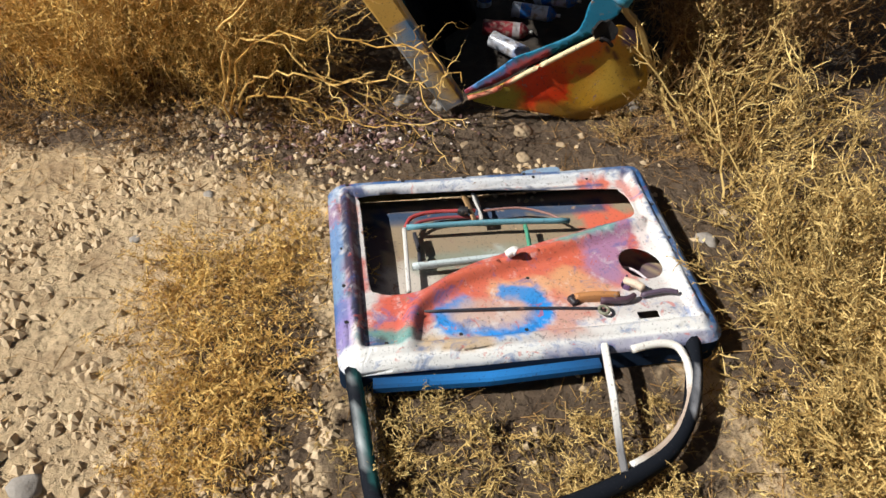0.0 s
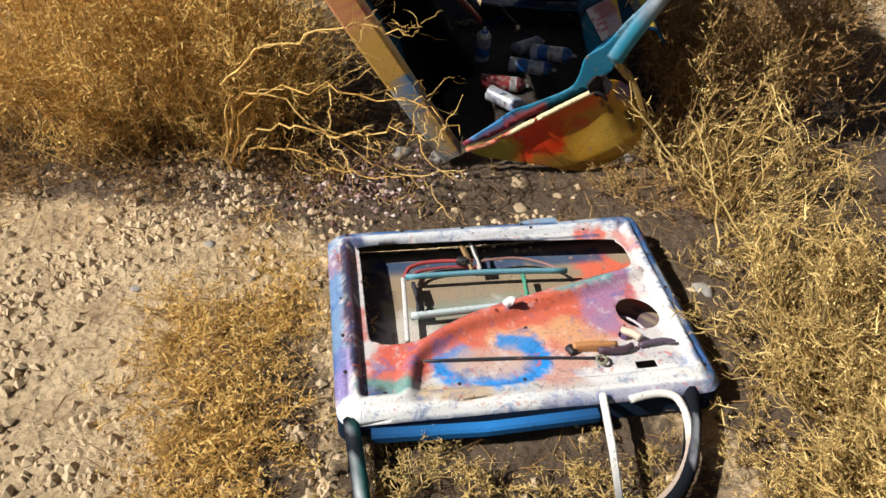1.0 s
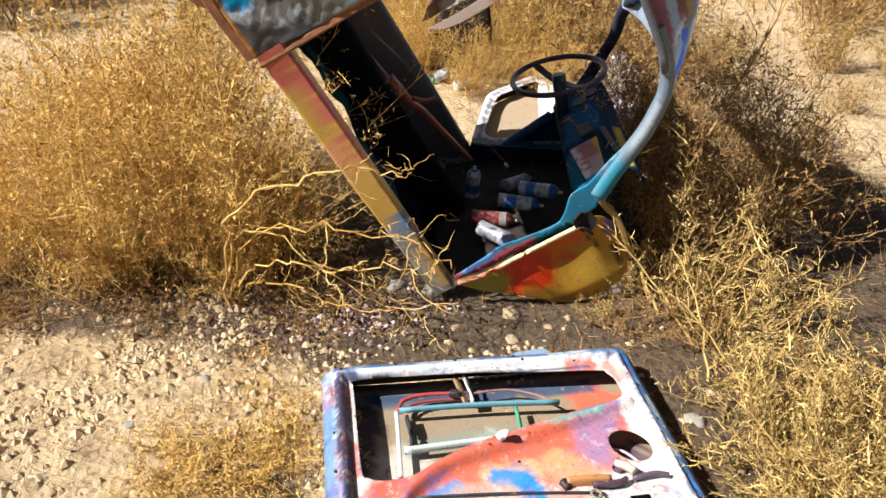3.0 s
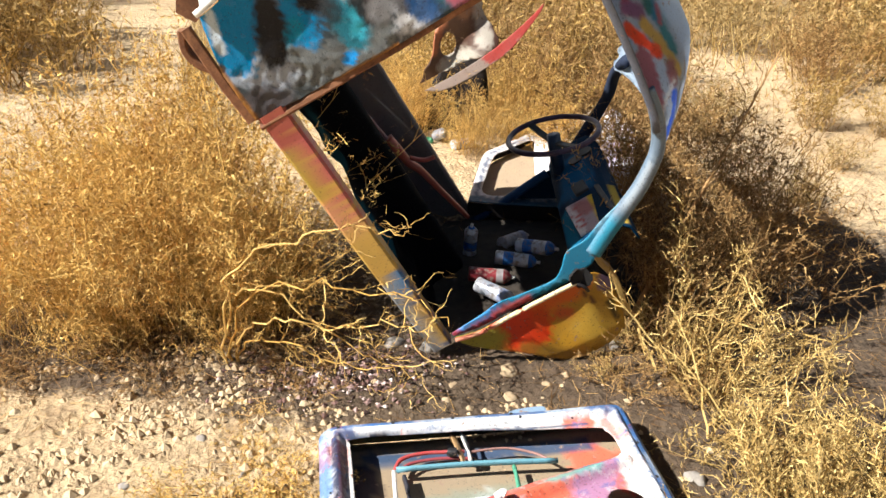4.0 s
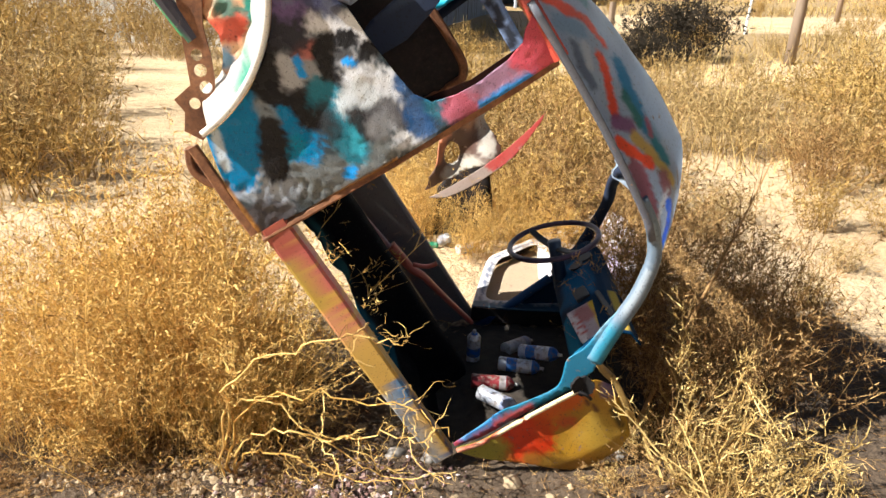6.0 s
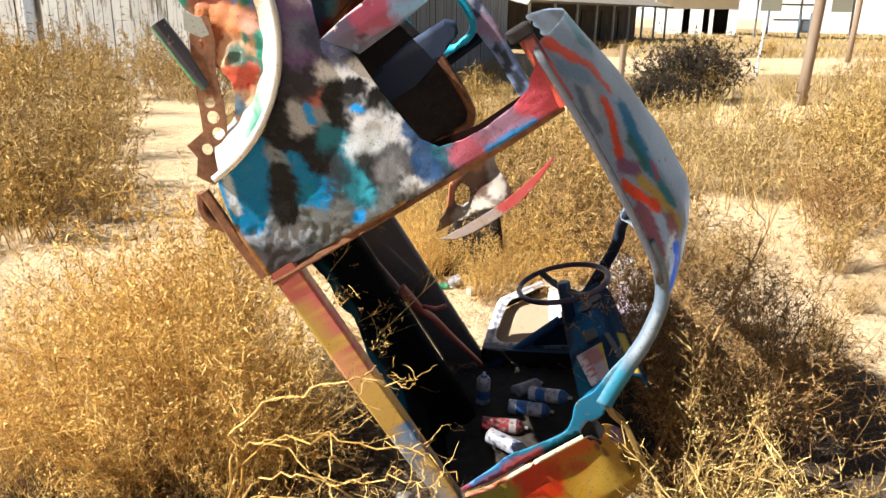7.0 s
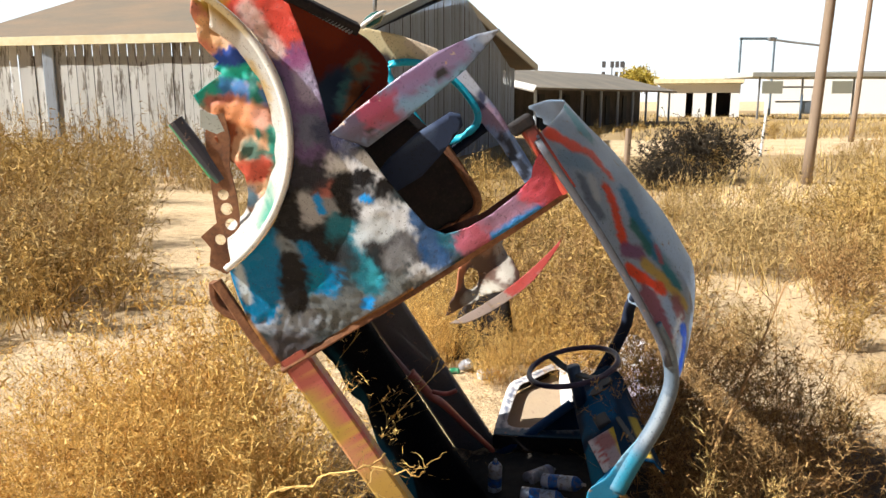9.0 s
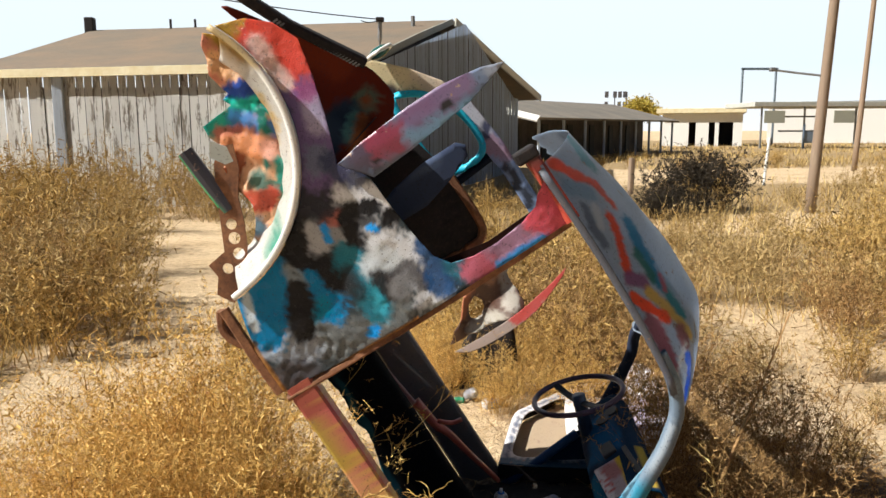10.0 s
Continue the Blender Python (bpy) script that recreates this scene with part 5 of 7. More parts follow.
paint(fsill, (0.13, 0.12, 0.12))


def pan(x, w):
    hump = 0.13 * math.exp(-((w - 0.62) / 0.10) ** 4)
    return 0.045 + hump + 0.006 * math.sin(x * 40) * (abs(w - 0.62) > 0.16) + 0.03 * (w > 0.9) * (w - 0.9)


bm = bmesh.new()
edge_r = random.Random(5)
g = []
for i in range(71):
    x = -0.02 + 1.32 * i / 70
    w0 = 0.34 + 0.012 * edge_r.uniform(-1, 1) - 0.20 * max(0.0, min(1.0, (x - 0.42) / 0.10))
    g.append([bm.verts.new((x, w0 + (WIDE - 0.03 - w0) * j / 44, pan(x, w0 + (WIDE - 0.03 - w0) * j / 44))) for j in range(45)])
for i in range(70):
    for j in range(44):
        bm.faces.new((g[i][j], g[i + 1][j], g[i + 1][j + 1], g[i][j + 1]))
bmesh.ops.solidify(bm, geom=bm.faces[:], thickness=0.004)
# the near-black base colour holds the shade of the cabin floor
fl = part("floor_pan", bm, M_DEEP, car, "floor pan with a central tunnel, near black for the cabin's shade", True)
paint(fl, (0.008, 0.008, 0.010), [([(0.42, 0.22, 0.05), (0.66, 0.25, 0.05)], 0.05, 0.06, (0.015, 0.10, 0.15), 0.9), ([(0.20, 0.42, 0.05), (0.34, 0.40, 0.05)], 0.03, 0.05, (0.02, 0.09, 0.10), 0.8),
    ([(0.26, 0.98, 0.05), (0.44, 0.95, 0.05)], 0.03, 0.02, (0.45, 0.10, 0.06), 0.95), ([(0.42, 1.0, 0.05), (0.7, 1.08, 0.05)], 0.02, 0.02, (0.42, 0.09, 0.05), 0.9), ([(0.0, 0.9, 0.05), (0.24, 0.9, 0.05)], 0.012, 0.012, (0.40, 0.26, 0.26), 0.7)])
lever = part("brake_lever", sweep(spline3([(0.52, 0.90, 0.145), (0.58, 0.90, 0.155), (0.66, 0.91, 0.165), (0.72, 0.91, 0.19), (0.86, 0.93, 0.215), (1.04, 0.96, 0.25)], 5), bar(0.05, 0.03), scale=lambda q: 1.25 - 0.7 * q), M_PAINT, car, "red sprayed lever along the tunnel", True)
hook_ = part("lever_hook", sweep(spline3([(0.64, 0.90, 0.18), (0.68, 0.90, 0.225), (0.69, 0.90, 0.27)], 4), bar(0.022, 0.015)), M_PAINT, car, "red hooked catch", True)
paint(hook_, (0.46, 0.11, 0.08))
paint(lever, (0.50, 0.12, 0.08))
rail2 = part("seat_track", sweep([(0.30, 0.90, 0.11), (0.42, 0.90, 0.125), (0.54, 0.90, 0.14)], bar(0.022, 0.02)), M_PAINT_WORN, car, "pinkish seat track")
paint(rail2, (0.34, 0.17, 0.17))

# cowl side, shut face, toe board
cowl_out = spline([(0.945, 0.122, 1), (0.964, 0.207), (0.964, 0.315), (0.964, 0.42), (0.966, 0.544, 1), (0.979, 0.62), (1.043, 0.662, 1), (1.122, 0.66), (1.2, 0.645), (1.244, 0.627, 1), (1.263, 0.559), (1.272, 0.446), (1.218, 0.375), (1.128, 0.292), (1.054, 0.202), (0.975, 0.127, 1)], 5)
cowl = part("cowl_side", sheet(cowl_out, step=0.013, shape=lambda x, z: -0.012 + 0.9 * max(0.0, x - 1.14 - 0.12 * z) ** 1.4 + 0.9 * max(0.0, z - 0.56) ** 1.3 + 0.004 * math.sin(21 * x + 9 * z) * math.sin(17 * z)), M_PAINT, car, "cowl side sprayed orange over yellow", True)
paint(cowl, (0.47, 0.25, 0.022), [
    ([(0.978, 0.276), (1.074, 0.31)], 0.035, 0.05, (0.74, 0.045, 0.008), 1),
    ([(0.988, 0.334), (1.064, 0.344)], 0.05, 0.05, (0.74, 0.05, 0.008), 1),
    ([(0.978, 0.43), (0.988, 0.526)], 0.022, 0.04, (0.72, 0.12, 0.012), 0.9),
    ([(1.016, 0.401), (1.045, 0.392)], 0.016, 0.03, (0.60, 0.06, 0.01), 0.9),
    ([(1.055, 0.468), (1.064, 0.488)], 0.012, 0.02, (0.58, 0.08, 0.02), 0.85),
    ([(0.997, 0.583)], 0.014, 0.02, (0.6, 0.09, 0.02), 0.8),
    ([(0.968, 0.152), (1.016, 0.219)], 0.03, 0.04, (0.36, 0.33, 0.04), 0.9),
    ([(1.16, 0.564), (1.227, 0.583)], 0.05, 0.06, (0.56, 0.37, 0.06), 0.7),
    ([(1.112, 0.305), (1.266, 0.459)], 0.012, 0.03, (0.30, 0.16, 0.02), 0.8),
    ([(1.026, 0.66), (1.055, 0.655)], 0.025, 0.02, (0.10, 0.08, 0.30), 0.8),
    ([(1.112, 0.622), (1.189, 0.622)], 0.006, 0.008, (0.05, 0.04, 0.02), 0.9),
    ([(1.016, 0.564), (1.074, 0.579)], 0.004, 0.005, (0.10, 0.03, 0.02), 0.9),])
shut = part("shut_face", sheet(spline([(0.804, 0.793, 1), (0.814, 0.804, 1), (0.88, 0.722), (0.949, 0.633, 1), (0.968, 0.544), (0.966, 0.42), (0.966, 0.315), (0.966, 0.207), (0.949, 0.113, 1), (0.938, 0.113, 1), (0.927, 0.232), (0.916, 0.302), (0.928, 0.38), (0.938, 0.491), (0.915, 0.535), (0.869, 0.578), (0.862, 0.643), (0.828, 0.721)], 5), step=0.013, shape=lambda x, z: 0.015 + 0.3 * max(0, 0.95 - x) * 0.2), M_PAINT, car, "teal door-shut face", True)
paint(shut, (0.012, 0.17, 0.30), [
    ([(0.949, 0.132), (0.959, 0.248)], 0.016, 0.015, (0.42, 0.03, 0.04), 0.9),
    ([(0.93, 0.161), (0.92, 0.276)], 0.014, 0.02, (0.03, 0.22, 0.52), 0.9),
    ([(0.949, 0.276), (0.954, 0.392)], 0.01, 0.01, (0.46, 0.05, 0.03), 0.8),
    ([(0.93, 0.468)], 0.006, 0.004, BLACK_P, 1),
    ([(0.853, 0.718), (0.815, 0.785)], 0.02, 0.03, (0.16, 0.30, 0.40), 0.8),
    ([(0.92, 0.66), (0.872, 0.727)], 0.008, 0.01, (0.60, 0.52, 0.34), 0.9),])
seam = part("weld_seam", sweep(spline3([(0.949, -0.018, 0.118), (0.968, -0.018, 0.207), (0.965, -0.018, 0.315), (0.965, -0.018, 0.42), (0.967, -0.018, 0.544), (0.973, -0.018, 0.583)], 6), ring(0.008, 6)), M_PAINT_WORN, car, "pale chipped seam", True)
paint(seam, (0.72, 0.58, 0.34), [([(0.95, 0, 0.12), (0.965, 0, 0.24)], 0.02, 0.02, (0.62, 0.10, 0.05), 0.9)])
# a flat black sheet takes the place of the hole's darkness
hh = part("hinge_pocket", sheet(jagged(spline([(0.915, 0.565), (0.925, 0.60), (0.955, 0.615), (0.985, 0.605), (0.995, 0.575), (0.975, 0.55), (0.94, 0.545)], 4), 0.003, 9), step=0.012, shape=lambda x, z: -0.022 + 0.01 * math.sin(40 * x) * math.sin(37 * z), thick=0.01), plain("pocket_black", (0.004, 0.004, 0.005), (0.010, 0.009, 0.010), 0.9), car, "black sheet standing in for the dark hole of the hinge pocket")
hk = part("hinge_pin", sweep(spline3([(0.965, -0.03, 0.56), (0.985, -0.035, 0.575), (1.01, -0.03, 0.58)], 4), ring(0.006, 6)), M_DARK, car, "dark bent hinge pin", True)
lip = part("screen_ledge", sweep(spline3([(0.872, 0.05, 0.747), (0.949, 0.05, 0.66), (1.043, 0.05, 0.675), (1.131, 0.05, 0.668), (1.208, 0.05, 0.655)], 4), bar(0.05, 0.02)), M_PAINT_WORN, car, "torn yellow ledge")
paint(lip, (0.40, 0.26, 0.08))
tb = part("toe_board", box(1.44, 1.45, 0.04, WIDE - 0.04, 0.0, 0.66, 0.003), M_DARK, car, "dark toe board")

# dashboard
bm = bmesh.new()
prof = [(1.00, 0.565), (0.945, 0.57), (0.918, 0.60), (0.902, 0.66), (0.896, 0.73), (0.90, 0.775), (0.925, 0.80), (0.98, 0.81)]
g = [[bm.verts.new((p[0] + 0.105 * j / 24, 0.06 + 0.98 * j / 24, p[1] + 0.10 * j / 24)) for p in prof] for j in range(25)]
for a, c in zip(g[:-1], g[1:]):
    for k in range(len(prof) - 1):
        bm.faces.new((a[k], a[k + 1], c[k + 1], c[k]))
bmesh.ops.subdivide_edges(bm, edges=bm.edges[:], cuts=2, use_grid_fill=True)
bmesh.ops.solidify(bm, geom=bm.faces[:], thickness=0.006)
dash = part("dashboard", bm, M_DEEP, car, "dark blue sprayed dashboard", True)
paint(dash, (0.003, 0.026, 0.065), [([(1.0, 0.55, 0.70), (1.0, 0.80, 0.74)], 0.07, 0.05, (0.004, 0.09, 0.22), 0.95), ([(0.92, 0.10, 0.79), (0.96, 0.42, 0.83)], 0.012, 0.012, (0.55, 0.38, 0.05), 0.95),
    ([(0.91, 0.08, 0.60), (0.96, 0.40, 0.63)], 0.02, 0.015, (0.01, 0.14, 0.26), 0.9), ([(1.0, 0.90, 0.66), (0.97, 0.60, 0.62)], 0.03, 0.03, (0.003, 0.012, 0.03), 0.9)])
# a proud panel added for the open glove box, its bright content painted on
glove_panel = part("glove_opening", box(-0.005, 0.005, -0.14, 0.14, -0.062, 0.062, 0.004), M_DEEP, dash, "panel standing in for the glove-box opening, coloured white, pink and yellow")
bm = bmesh.new()
bm.from_mesh(glove_panel.data)
bmesh.ops.subdivide_edges(bm, edges=[e for e in bm.edges if e.calc_length() > 0.05], cuts=14, use_grid_fill=True)
bm.to_mesh(glove_panel.data)
bm.free()
paint(glove_panel, (0.46, 0.36, 0.37), [([(-0.005, -0.13, -0.052), (-0.005, 0.10, -0.05)], 0.014, 0.006, (0.72, 0.66, 0.66), 1), ([(-0.005, -0.13, 0.04), (-0.005, 0.13, 0.045)], 0.016, 0.006, (0.66, 0.45, 0.05), 1)]
      + [([(-0.005, y_, -0.058), (-0.005, y_ + 0.012, -0.028)], 0.003, 0.003, (0.50, 0.05, 0.04), 0.9) for y_ in (-0.09, -0.06, -0.035, 0.0, 0.03, 0.07)] + [([(-0.005, 0.02, 0.0), (-0.005, 0.10, -0.01)], 0.02, 0.02, (0.40, 0.14, 0.13), 0.8)])
glove_panel.matrix_local = Matrix.Translation((0.925, 0.27, 0.705)) @ Matrix.Rotation(math.radians(-6.0), 4, 'Z')
part("opening_gap", box(0.905, 0.93, 0.10, 0.40, 0.772, 0.79, 0.003), M_BLACK, dash, "black gap above the glove-box opening")
# black solids on the dash stand in for the dark of its openings
for w, z in ((0.80, 0.775), (0.83, 0.825)):
    bm = bmesh.new()
    bmesh.ops.create_cone(bm, cap_ends=True, segments=18, radius1=0.030, radius2=0.028, depth=0.03, matrix=Matrix.Translation((0.984, w, z)) @ Matrix.Rotation(math.radians(90), 4, 'Y'))
    part("gauge_hole", bm, M_BLACK, dash, "black round instrument hole")
part("square_hole", box(0.930, 0.955, 0.45, 0.54, 0.70, 0.755, 0.006), M_BLACK, dash, "black square opening")
b = part("far_post_tube", sweep([(1.145, WIDE - 0.05, 0.23), (1.13, WIDE - 0.05, 0.44), (1.11, WIDE - 0.05, 0.65)], ring(0.022, 8)), M_PAINT, car, "blue tube along the far post", True)
paint(b, (0.010, 0.07, 0.20))
b = part("far_shut_face", sheet([(1.15, 0.12), (1.34, 0.12), (1.34, 0.80), (1.12, 0.80), (1.115, 0.62)], step=0.03, shape=lambda x, z: WIDE - 0.02), M_DEEP, car, "navy far hinge post")
paint(b, (0.012, 0.035, 0.08))

# steering wheel and column
hub = Vector((0.83, 0.815, 0.744))
axis = Vector((-0.90, -0.02, 0.28)).normalized()
tilt = Matrix.Translation(hub) @ axis.to_track_quat('Z', 'Y').to_matrix().to_4x4()
wheel = empty("steering_wheel")
wheel.parent = car
wheel.matrix_local = tilt
part("wheel_rim", sweep([(0.185 * math.cos(k * math.pi / 24), 0.185 * math.sin(k * math.pi / 24), 0) for k in range(48)], ring(0.0115, 8), True), plain("dark_purple_paint", (0.02, 0.012, 0.03), (0.07, 0.04, 0.09), 0.4), wheel, "thin dark steering rim", True)
for a in (0, 180):
    c, s_ = math.cos(math.radians(a + 20)), math.sin(math.radians(a + 20))
    part("spoke", sweep([(0.03 * c, 0.03 * s_, -0.03), (0.11 * c, 0.11 * s_, -0.02), (0.182 * c, 0.182 * s_, 0.0)], bar(0.03, 0.012)), M_BLACK, wheel)
part("column", sweep([(0, 0, 0.0), (0, 0, -0.10), (0.0, 0.0, -0.30)], ring(0.028, 10)), plain("navy_paint", (0.01, 0.02, 0.05), (0.03, 0.06, 0.11), 0.4), wheel, "navy steering column", True)


# ---------- the loose door in the foreground ----------
def door_matrix(x, y, z, turn, tilt_x=0.0):
    a = math.radians(turn)
    m = Matrix(((math.cos(a), 0, -math.sin(a), x), (math.sin(a), 0, math.cos(a), y), (0, -1, 0, z), (0, 0, 0, 1)))
    return m @ Matrix.Rotation(math.radians(tilt_x), 4, 'X')


def round_rect(x0, x1, z0, z1, r, n=6):
    pts = []
    for cx, cz, a in ((x1 - r, z1 - r, 0), (x0 + r, z1 - r, 90), (x0 + r, z0 + r, 180), (x1 - r, z0 + r, 270)):
        pts += [(cx + r * math.cos(math.radians(a + 90 * k / n)), cz + r * math.sin(math.radians(a + 90 * k / n))) for k in range(n + 1)]
    return pts


def in_rect(x, z, x0, x1, z0, z1, r):
    """Distance inwards from a rounded rectangle."""
    qx, qz = abs(x - (x0 + x1) / 2) - (x1 - x0) / 2 + r, abs(z - (z0 + z1) / 2) - (z1 - z0) / 2 + r
    return -(math.hypot(max(qx, 0), max(qz, 0)) + min(max(qx, qz), 0) - r)


def soft(a, b, v):
    t = min(1.0, max(0.0, (v - a) / (b - a)))
    return t * t * (3 - 2 * t)


BRACE = spline([(0.172, -0.06), (0.18, -0.02), (0.205, 0.05), (0.30, 0.122), (0.46, 0.175), (0.62, 0.222), (0.86, 0.292)], 8, False)


def door_press(x, z):
    d = in_rect(x, z, 0.004, 0.945, -0.125, 0.548, 0.045)
    y = 0.030 * (1 - soft(0.0, 0.028, d))
    y += 0.016 * soft(0.055, 0.068, d) + 0.010 * math.exp(-((d - 0.031) / 0.008) ** 2) - 0.007 * math.exp(-((d - 0.049) / 0.008) ** 2)
    db = 1.0
    for p, q in zip(BRACE[:-1], BRACE[1:]):
        ex, ez = q[0] - p[0], q[1] - p[1]
        s = min(1.0, max(0.0, ((x - p[0]) * ex + (z - p[1]) * ez) / (ex * ex + ez * ez)))
        db = min(db, math.hypot(x - p[0] - s * ex, z - p[1] - s * ez))
    y -= 0.027 * math.exp(-(db / 0.017) ** 2)
    y += 0.0025 * math.sin(13 * x + 5 * z) * math.sin(15 * z - 4 * x)
    return y


loose = empty("loose_door", door_matrix(-0.10, 1.605, 0.105, 4.0))
tagged(loose, "stripped car door lying inside-up, sprayed red, white and blue", "door")
opening = spline([(0.093, 0.40), (0.092, 0.455), (0.115, 0.482), (0.40, 0.476), (0.80, 0.447), (0.845, 0.43), (0.862, 0.385), (0.845, 0.318), (0.70, 0.28), (0.555, 0.245), (0.392, 0.196), (0.30, 0.150), (0.24, 0.112), (0.157, 0.102), (0.112, 0.115), (0.095, 0.15)], 4)
speaker = [(0.812 + 0.054 * math.cos(k * math.pi / 12) - 0.01 * math.sin(k * math.pi / 12), 0.142 + 0.056 * math.sin(k * math.pi / 12)) for k in range(24)]
slot = round_rect(0.747, 0.80, -0.044, -0.021, 0.003, 2)
face = part("inner_panel", sheet(round_rect(0.004, 0.945, -0.125, 0.548, 0.045, 8), [opening, speaker, slot], step=0.0095, shape=door_press, thick=0.003), M_DOOR, loose, "pressed inner panel with a large cut-out", True)
WH = (0.74, 0.74, 0.73)
paint(face, (0.58, 0.55, 0.54), [
    ([(0.006, -0.123), (0.943, -0.123), (0.943, 0.546), (0.006, 0.546), (0.006, -0.123)], 0.018, 0.014, (0.02, 0.10, 0.30), 0.95), ([(0.075, -0.06), (0.052, 0.10), (0.05, 0.49), (0.90, 0.495), (0.905, -0.05)], 0.007, 0.007, (0.03, 0.05, 0.16), 0.9),
    ([(0.18, 0.06), (0.30, 0.13), (0.5, 0.18), (0.8, 0.26)], 0.05, 0.05, (0.58, 0.10, 0.06), 0.95),
    ([(0.40, 0.10), (0.70, 0.14)], 0.06, 0.06, (0.60, 0.13, 0.07), 0.9),
    ([(0.42, 0.085), (0.52, 0.09)], 0.022, 0.025, (0.70, 0.40, 0.22), 0.8), ([(0.60, 0.10), (0.66, 0.06)], 0.03, 0.04, (0.66, 0.36, 0.18), 0.8),
    ([(0.12, 0.0), (0.17, 0.03)], 0.045, 0.04, (0.58, 0.11, 0.07), 0.9), ([(0.52, -0.03), (0.60, -0.03)], 0.035, 0.04, (0.55, 0.25, 0.18), 0.8),
    ([(0.78, 0.27), (0.72, 0.20), (0.71, 0.13)], 0.03, 0.04, (0.34, 0.20, 0.36), 0.85), ([(0.62, 0.24), (0.76, 0.275)], 0.012, 0.015, (0.10, 0.40, 0.36), 0.8),
    ([(0.27, -0.01), (0.30, -0.045), (0.38, -0.055), (0.46, -0.04), (0.515, 0.0), (0.50, 0.05)], 0.022, 0.014, (0.02, 0.26, 0.72), 1),
    ([(0.50, 0.062), (0.44, 0.075)], 0.02, 0.016, (0.03, 0.24, 0.62), 0.95), ([(0.32, 0.058), (0.265, 0.03)], 0.016, 0.016, (0.03, 0.24, 0.62), 0.9),
    ([(0.33, 0.02), (0.44, 0.01)], 0.03, 0.03, (0.52, 0.36, 0.30), 0.8), ([(0.23, -0.07), (0.34, -0.085)], 0.02, 0.03, (0.55, 0.38, 0.20), 0.8),
    ([(0.08, -0.03), (0.16, -0.05)], 0.02, 0.02, (0.06, 0.28, 0.26), 0.85), ([(0.10, -0.05)], 0.014, 0.012, (0.05, 0.05, 0.05), 0.9),
    ([(0.02, 0.53), (0.93, 0.525)], 0.018, 0.012, (0.025, 0.10, 0.29), 1), ([(0.12, 0.495), (0.85, 0.49)], 0.008, 0.008, (0.72, 0.74, 0.76), 0.9), ([(0.10, 0.52), (0.30, 0.52)], 0.012, 0.012, (0.45, 0.52, 0.62), 0.8), ([(0.5, 0.535), (0.9, 0.53)], 0.012, 0.015, (0.48, 0.50, 0.55), 0.7),
    ([(0.012, 0.40), (0.02, 0.46)], 0.02, 0.025, (0.55, 0.22, 0.20), 0.9), ([(0.012, 0.28), (0.02, 0.35)], 0.016, 0.02, (0.22, 0.34, 0.55), 0.9), ([(0.015, 0.12), (0.02, 0.22)], 0.018, 0.02, (0.28, 0.40, 0.52), 0.9), ([(0.06, 0.14), (0.065, 0.22)], 0.018, 0.02, (0.52, 0.12, 0.10), 0.85),
    ([(0.065, 0.36), (0.07, 0.44)], 0.012, 0.012, (0.55, 0.20, 0.15), 0.8), ([(0.02, -0.04), (0.03, 0.08)], 0.014, 0.016, (0.26, 0.20, 0.45), 0.85), ([(0.75, 0.47), (0.80, 0.465)], 0.016, 0.014, (0.60, 0.12, 0.06), 0.9), ([(0.86, 0.46), (0.88, 0.40)], 0.012, 0.012, (0.58, 0.16, 0.12), 0.7),
    ([(0.93, 0.50), (0.94, -0.03)], 0.022, 0.010, (0.025, 0.10, 0.28), 0.97), ([(0.905, 0.42), (0.905, 0.0)], 0.008, 0.008, (0.72, 0.74, 0.76), 0.9), ([(0.10, -0.11), (0.6, -0.112), (0.9, -0.10)], 0.012, 0.012, WH, 0.95), ([(0.5, -0.122), (0.93, -0.115)], 0.008, 0.012, (0.24, 0.24, 0.36), 0.8), ([(0.03, -0.09), (0.12, -0.10)], 0.02, 0.02, WH, 0.9),
    ([(0.064, 0.45), (0.066, 0.20), (0.070, -0.03)], 0.006, 0.005, (0.10, 0.02, 0.04), 0.95), ([(0.09, 0.478), (0.80, 0.462)], 0.004, 0.004, (0.03, 0.05, 0.10), 0.9), ([(0.02, 0.47), (0.025, 0.53)], 0.014, 0.012, (0.50, 0.58, 0.66), 0.9),
    ([(0.85, 0.30), (0.88, 0.05)], 0.018, 0.02, WH, 0.8), ([(0.62, -0.06), (0.86, -0.07)], 0.02, 0.02, WH, 0.8), ([(0.92, -0.09)], 0.02, 0.02, (0.10, 0.16, 0.28), 0.9),
    ([(0.94, 0.50), (0.945, 0.0), (0.94, -0.06)], 0.034, 0.010, (0.03, 0.11, 0.30), 0.92), ([(0.04, 0.545), (0.92, 0.542)], 0.022, 0.012, (0.03, 0.11, 0.30), 0.88), ([(0.012, 0.05), (0.008, 0.50)], 0.014, 0.014, (0.05, 0.14, 0.34), 0.55),
    ([(0.048, 0.47), (0.05, 0.10), (0.07, -0.05)], 0.008, 0.006, (0.010, 0.015, 0.05), 0.95), ([(0.30, 0.53), (0.45, 0.535)], 0.010, 0.014, (0.40, 0.46, 0.55), 0.8), ([(0.70, 0.535), (0.80, 0.53)], 0.008, 0.012, (0.45, 0.50, 0.56), 0.8), ([(0.93, 0.30), (0.935, 0.22)], 0.008, 0.012, (0.45, 0.52, 0.60), 0.7)])
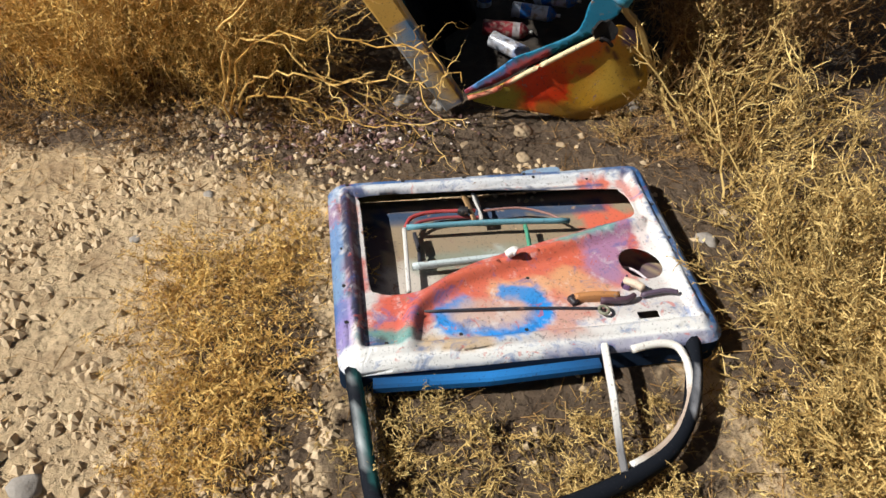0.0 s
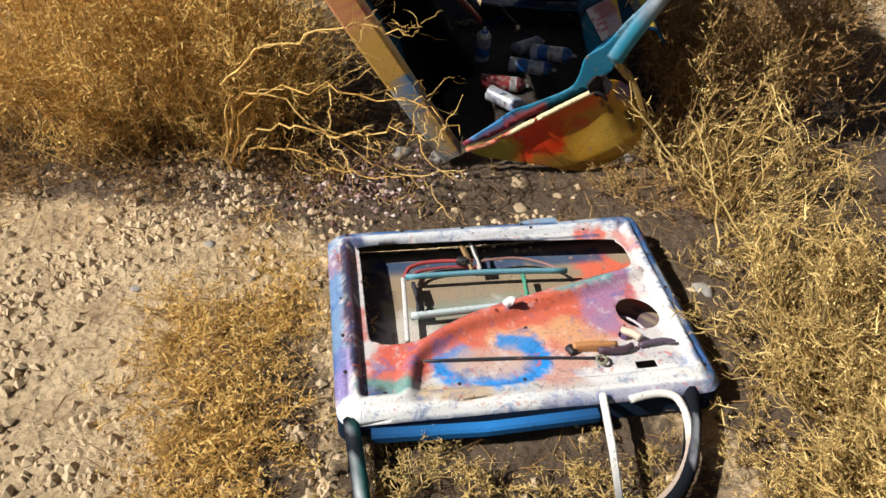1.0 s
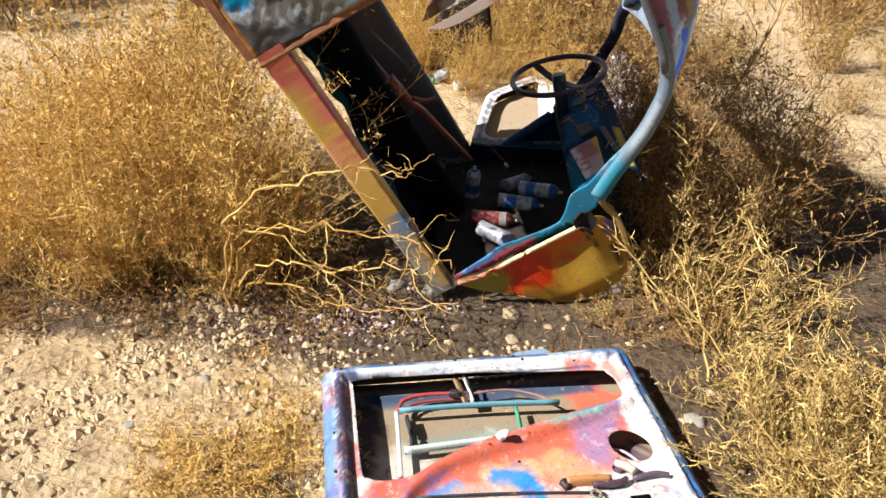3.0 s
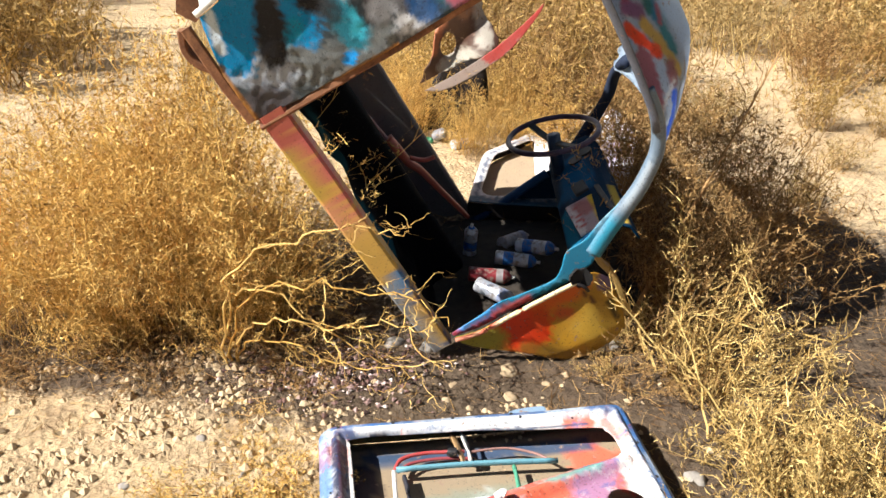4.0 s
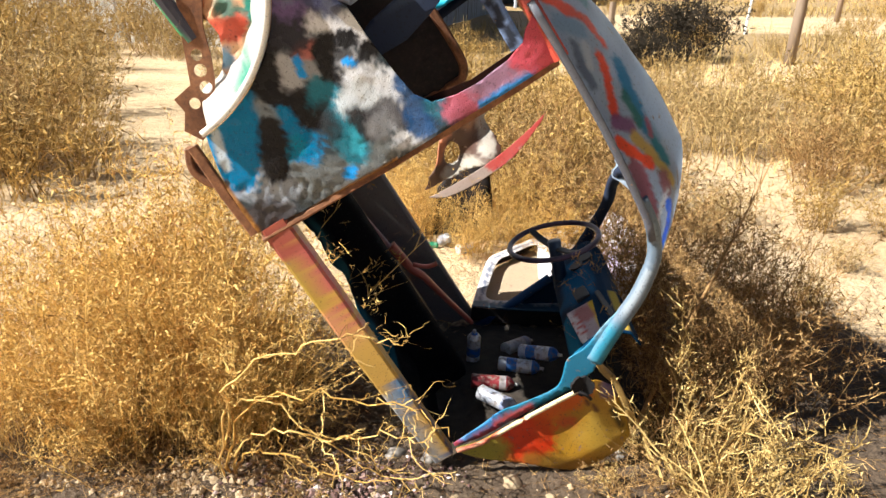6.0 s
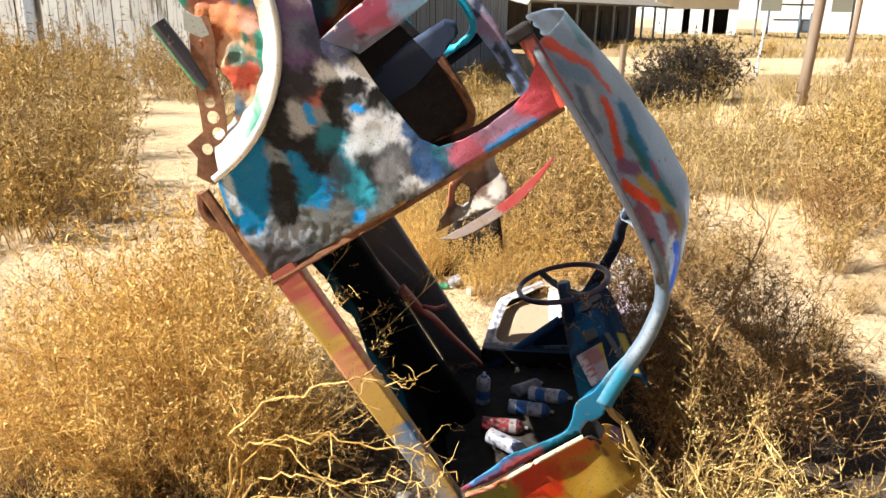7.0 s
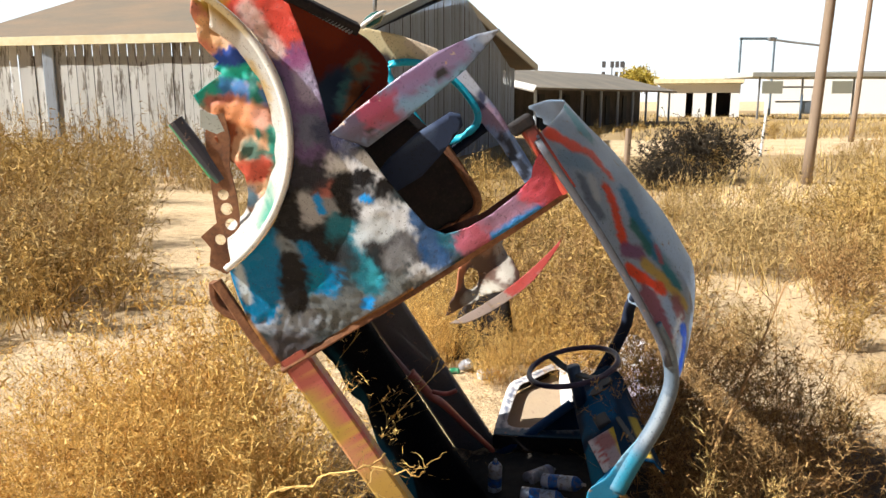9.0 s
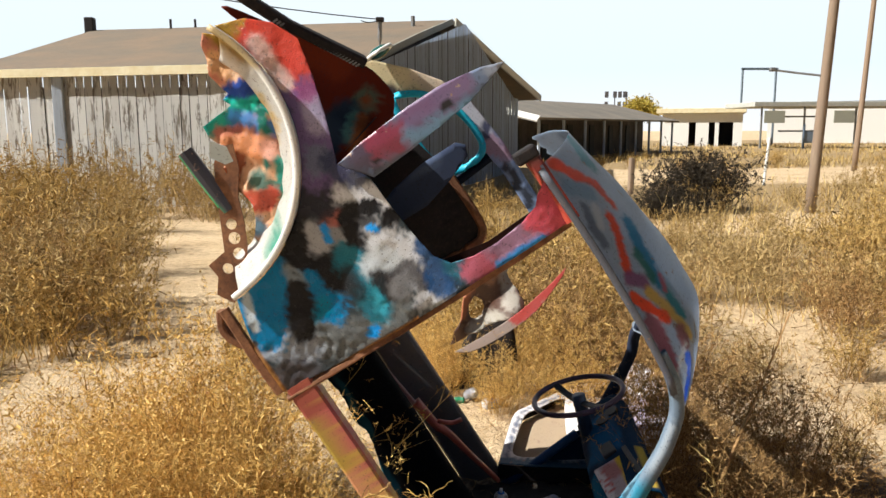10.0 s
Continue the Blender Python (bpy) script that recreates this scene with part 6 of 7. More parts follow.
# outer skin under it and the turned edges
# bolt holes, as black discs in place of dark openings
for x, z in [(0.03, 0.02), (0.03, 0.14), (0.032, 0.27), (0.034, 0.40), (0.06, 0.525), (0.22, 0.527), (0.40, 0.527), (0.58, 0.527), (0.74, 0.527), (0.88, 0.51), (0.918, 0.36), (0.918, 0.22), (0.916, 0.08), (0.90, -0.06), (0.30, -0.04), (0.46, -0.045), (0.12, -0.05), (0.62, 0.05), (0.50, 0.12), (0.20, 0.02)]:
    bm = bmesh.new()
    bmesh.ops.create_cone(bm, cap_ends=True, segments=10, radius1=0.0055, radius2=0.005, depth=0.007, matrix=Matrix.Translation((x, door_press(x, z), z)) @ Matrix.Rotation(math.radians(90), 4, 'X'))
    part("bolt_hole", bm, M_BLACK, loose)
back = part("outer_skin", sheet(round_rect(0.012, 0.937, -0.118, 0.54, 0.04, 8), step=0.02, shape=lambda x, z: 0.088 + 0.012 * math.sin(3.3 * x) * soft(-0.1, 0.2, z)), M_PAINT_WORN, loose, "dusty outer skin seen through the cut-outs, with painted rim shadows", True)
# dark strokes along the left and far edge paint the rim's cast shadow
paint(back, (0.30, 0.23, 0.15), [([(0.80, 0.38), (0.88, 0.33)], 0.07, 0.012, (0.62, 0.13, 0.07), 1), ([(0.11, 0.40), (0.10, 0.10)], 0.04, 0.02, (0.03, 0.015, 0.03), 0.9), ([(0.15, 0.47), (0.8, 0.46)], 0.02, 0.015, (0.02, 0.06, 0.14), 0.9),
    ([(0.16, 0.14), (0.22, 0.22)], 0.05, 0.04, (0.55, 0.50, 0.45), 0.9), ([(0.44, 0.28), (0.47, 0.30)], 0.02, 0.015, (0.60, 0.60, 0.58), 0.8), ([(0.25, 0.27), (0.6, 0.30)], 0.02, 0.03, (0.22, 0.27, 0.22), 0.7), ([(0.8, 0.14)], 0.08, 0.02, (0.06, 0.03, 0.07), 0.9)])
bm = bmesh.new()
loop = round_rect(0.004, 0.945, -0.125, 0.548, 0.045, 8)
lo = [bm.verts.new((p[0], 0.030, p[1])) for p in loop]
hi = [bm.verts.new((p[0], 0.095, p[1])) for p in loop]
for k in range(len(loop)):
    j = (k + 1) % len(loop)
    bm.faces.new((lo[k], lo[j], hi[j], hi[k]))
bmesh.ops.solidify(bm, geom=bm.faces[:], thickness=0.003)
rimd = part("turned_edge", bm, M_DEEP, loose, "blue turned door edge, darkened for its shadow", True)
# the blue is darkened to navy for the shadow on this edge
paint(rimd, (0.03, 0.055, 0.11), [([(0.0, 0.06, 0.1), (0.0, 0.06, 0.5)], 0.06, 0.05, (0.34, 0.30, 0.10), 0.7)])
tab = part("hinge_tab", sheet(spline([(0.585, 0.54, 1), (0.59, 0.562), (0.69, 0.572), (0.70, 0.54, 1)], 4), step=0.03, shape=lambda x, z: 0.03, thick=0.006), M_PAINT_WORN, loose, "blue-grey tab on the door's foot")
paint(tab, (0.22, 0.32, 0.45))
# window frame
wf = [(0.035, 0.035, -0.10), (0.043, 0.032, -0.22), (0.052, 0.030, -0.36), (0.065, 0.03, -0.445), (0.105, 0.03, -0.492), (0.22, 0.03, -0.512), (0.36, 0.03, -0.505), (0.48, 0.03, -0.482), (0.60, 0.03, -0.445), (0.70, 0.03, -0.395), (0.775, 0.03, -0.315), (0.828, 0.032, -0.21), (0.862, 0.034, -0.11)]
fr = part("window_frame", sweep(spline3(wf, 5), bar(0.036, 0.045, 0.3), up=(0, 1, 0)), M_DEEP, loose, "black window frame with white chips and a painted highlight", True)
# pale strokes: white chips at left, a painted highlight on the right curve
paint(fr, (0.010, 0.012, 0.017), [([(0.030, 0.0, -0.1), (0.046, 0.0, -0.36)], 0.006, 0.006, (0.50, 0.54, 0.56), 0.9), ([(0.062, 0.01, -0.12), (0.075, 0.01, -0.4)], 0.012, 0.008, (0.03, 0.13, 0.13), 0.9), ([(0.84, 0.0, -0.2), (0.78, 0.0, -0.32)], 0.008, 0.008, (0.45, 0.46, 0.50), 0.7)])
vf = part("vent_frame", sweep(spline3([(0.70, 0.02, -0.128), (0.77, 0.015, -0.122), (0.812, 0.015, -0.14), (0.815, 0.018, -0.20), (0.79, 0.02, -0.275), (0.74, 0.02, -0.345), (0.675, 0.02, -0.395), (0.60, 0.02, -0.425)], 5), ring(0.010, 8)), M_PAINT_WORN, loose, "white vent-window frame", True)
paint(vf, (0.72, 0.70, 0.66), [([(0.79, 0.0, -0.28), (0.66, 0.0, -0.40)], 0.02, 0.03, (0.40, 0.28, 0.20), 0.8)])
vb = part("vent_bar", sweep([(0.634, 0.012, -0.115), (0.612, 0.014, -0.26), (0.587, 0.018, -0.395), (0.582, 0.02, -0.44)], bar(0.022, 0.016)), M_PAINT_WORN, loose, "chipped white divider bar")
paint(vb, (0.74, 0.72, 0.68), [([(0.587, 0.01, -0.40), (0.58, 0.02, -0.45)], 0.02, 0.02, (0.08, 0.08, 0.09), 0.9)])
ch = part("glass_channel", sweep([(0.08, 0.05, -0.138), (0.35, 0.05, -0.150), (0.62, 0.05, -0.142)], bar(0.03, 0.03)), M_DEEP, loose, "blue glass channel")
paint(ch, (0.015, 0.06, 0.16), [([(0.28, 0.03, -0.15), (0.45, 0.03, -0.15)], 0.03, 0.02, (0.03, 0.20, 0.55), 0.9)])
# window winder inside the cut-out
def rod(name, pts, prof, colour, label=""):
    return paint(part(name, sweep(spline3(pts, 4), prof), M_PAINT_WORN, loose, label, True), colour)


rod("winder_bar", [(0.215, 0.045, 0.375), (0.45, 0.045, 0.372), (0.68, 0.045, 0.355)], bar(0.016, 0.012), (0.12, 0.30, 0.38), "blue-green winder bar")
rod("winder_cable", [(0.212, 0.05, 0.38), (0.235, 0.05, 0.42), (0.30, 0.05, 0.437), (0.42, 0.05, 0.43)], ring(0.006, 6), (0.40, 0.05, 0.05), "red winder cable")
rod("winder_cable", [(0.22, 0.055, 0.375), (0.26, 0.055, 0.405), (0.34, 0.055, 0.415), (0.44, 0.055, 0.405)], ring(0.005, 6), (0.28, 0.04, 0.05))
rod("winder_cable", [(0.43, 0.05, 0.425), (0.54, 0.05, 0.43), (0.62, 0.05, 0.40), (0.66, 0.05, 0.365)], ring(0.004, 6), (0.30, 0.16, 0.14))
rod("winder_bracket", [(0.395, 0.04, 0.49), (0.405, 0.045, 0.43), (0.41, 0.05, 0.385)], bar(0.008, 0.02), (0.30, 0.18, 0.08), "brown upright bracket")
rod("winder_bracket", [(0.425, 0.04, 0.49), (0.43, 0.045, 0.43), (0.43, 0.05, 0.385)], bar(0.008, 0.02), (0.45, 0.44, 0.42))
rod("winder_arm", [(0.208, 0.05, 0.375), (0.203, 0.05, 0.28), (0.195, 0.05, 0.14)], bar(0.012, 0.012), (0.62, 0.60, 0.58), "pale winder arm")
rod("lower_channel", [(0.215, 0.055, 0.232), (0.34, 0.055, 0.238), (0.47, 0.055, 0.243)], bar(0.022, 0.014), (0.52, 0.60, 0.62), "pale lower channel")
rod("link", [(0.55, 0.05, 0.355), (0.548, 0.05, 0.31), (0.545, 0.055, 0.27)], bar(0.012, 0.01), (0.05, 0.26, 0.16), "green link")
rod("link", [(0.235, 0.06, 0.36), (0.24, 0.06, 0.30), (0.235, 0.06, 0.24)], bar(0.02, 0.01), (0.02, 0.02, 0.03))
rod("pivot", [(0.37, 0.035, 0.42), (0.38, 0.035, 0.415), (0.395, 0.035, 0.415)], bar(0.022, 0.022), (0.01, 0.01, 0.012), "black pivot block")
rod("pull_wire", [(0.755, 0.06, 0.18), (0.80, 0.05, 0.155), (0.83, 0.05, 0.11), (0.825, 0.045, 0.075)], ring(0.004, 6), (0.60, 0.52, 0.56), "pale pull wire")
# lock parts on the panel face
rod("lock_rod", [(0.22, 0.008, 0.035), (0.45, 0.006, 0.018), (0.66, 0.006, -0.006)], ring(0.0035, 6), (0.02, 0.02, 0.03), "dark lock rod")
rod("lock_plate", [(0.60, 0.008, 0.03), (0.65, 0.004, 0.028), (0.71, 0.006, 0.022)], bar(0.04, 0.016), (0.45, 0.20, 0.07), "rusty orange lock plate")
rod("lock_plate", [(0.59, 0.006, 0.038), (0.60, 0.006, 0.015)], bar(0.02, 0.02), (0.02, 0.015, 0.02))
rod("lock_lever", [(0.66, -0.004, 0.01), (0.72, -0.004, 0.006), (0.75, 0.0, 0.02)], bar(0.018, 0.012), (0.08, 0.04, 0.06), "dark lock lever")
rod("lock_ring", [(0.66 + 0.013 * math.cos(k * 1.2), -0.002, -0.018 + 0.013 * math.sin(k * 1.2)) for k in range(6)], ring(0.004, 6), (0.20, 0.20, 0.14), "small wire ring")
rod("handle_spindle", [(0.745, 0.004, 0.075), (0.765, -0.008, 0.05), (0.775, -0.012, 0.03)], bar(0.022, 0.018), (0.58, 0.46, 0.36), "pale handle spindle")
rod("handle_spindle", [(0.77, 0.0, 0.02), (0.83, -0.004, 0.026), (0.865, 0.0, 0.02)], bar(0.012, 0.01), (0.10, 0.07, 0.11))
rod("handle_recess", [(0.755, 0.012, 0.09), (0.735, 0.013, 0.065), (0.75, 0.013, 0.05)], bar(0.03, 0.004), (0.10, 0.05, 0.12), "purple handle recess")
rod("peg", [(0.455, -0.018, 0.178), (0.47, -0.03, 0.180), (0.478, -0.03, 0.176)], bar(0.022, 0.02), (0.72, 0.70, 0.68), "white peg on the brace")
# screw holes round the edge, as black discs in place of dark openings
for k, (x, z) in enumerate([(0.13, 0.507), (0.36, 0.507), (0.60, 0.497), (0.76, 0.488), (0.052, 0.40), (0.05, 0.25), (0.905, 0.30), (0.90, 0.16), (0.90, 0.02), (0.15, 0.055), (0.17, 0.03), (0.33, -0.035), (0.41, -0.06), (0.50, -0.05), (0.60, -0.055), (0.72, -0.055), (0.84, -0.06), (0.24, -0.06)]):
    bm = bmesh.new()
    bmesh.ops.create_cone(bm, cap_ends=True, segments=10, radius1=0.0055, radius2=0.0045, depth=0.004, matrix=Matrix.Translation((x, door_press(x, z) - 0.0005, z)) @ Matrix.Rotation(math.radians(90), 4, 'X'))
    part("screw_hole", bm, M_BLACK, loose)


# ---------- litter of cans ----------
def spray_can(label, body, m, dented=0.0, length=0.19, r=0.031):
    can = empty("spray_can", m)
    n = 18
    prof = [(0.0, 0.0), (r * 0.85, 0.0), (r, 0.004), (r, 0.01), (r * 0.97, 0.014), (r * 0.97, length * 0.72), (r, length * 0.74), (r * 0.98, length * 0.77), (r * 0.72, length * 0.85), (r * 0.42, length * 0.89), (r * 0.40, length * 0.91), (0.0, length * 0.91)]
    bm = bmesh.new()
    rows = [[bm.verts.new((p[0] * math.cos(2 * math.pi * k / n) * (1 - dented * math.sin(p[1] * 30)), p[0] * math.sin(2 * math.pi * k / n), p[1])) for k in range(n)] for p in prof[1:-1]]
    for a, b in zip(rows[:-1], rows[1:]):
        for k in range(n):
            bm.faces.new((a[k], a[(k + 1) % n], b[(k + 1) % n], b[k]))
    bm.faces.new(rows[0][::-1])
    bm.faces.new(rows[-1])
    part("can_body", bm, body, can, "", True)
    part("nozzle", sweep([(0, 0, length * 0.91), (0, 0, length * 0.96), (0, 0, length)], ring(0.007, 8)), M_WHITE, can, "white nozzle", True)
    tagged(can, label, "spray can", "discarded spray cans")
    return can


def can_wrap(name, a, b, c):
    n = Nodes(name)
    sep = n.t.nodes.new("ShaderNodeSeparateXYZ")
    n.put(sep.inputs[0], n.coord)
    band = n.ramp(sep.outputs["Z"], [(0.0, a), (0.035, b), (0.075, a), (0.11, c), (0.14, b)])
    n.t.nodes[-1].color_ramp.interpolation = 'CONSTANT'
    col = n.mix(n.ramp(n.noise(45.0, 6.0, 0.7), [(0.5, 0.0), (0.62, 0.8)]), band, (0.24, 0.20, 0.17))
    return n.done(col, 0.38, 0.2)


C_BLUE = can_wrap("blue_white_can", (0.62, 0.68, 0.78), (0.03, 0.18, 0.60), (0.70, 0.74, 0.80))
C_WHITE = can_wrap("white_can", (0.46, 0.48, 0.54), (0.36, 0.39, 0.47), (0.30, 0.36, 0.55))
# red lowered so that the can looks shaded in the footwell
C_RED = can_wrap("red_can", (0.20, 0.018, 0.025), (0.14, 0.012, 0.018), (0.26, 0.24, 0.25))


def lying(x, y, z, turn, lift=90.0):
    return Matrix.Translation((x, y, z)) @ Matrix.Rotation(math.radians(turn), 4, 'Z') @ Matrix.Rotation(math.radians(lift), 4, 'X')


spray_can("white and blue spray can lying in the footwell", C_WHITE, lying(0.44, 2.95, 0.10, 46.5, 93))
spray_can("faded red spray can lying in the footwell, darkened for its shade", C_RED, lying(0.42, 3.06, 0.085, 78), 0.05)
spray_can("dented blue and white spray can in the wreck", C_BLUE, lying(0.55, 3.19, 0.09, 73), 0.06)
spray_can("scuffed blue-white spray can in the wreck", C_BLUE, lying(0.65, 3.24, 0.12, 55, 80), 0.03)
spray_can("dull white spray can tilted on the rubbish", C_WHITE, lying(0.60, 3.33, 0.08, 131, 96))
spray_can("small blue can standing by the tunnel", C_BLUE, lying(0.455, 3.30, 0.045, 0, 8), 0.0, 0.16, 0.030)
spray_can("blue and white can lying on open soil", C_BLUE, lying(0.525, 4.715, 0.036, 113), 0.0, 0.155, 0.035)
spray_can("crushed pale can on open soil", C_WHITE, lying(0.44, 4.90, 0.03, 30, 60), 0.12, 0.10, 0.034)
spray_can("small green can lying on open soil", can_wrap("green_can", (0.03, 0.25, 0.12), (0.05, 0.30, 0.16), (0.5, 0.55, 0.5)), lying(0.355, 4.85, 0.022, 80), 0.1, 0.07, 0.02)

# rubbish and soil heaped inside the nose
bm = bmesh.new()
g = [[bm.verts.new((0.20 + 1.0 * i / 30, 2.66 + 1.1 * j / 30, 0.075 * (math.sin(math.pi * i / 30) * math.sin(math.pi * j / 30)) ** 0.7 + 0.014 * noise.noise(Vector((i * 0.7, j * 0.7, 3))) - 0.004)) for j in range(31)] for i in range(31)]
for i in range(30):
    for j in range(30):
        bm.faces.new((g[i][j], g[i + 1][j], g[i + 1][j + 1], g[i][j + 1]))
# soil colour lowered to near black to carry the shade inside the nose
heap = part("soil_mound", bm, plain("shade_dark_soil", (0.014, 0.011, 0.009), (0.045, 0.034, 0.024), 0.95, 22.0, 0.0, 0.8), None, "", True)
tagged(heap, "soil heaped inside the wreck, coloured near black for the shade there", "soil")


# ---------- second door and torn panel behind the car ----------
fd = empty("second_door", door_matrix(0.50, 3.74, 0.10, 0.0))
fd.matrix_world = fd.matrix_world @ Matrix.Rotation(math.radians(2.0), 4, 'X')
tagged(fd, "white-edged stripped car door lying on the soil", "door")
edge2 = spline([(0.0, 0.0, 1), (0.085, 0.34), (0.16, 0.60), (0.25, 0.70), (0.50, 0.92), (0.78, 1.16), (1.0, 1.44, 1), (1.14, 1.30), (1.10, 0.80), (0.80, 0.10), (0.66, -0.10, 1), (0.30, -0.06)], 4)
hole = spline([(0.085, 0.10), (0.14, 0.34), (0.215, 0.58), (0.30, 0.665), (0.47, 0.80), (0.44, 0.60), (0.40, 0.36), (0.36, 0.10), (0.20, 0.06)], 4)
notch = spline([(0.60, 0.86, 1), (0.86, 1.10, 1), (0.70, 0.82, 1)], 4)
fp = part("inner_panel", sheet(edge2, [hole, notch], step=0.025, shape=lambda x, z: 0.012 * math.sin(5 * x) * math.sin(4 * z)), M_PAINT_WORN, fd, "white sprayed inner panel", True)
paint(fp, (0.76, 0.74, 0.76), [([(0.045, 0.06), (0.12, 0.36), (0.19, 0.60), (0.27, 0.69), (0.5, 0.86)], 0.006, 0.006, (0.05, 0.08, 0.16), 0.9), ([(0.0, 0.0), (0.3, -0.05), (0.66, -0.09)], 0.05, 0.03, (0.02, 0.10, 0.18), 0.95), ([(0.70, 0.30), (0.95, 0.70)], 0.06, 0.06, (0.52, 0.44, 0.60), 0.7)])
bk = part("outer_skin", sheet(spline([(0.06, 0.04), (0.17, 0.50), (0.30, 0.70), (0.95, 1.30), (1.05, 0.80), (0.70, 0.0)], 5), step=0.08, shape=lambda x, z: 0.06), M_PAINT_WORN, fd, "dusty brown outer skin", True)
paint(bk, (0.42, 0.32, 0.22))
part("edge", sweep([(p[0], 0.038, p[1]) for p in edge2], bar(0.006, 0.07), True, up=(0, 1, 0)), M_DARK, fd, "dark turned edge")
ft = part("frame_bar", sweep([(0.72, -0.01, 1.12), (0.90, -0.05, 1.36), (1.10, -0.09, 1.62)], bar(0.03, 0.02)), M_PAINT, fd, "yellow frame bar")
paint(ft, (0.68, 0.50, 0.10))

torn = empty("torn_fender", Matrix.Translation((0.03, 4.72, -0.01)))
tagged(torn, "torn fender of another wreck, red and white, among weeds", "fender")
strip = part("fender_edge", sheet(spline([(0.31, 0.405, 1), (0.50, 0.50), (0.70, 0.62), (0.88, 0.76), (1.0, 0.87, 1), (0.96, 0.80), (0.80, 0.62), (0.60, 0.49), (0.42, 0.41)], 8), step=0.006, shape=lambda x, z: -0.10 + 0.4 * (z - 0.4), thick=0.008), M_PAINT_WORN, torn, "curved red and white edge strip", True)
paint(strip, (0.34, 0.26, 0.22), [([(0.70, 0.60), (0.99, 0.86)], 0.04, 0.03, (0.45, 0.05, 0.04), 0.95)])
cr = part("crumpled_skin", sheet(jagged(spline([(0.30, 0.42, 1), (0.36, 0.62), (0.42, 0.80), (0.54, 0.90), (0.62, 0.96, 1), (0.66, 0.80), (0.74, 0.66), (0.66, 0.58), (0.48, 0.50)], 5), 0.012, 4), [jagged(spline([(0.40, 0.60), (0.44, 0.70), (0.50, 0.66), (0.47, 0.57)], 4), 0.006, 6)], step=0.02, shape=lambda x, z: 0.05 * math.sin(16 * x) * math.sin(13 * z) + 0.2 * (z - 0.4), thick=0.006), M_PAINT_WORN, torn, "crumpled white and black skin", True)
paint(cr, (0.10, 0.05, 0.035), [([(0.62, 0.92), (0.66, 0.66)], 0.035, 0.02, (0.42, 0.38, 0.33), 0.95), ([(0.44, 0.52), (0.58, 0.58)], 0.03, 0.03, (0.45, 0.42, 0.36), 0.9), ([(0.36, 0.60), (0.40, 0.74)], 0.02, 0.02, (0.50, 0.16, 0.06), 0.8), ([(0.54, 0.82)], 0.03, 0.03, (0.40, 0.20, 0.10), 0.8)])
# the near-black colour gives the bowl the shadow of the hollow
part("fender_bowl", sheet(spline([(0.30, -0.03, 1), (0.34, 0.15), (0.40, 0.36), (0.54, 0.50), (0.66, 0.54), (0.72, 0.34), (0.74, -0.03, 1)], 5), step=0.05, shape=lambda x, z: 0.20 + 0.2 * (0.5 - z) + 0.1 * math.sin(5 * x)), M_DARK, torn, "rusty fender bowl, near black for the shadow under the fender", True)
planted_extra = [(0.32, 5.05, 10, 0.55), (0.62, 4.62, 120, 0.42), (0.88, 4.95, 200, 0.65), (0.15, 5.4, 60, 0.6), (1.1, 4.6, 300, 0.55)]
for x, y, a, k in planted_extra:
    copy_thing(golden, at(x, y, a, k))


# ---------- barn ----------
def board_material(name, a, b, c):
    n = Nodes(name)
    grain = n.noise(1.0, 8.0, 0.7, 0.0, n.scaled(26.0, 26.0, 1.6))
    col = n.mix(n.ramp(grain, [(0.35, 0.0), (0.65, 1.0)]), a, b)
    col = n.mix(n.ramp(n.noise(1.0, 8.0, 0.75, 0.0, n.scaled(7.0, 7.0, 1.2)), [(0.42, 0.0), (0.47, 1.0)]), col, c)
    col = n.mix(n.ramp(n.object_random(), [(0.0, 0.0), (1.0, 0.22)]), col, (0.14, 0.12, 0.10))
    n.bump(grain, 0.5, 0.02)
    return n.done(col, 0.85)


M_BOARD_W = board_material("flaking_white_boards", (0.16, 0.13, 0.10), (0.50, 0.46, 0.40), (0.92, 0.91, 0.88))
M_BOARD_G = board_material("weathered_grey_boards", (0.22, 0.26, 0.32), (0.62, 0.70, 0.82), (0.50, 0.58, 0.70))
M_FASCIA = plain("faded_yellow_fascia", (0.60, 0.50, 0.28), (0.74, 0.68, 0.48), 0.7, 3.0)


def shingles(name, a, b):
    n = Nodes(name)
    col = n.mix(n.ramp(n.noise(0.5, 5.0, 0.6), [(0.35, 0.0), (0.65, 1.0)]), a, b)
    col = n.mix(n.ramp(n.noise(1.0, 4.0, 0.6, 0.0, n.scaled(3.0, 8.0, 8.0)), [(0.45, 0.0), (0.7, 0.5)]), col, (0.13, 0.11, 0.09))
    n.bump(n.noise(14.0, 6.0), 0.6, 0.03)
    return n.done(col, 0.9)


M_ROOF = shingles("worn_shingles", (0.15, 0.125, 0.095), (0.22, 0.155, 0.10))


def slab(name, corners, thick, material, parent, label=""):
    """A flat slab below four or more top corners."""
    bm = bmesh.new()
    f = bm.faces.new([bm.verts.new(c) for c in corners])
    bmesh.ops.recalc_face_normals(bm, faces=[f])
    if f.normal.z < 0:
        f.normal_flip()
    bmesh.ops.solidify(bm, geom=[f], thickness=thick)
    return part(name, bm, material, parent, label)


barn = empty("barn", Matrix.Translation((0, 0, 0)))
tagged(barn, "old wooden barn with flaking white boards and shingle roof", "barn")
A, B = Vector((-0.68, 16.34, 0)), Vector((-10.25, 19.24, 0))
C = Vector((4.7, 32.6, 0))
RIDGE_A, RIDGE_B = Vector((1.62, 24.7, 5.02)), Vector((-10.6, 27.6, 5.12))
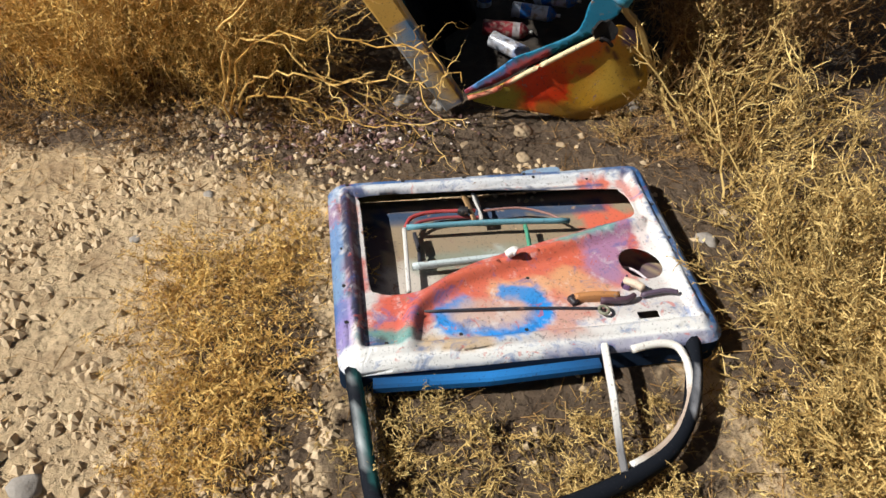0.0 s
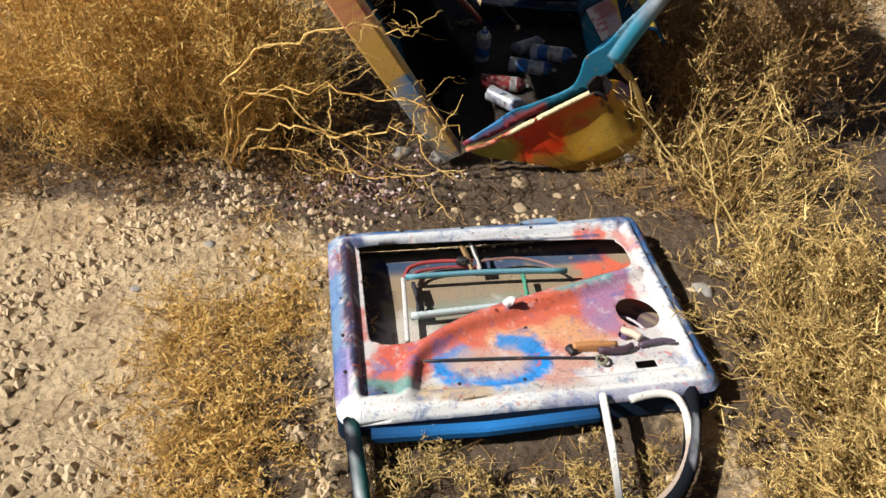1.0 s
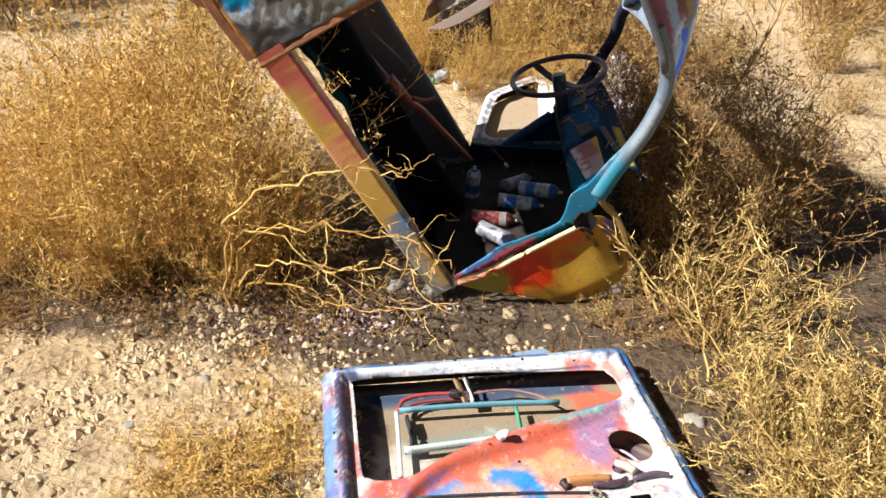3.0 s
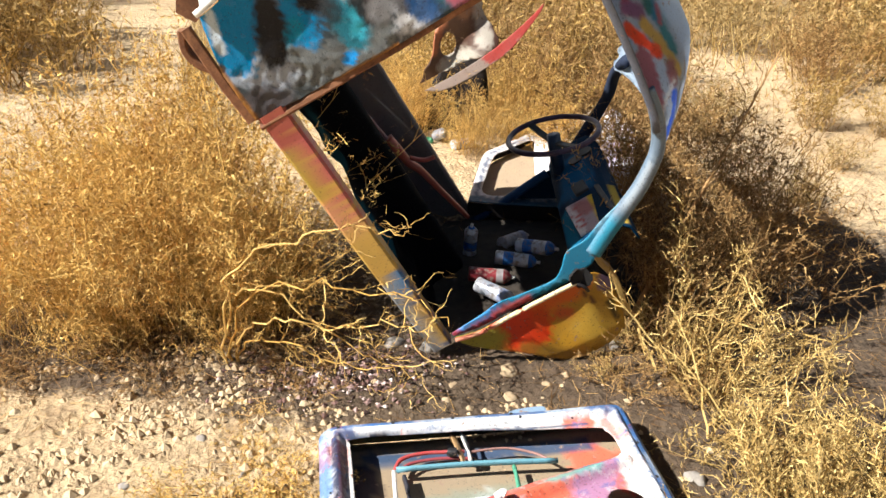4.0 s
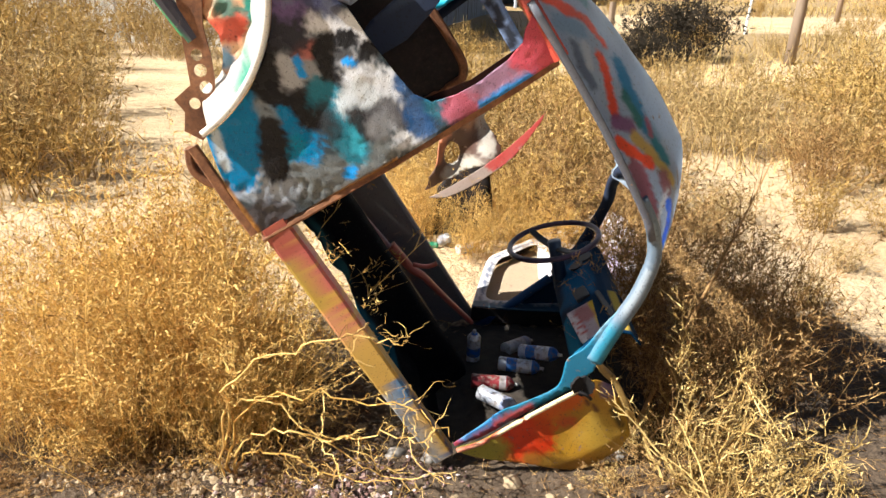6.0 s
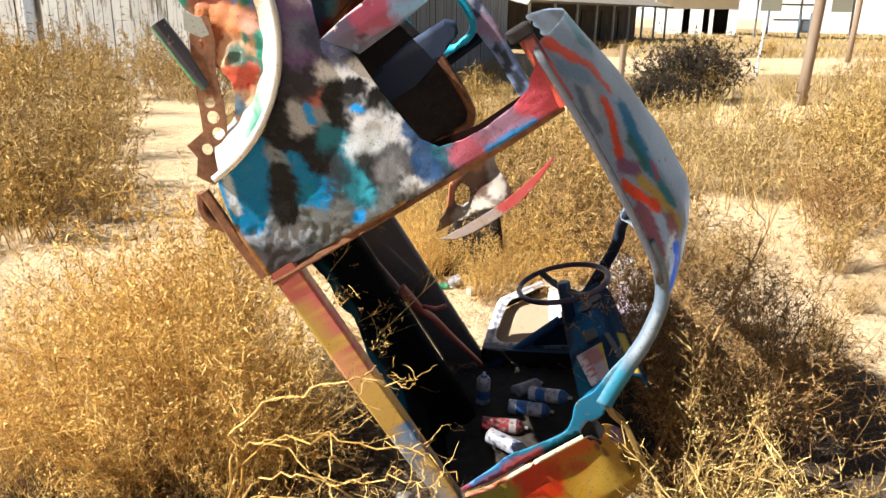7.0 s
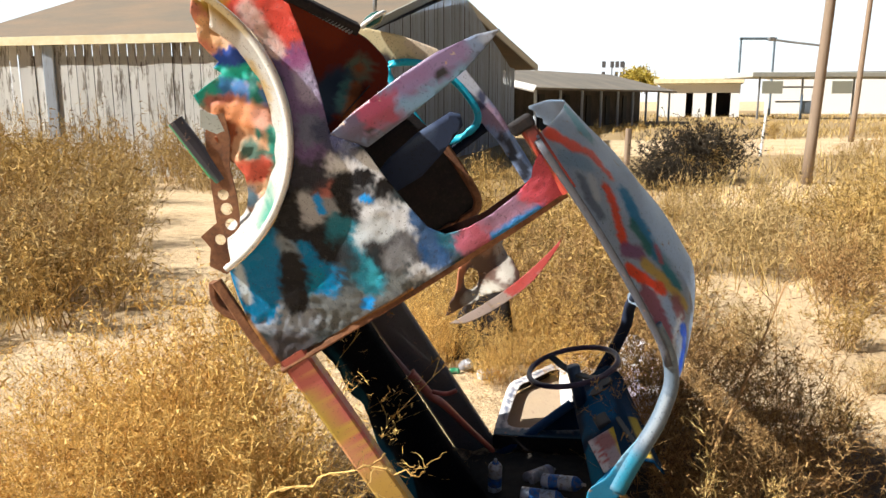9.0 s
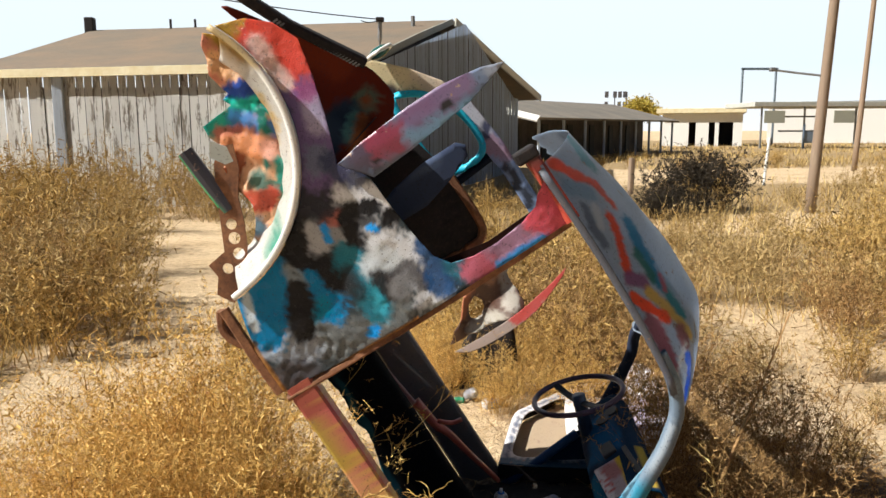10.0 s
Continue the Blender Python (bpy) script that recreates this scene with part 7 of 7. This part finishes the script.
slab("roof_slope", [(-0.75, 16.2, 3.10), (-10.4, 19.1, 3.12), tuple(RIDGE_B), (1.50, 24.3, 5.03)], 0.12, M_ROOF, barn, "brown worn shingle slope")
slab("roof_slope", [(1.52, 24.4, 5.02), tuple(RIDGE_B), (-6.6, 37.0, 3.0), (5.65, 33.0, 3.08)], 0.12, M_ROOF, barn)
slab("roof_hip", [(-10.4, 19.1, 3.10), (-13.6, 28.0, 3.10), tuple(RIDGE_B)], 0.12, M_ROOF, barn)


def fascia(p, q, h=0.22):
    p, q = Vector(p), Vector(q)
    part("fascia_board", sweep([p, (p + q) / 2, q], bar(0.05, h, 0.05)), M_FASCIA, barn)


fascia((-0.73, 16.17, 3.0), (-10.43, 19.07, 3.02), 0.19)
part("barge_board", sweep([(-0.73, 16.3, 3.08), (0.35, 20.2, 4.04), (1.47, 24.3, 4.98)], bar(0.06, 0.17, 0.05)), plain("grey_green_trim", (0.20, 0.21, 0.185), (0.30, 0.30, 0.27), 0.8), barn, "grey barge board")
part("barge_board", sweep([(1.56, 24.4, 4.98), (3.6, 28.7, 4.02), (5.72, 33.05, 3.04)], bar(0.06, 0.26, 0.05)), plain("pale_trim", (0.45, 0.44, 0.38), (0.60, 0.58, 0.50), 0.8), barn)


def boards(p, q, width, top, material, jitter=0.012):
    """Upright boards between two corners, each with its own height."""
    d = (q - p).normalized()
    side = Vector((d.y, -d.x, 0))
    n = int((q - p).length / width)
    for k in range(n):
        a = p + (q - p) * (k / n)
        h0, h1 = top(k / n), top((k + 1) / n)
        out = random.uniform(-jitter, jitter)
        w = (q - p).length / n - 0.012
        bm = bmesh.new()
        base = [a + side * out, a + d * w + side * out]
        vs = [bm.verts.new((base[0].x, base[0].y, 0)), bm.verts.new((base[1].x, base[1].y, 0)), bm.verts.new((base[1].x, base[1].y, h1)), bm.verts.new((base[0].x, base[0].y, h0))]
        f = bm.faces.new(vs)
        bmesh.ops.solidify(bm, geom=[f], thickness=0.025)
        part("board", bm, material, barn)


boards(A, B, 0.22, lambda s: 2.98, M_BOARD_W)
boards(A, C, 0.30, lambda s: 3.0 + 1.88 * (1 - abs(s / 0.47 - 1)) if s < 0.94 else 3.0, M_BOARD_G)
part("wall_back", box(-9.7, 3.5, 34.0, 34.2, 0, 2.9), M_BOARD_G, barn)
part("corner_post", box(-8.05, -7.80, 18.42, 18.62, 0, 2.95, 0.02), M_BOARD_G, barn, "dark gap post in the wall")
# unseen dark sheets added behind the boards, to keep their gaps dark
slab("dark_backing", [(-1.2, 17.2, 0), (4.1, 32.4, 0), (4.1, 32.4, 2.9), (1.1, 24.5, 4.7), (-1.2, 17.2, 2.9)], 0.1, M_DARK, barn)
dark_in = part("dark_backing", box(-9.3, -0.6, 20.4, 20.6, 0, 2.8), M_DARK, barn)
part("vent_pipe", sweep([(-0.52, 17.6, 3.3), (-0.52, 17.6, 3.7), (-0.51, 17.6, 4.12)], ring(0.05, 10)), M_STEEL, barn, "grey service pipe with a cap")
part("pipe_cap", box(-0.60, -0.42, 17.5, 17.7, 4.05, 4.14, 0.02), M_DARK, barn)
part("roof_vent", sweep([(0.25, 23.0, 4.6), (0.25, 23.0, 4.75), (0.25, 23.0, 4.95)], ring(0.06, 8)), M_STEEL, barn)
part("chimney", box(-10.75, -10.45, 27.2, 27.5, 4.9, 5.5, 0.03), M_DARK, barn, "short dark chimney")
for x in (-7.7, -6.9):
    part("roof_vent", sweep([(x, 26.6, 4.9), (x, 26.6, 5.1), (x, 26.6, 5.35)], ring(0.04, 6)), M_DARK, barn)
wire = new("overhead_wire")
tagged(wire, "thin black overhead wire to the barn", "wire")
for k, (p, q, sag) in enumerate([((-0.52, 17.6, 4.1), (-14.0, 12.0, 6.5), 0.5), ((-0.52, 17.6, 4.1), (-0.9, 17.2, 4.02), 0.05)]):
    pts = [(p[0] + (q[0] - p[0]) * s, p[1] + (q[1] - p[1]) * s, p[2] + (q[2] - p[2]) * s - sag * 4 * s * (1 - s)) for s in [i / 14 for i in range(15)]]
    part("wire_span", sweep(pts, ring(0.012, 5)), M_BLACK, wire)


# ---------- porch building ----------
lodge = empty("porch_building")
tagged(lodge, "low derelict building with a long shaded porch", "building")
P0, P1 = Vector((6.3, 37.5, 0)), Vector((20.8, 60.0, 0))
along = (P1 - P0).normalized()
backv = Vector((-along.y, along.x, 0))


def lp(s, v, z):
    p = P0 + along * s + backv * v
    return (p.x, p.y, z)


LEN = (P1 - P0).length
slab("roof_slope", [lp(-0.5, -0.4, 2.32), lp(LEN + 0.6, -0.4, 2.42), lp(LEN - 0.5, 4.6, 3.75), lp(-0.5, 4.6, 3.45)], 0.12, shingles("grey_shingles", (0.15, 0.14, 0.12), (0.22, 0.19, 0.155)), lodge, "grey-brown porch roof")
slab("roof_slope", [lp(-0.5, 4.6, 3.45), lp(LEN - 0.5, 4.6, 3.75), lp(LEN, 9.0, 2.6), lp(-0.5, 9.0, 2.4)], 0.12, M_ROOF, lodge)
for k in range(9):
    s = 0.3 + (LEN - 0.3) * k / 8
    part("porch_post", sweep([lp(s, 0, 0), lp(s, 0, 1.2), lp(s, 0, 2.35)], bar(0.14, 0.14)), M_BOARD_G, lodge)
w0, w1 = lp(0, 2.4, 0), lp(LEN, 2.4, 0)
part("wall", sweep([(w0[0], w0[1], 1.4), (w1[0], w1[1], 1.4)], bar(0.2, 2.8, 0.02)), plain("dark_porch_wall", (0.05, 0.045, 0.04), (0.12, 0.10, 0.085), 0.9, 1.5), lodge, "dark porch wall")
# flat near-black panels before the wall, with no openings behind them
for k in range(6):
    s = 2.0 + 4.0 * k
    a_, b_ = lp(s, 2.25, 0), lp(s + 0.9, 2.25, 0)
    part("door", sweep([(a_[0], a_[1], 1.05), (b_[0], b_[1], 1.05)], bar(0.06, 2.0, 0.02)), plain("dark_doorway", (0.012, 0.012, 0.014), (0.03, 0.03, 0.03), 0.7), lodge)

slab("gable_board", [lp(-0.5, -0.4, 2.40), lp(-0.5, 4.6, 3.55), lp(-0.9, 4.6, 3.30), lp(-0.9, -0.4, 2.15)], 0.08, M_WHITE, lodge, "white gable board")

# ---------- white station building, canopy, signs ----------
def turned(x, y, deg):
    return Matrix.Translation((x, y, 0)) @ Matrix.Rotation(math.radians(deg), 4, 'Z') @ Matrix.Translation((-x, -y, 0))


station = empty("station_building", turned(31.0, 80.0, -22.0))
tagged(station, "white flat-roofed derelict station with open doorways", "building")
bm = bmesh.new()
for x0, x1 in ((26.9, 29.6), (30.3, 31.6), (32.2, 32.6), (34.0, 34.9)):
    box(x0, x1, 80.0, 80.3, 0, 3.4, 0.0, bm)
box(26.9, 34.9, 80.02, 80.28, 2.5, 3.42, 0.0, bm)
part("wall", bm, M_WHITE, station, "sunlit white wall")
part("side_wall", box(26.9, 27.2, 80.35, 88, 0, 3.4), M_WHITE, station)
part("back_wall", box(27.2, 34.9, 87.7, 88, 0, 3.4), M_DARK, station)
part("roof", box(26.3, 35.2, 79.4, 88.3, 3.45, 3.95, 0.04), M_FASCIA, station, "cream flat roof edge")
annexe = empty("white_hall", turned(52.0, 98.0, -22.0))
tagged(annexe, "long plain white hall beyond the canopy", "building")
part("wall", box(47.0, 75.0, 98.0, 98.3, 0, 5.0), M_WHITE, annexe)
part("roof", box(46.6, 75.4, 97.6, 108, 5.02, 5.3, 0.04), M_STEEL, annexe)
canopy = empty("canopy")
tagged(canopy, "flat grey forecourt canopy on thin posts", "canopy")
part("canopy_deck", box(31.2, 48.0, 68.5, 75.0, 3.75, 4.2, 0.05), plain("grey_canopy_paint", (0.36, 0.37, 0.34), (0.50, 0.50, 0.46), 0.7, 2.0), canopy, "grey canopy deck")
for x in (32.2, 36.2, 37.6, 41.0, 46.0):
    part("post", sweep([(x, 69.2, 0), (x, 69.2, 2), (x, 69.2, 3.75)], bar(0.16, 0.16)), M_STEEL, canopy)
for x in (32.0, 38.4):
    part("panel", box(x, x + 1.9, 68.2, 68.3, 2.3, 3.4, 0.02), plain("grey_green_panel", (0.30, 0.32, 0.27), (0.42, 0.43, 0.37), 0.7), canopy, "grey-green hanging panel")
part("cross_rail", box(33.8, 37.6, 69.1, 69.25, 1.5, 1.66, 0.02), M_STEEL, canopy)
part("cross_rail", box(33.8, 37.6, 69.1, 69.25, 2.8, 2.96, 0.02), M_STEEL, canopy)
pump = empty("pump_frame")
tagged(pump, "slate-blue metal pump frame under the canopy", "pump")
for x in (36.0, 37.0):
    part("post", box(x, x + 0.16, 68.8, 68.96, 0, 2.2, 0.02), plain("slate_blue_paint", (0.08, 0.12, 0.18), (0.16, 0.22, 0.30), 0.6), pump)
part("cabinet", box(36.02, 37.14, 68.85, 69.0, 0.5, 1.5, 0.03), plain("slate_blue_panel", (0.14, 0.18, 0.24), (0.24, 0.30, 0.38), 0.6), pump)
gate = empty("sign_frame")
tagged(gate, "empty tall steel sign frame", "sign frame")
M_SLATE = plain("slate_steel", (0.10, 0.14, 0.18), (0.20, 0.25, 0.30), 0.6, 4.0)
for x in (34.95, 38.5):
    part("post", sweep([(x, 80, 0), (x, 80, 4), (x, 80, 8.0)], bar(0.2, 0.2)), M_SLATE, gate)
part("beam", box(34.8, 38.7, 79.9, 80.1, 7.85, 8.1, 0.02), M_SLATE, gate)
sign = empty("letter_sign")
tagged(sign, "distant two-row letter sign on thin posts", "sign")
M_BAR = plain("dark_sign_bars", (0.10, 0.10, 0.11), (0.20, 0.20, 0.22), 0.7)
for x in (26.9, 28.5):
    part("post", box(x, x + 0.12, 100, 100.12, 0, 6.6, 0.0), M_BAR, sign)
for k, x in enumerate((25.6, 26.7, 27.35, 28.0)):
    part("plate", box(x, x + 0.5, 99.9, 99.98, 5.9, 6.7, 0.03), M_BAR, sign, "dark unreadable plate")
for k, x in enumerate((25.6, 27.3, 28.0)):
    part("plate", box(x, x + 0.45, 99.9, 99.98, 4.6, 5.4, 0.03), M_BAR, sign)

# ---------- poles ----------
M_POLE = board_material("weathered_pole_wood", (0.20, 0.14, 0.09), (0.34, 0.25, 0.17), (0.27, 0.19, 0.13))


def utility_pole(x, y, lean_x, h, r, label):
    ob = empty("utility_pole", Matrix.Translation((x, y, 0)))
    part("shaft", sweep([(lean_x * k / 8, 0, -0.2 + (h + 0.2) * k / 8) for k in range(9)], ring(r, 12), scale=lambda s: 1.1 - 0.35 * s), M_POLE, ob, "", True)
    tagged(ob, label, "pole", "poles along the road")
    return ob


pole = utility_pole(8.28, 15.5, 0.42, 8.5, 0.10, "brown wooden pole leaning slightly with a lamp arm")
part("lamp_arm", sweep([(-0.78, 0.3, 2.88), (-0.4, 0.2, 2.82), (0.12, 0.0, 2.74)], ring(0.022, 8)), M_STEEL, pole, "thin grey lamp arm")
part("lamp_head", box(-0.86, -0.74, 0.26, 0.36, 2.85, 2.93, 0.02), M_STEEL, pole)
utility_pole(18.4, 31.0, 0.5, 12.0, 0.105, "distant brown wooden pole leaning slightly")
mk = empty("marker_post", Matrix.Translation((10.8, 22.9, 0)))
part("post_shaft", sweep([(0, 0, 0), (0.04, 0, 0.7), (0.10, 0, 1.45)], bar(0.09, 0.05)), M_WHITE, mk)
tagged(mk, "white leaning marker post in dry grass", "post")
fp_ = empty("fence_post", Matrix.Translation((6.05, 20.6, 0)))
part("post_shaft", sweep([(0, 0, -0.1), (0.01, 0, 0.4), (0.02, 0, 0.95)], bar(0.20, 0.13)), M_POLE, fp_)
tagged(fp_, "short weathered fence post in the weeds", "post")


# ---------- yellow tree, dark evergreen shrub ----------
def leafy(name, x, y, z0, h, wide, n, size, colours, label, category, trunk_h, clumps=26):
    ob = empty(name, Matrix.Translation((x, y, 0)))
    bm = sweep([(0, 0, -0.1), (0.05, 0, trunk_h * 0.5), (0.0, 0.02, trunk_h), (0.04, 0, z0 + h * 0.6)], ring(0.035 * h + 0.02, 8), scale=lambda s: 1 - 0.7 * s)
    for k in range(7):
        a = k * 2.4
        sweep([(0, 0, trunk_h * (0.7 + 0.05 * k)), (0.2 * wide * math.cos(a), 0.2 * wide * math.sin(a), z0 + h * 0.35), (0.38 * wide * math.cos(a), 0.38 * wide * math.sin(a), z0 + h * 0.6)], ring(0.012 * h + 0.008, 6), bm=bm, scale=lambda s: 1 - 0.7 * s)
    part("trunk", bm, M_POLE, ob, "", True)
    c = rng.normal(0, 0.42, (clumps, 3)) * np.array([wide * 0.5, wide * 0.5, h * 0.42]) + np.array([0, 0, z0 + h * 0.5])
    c[:, 2] = np.clip(c[:, 2], z0 + 0.1 * h, z0 + 0.95 * h)
    own = rng.integers(0, clumps, n)
    base = c[own] + rng.normal(0, 0.12, (n, 3)) * np.array([wide, wide, h * 0.8])
    v, f, _ = ribbons(base, unit(rng.normal(0, 1, (n, 3))), np.full(n, size) * rng.uniform(0.6, 1.4, n), np.full(n, size * 0.6), rng.normal(0, 0.2, (n, 3)), 1)
    raw("crown", v, f, straw(name + "_leaf", *colours), ob)
    tagged(ob, label, category)


leafy("yellow_tree", 27.2, 90.0, 2.6, 3.0, 4.4, 4000, 0.30, ((0.20, 0.15, 0.02), (0.42, 0.32, 0.05), (0.60, 0.48, 0.10)), "small tree with yellow autumn leaves", "tree", 2.4)
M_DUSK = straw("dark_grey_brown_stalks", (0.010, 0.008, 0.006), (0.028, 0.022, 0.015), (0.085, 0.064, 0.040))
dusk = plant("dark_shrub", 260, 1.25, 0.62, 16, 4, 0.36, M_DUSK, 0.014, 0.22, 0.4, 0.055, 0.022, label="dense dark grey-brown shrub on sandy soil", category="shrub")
# the two lower copies are added in place of the big shrub's shadow
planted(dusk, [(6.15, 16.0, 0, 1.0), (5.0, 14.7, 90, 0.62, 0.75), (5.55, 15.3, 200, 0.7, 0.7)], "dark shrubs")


# ---------- single stalks ----------
stalk = empty("dead_stalk", Matrix.Translation((0.95, 2.70, 0)))
part("stem", sweep(spline3([(0, 0, -0.01), (0.12, 0.10, 0.16), (0.30, 0.24, 0.42), (0.50, 0.38, 0.74), (0.62, 0.45, 0.98)], 5), ring(0.009, 6), scale=lambda s: 1.2 - 0.9 * s), plain("tan_stalk", (0.30, 0.16, 0.06), (0.46, 0.28, 0.11), 0.8), stalk, "", True)
for k in range(9):
    s = 0.35 + 0.07 * k
    p = (0.62 * s, 0.45 * s, 0.98 * s)
    part("side_twig", sweep([p, (p[0] + random.uniform(-0.08, 0.08), p[1] + random.uniform(-0.06, 0.06), p[2] + 0.08), (p[0] + random.uniform(-0.12, 0.12), p[1], p[2] + 0.17)], ring(0.003, 4), scale=lambda q: 1.1 - 0.8 * q), M_BROWN, stalk)
tagged(stalk, "tall single dead stalk leaning beside the wreck", "stalk")
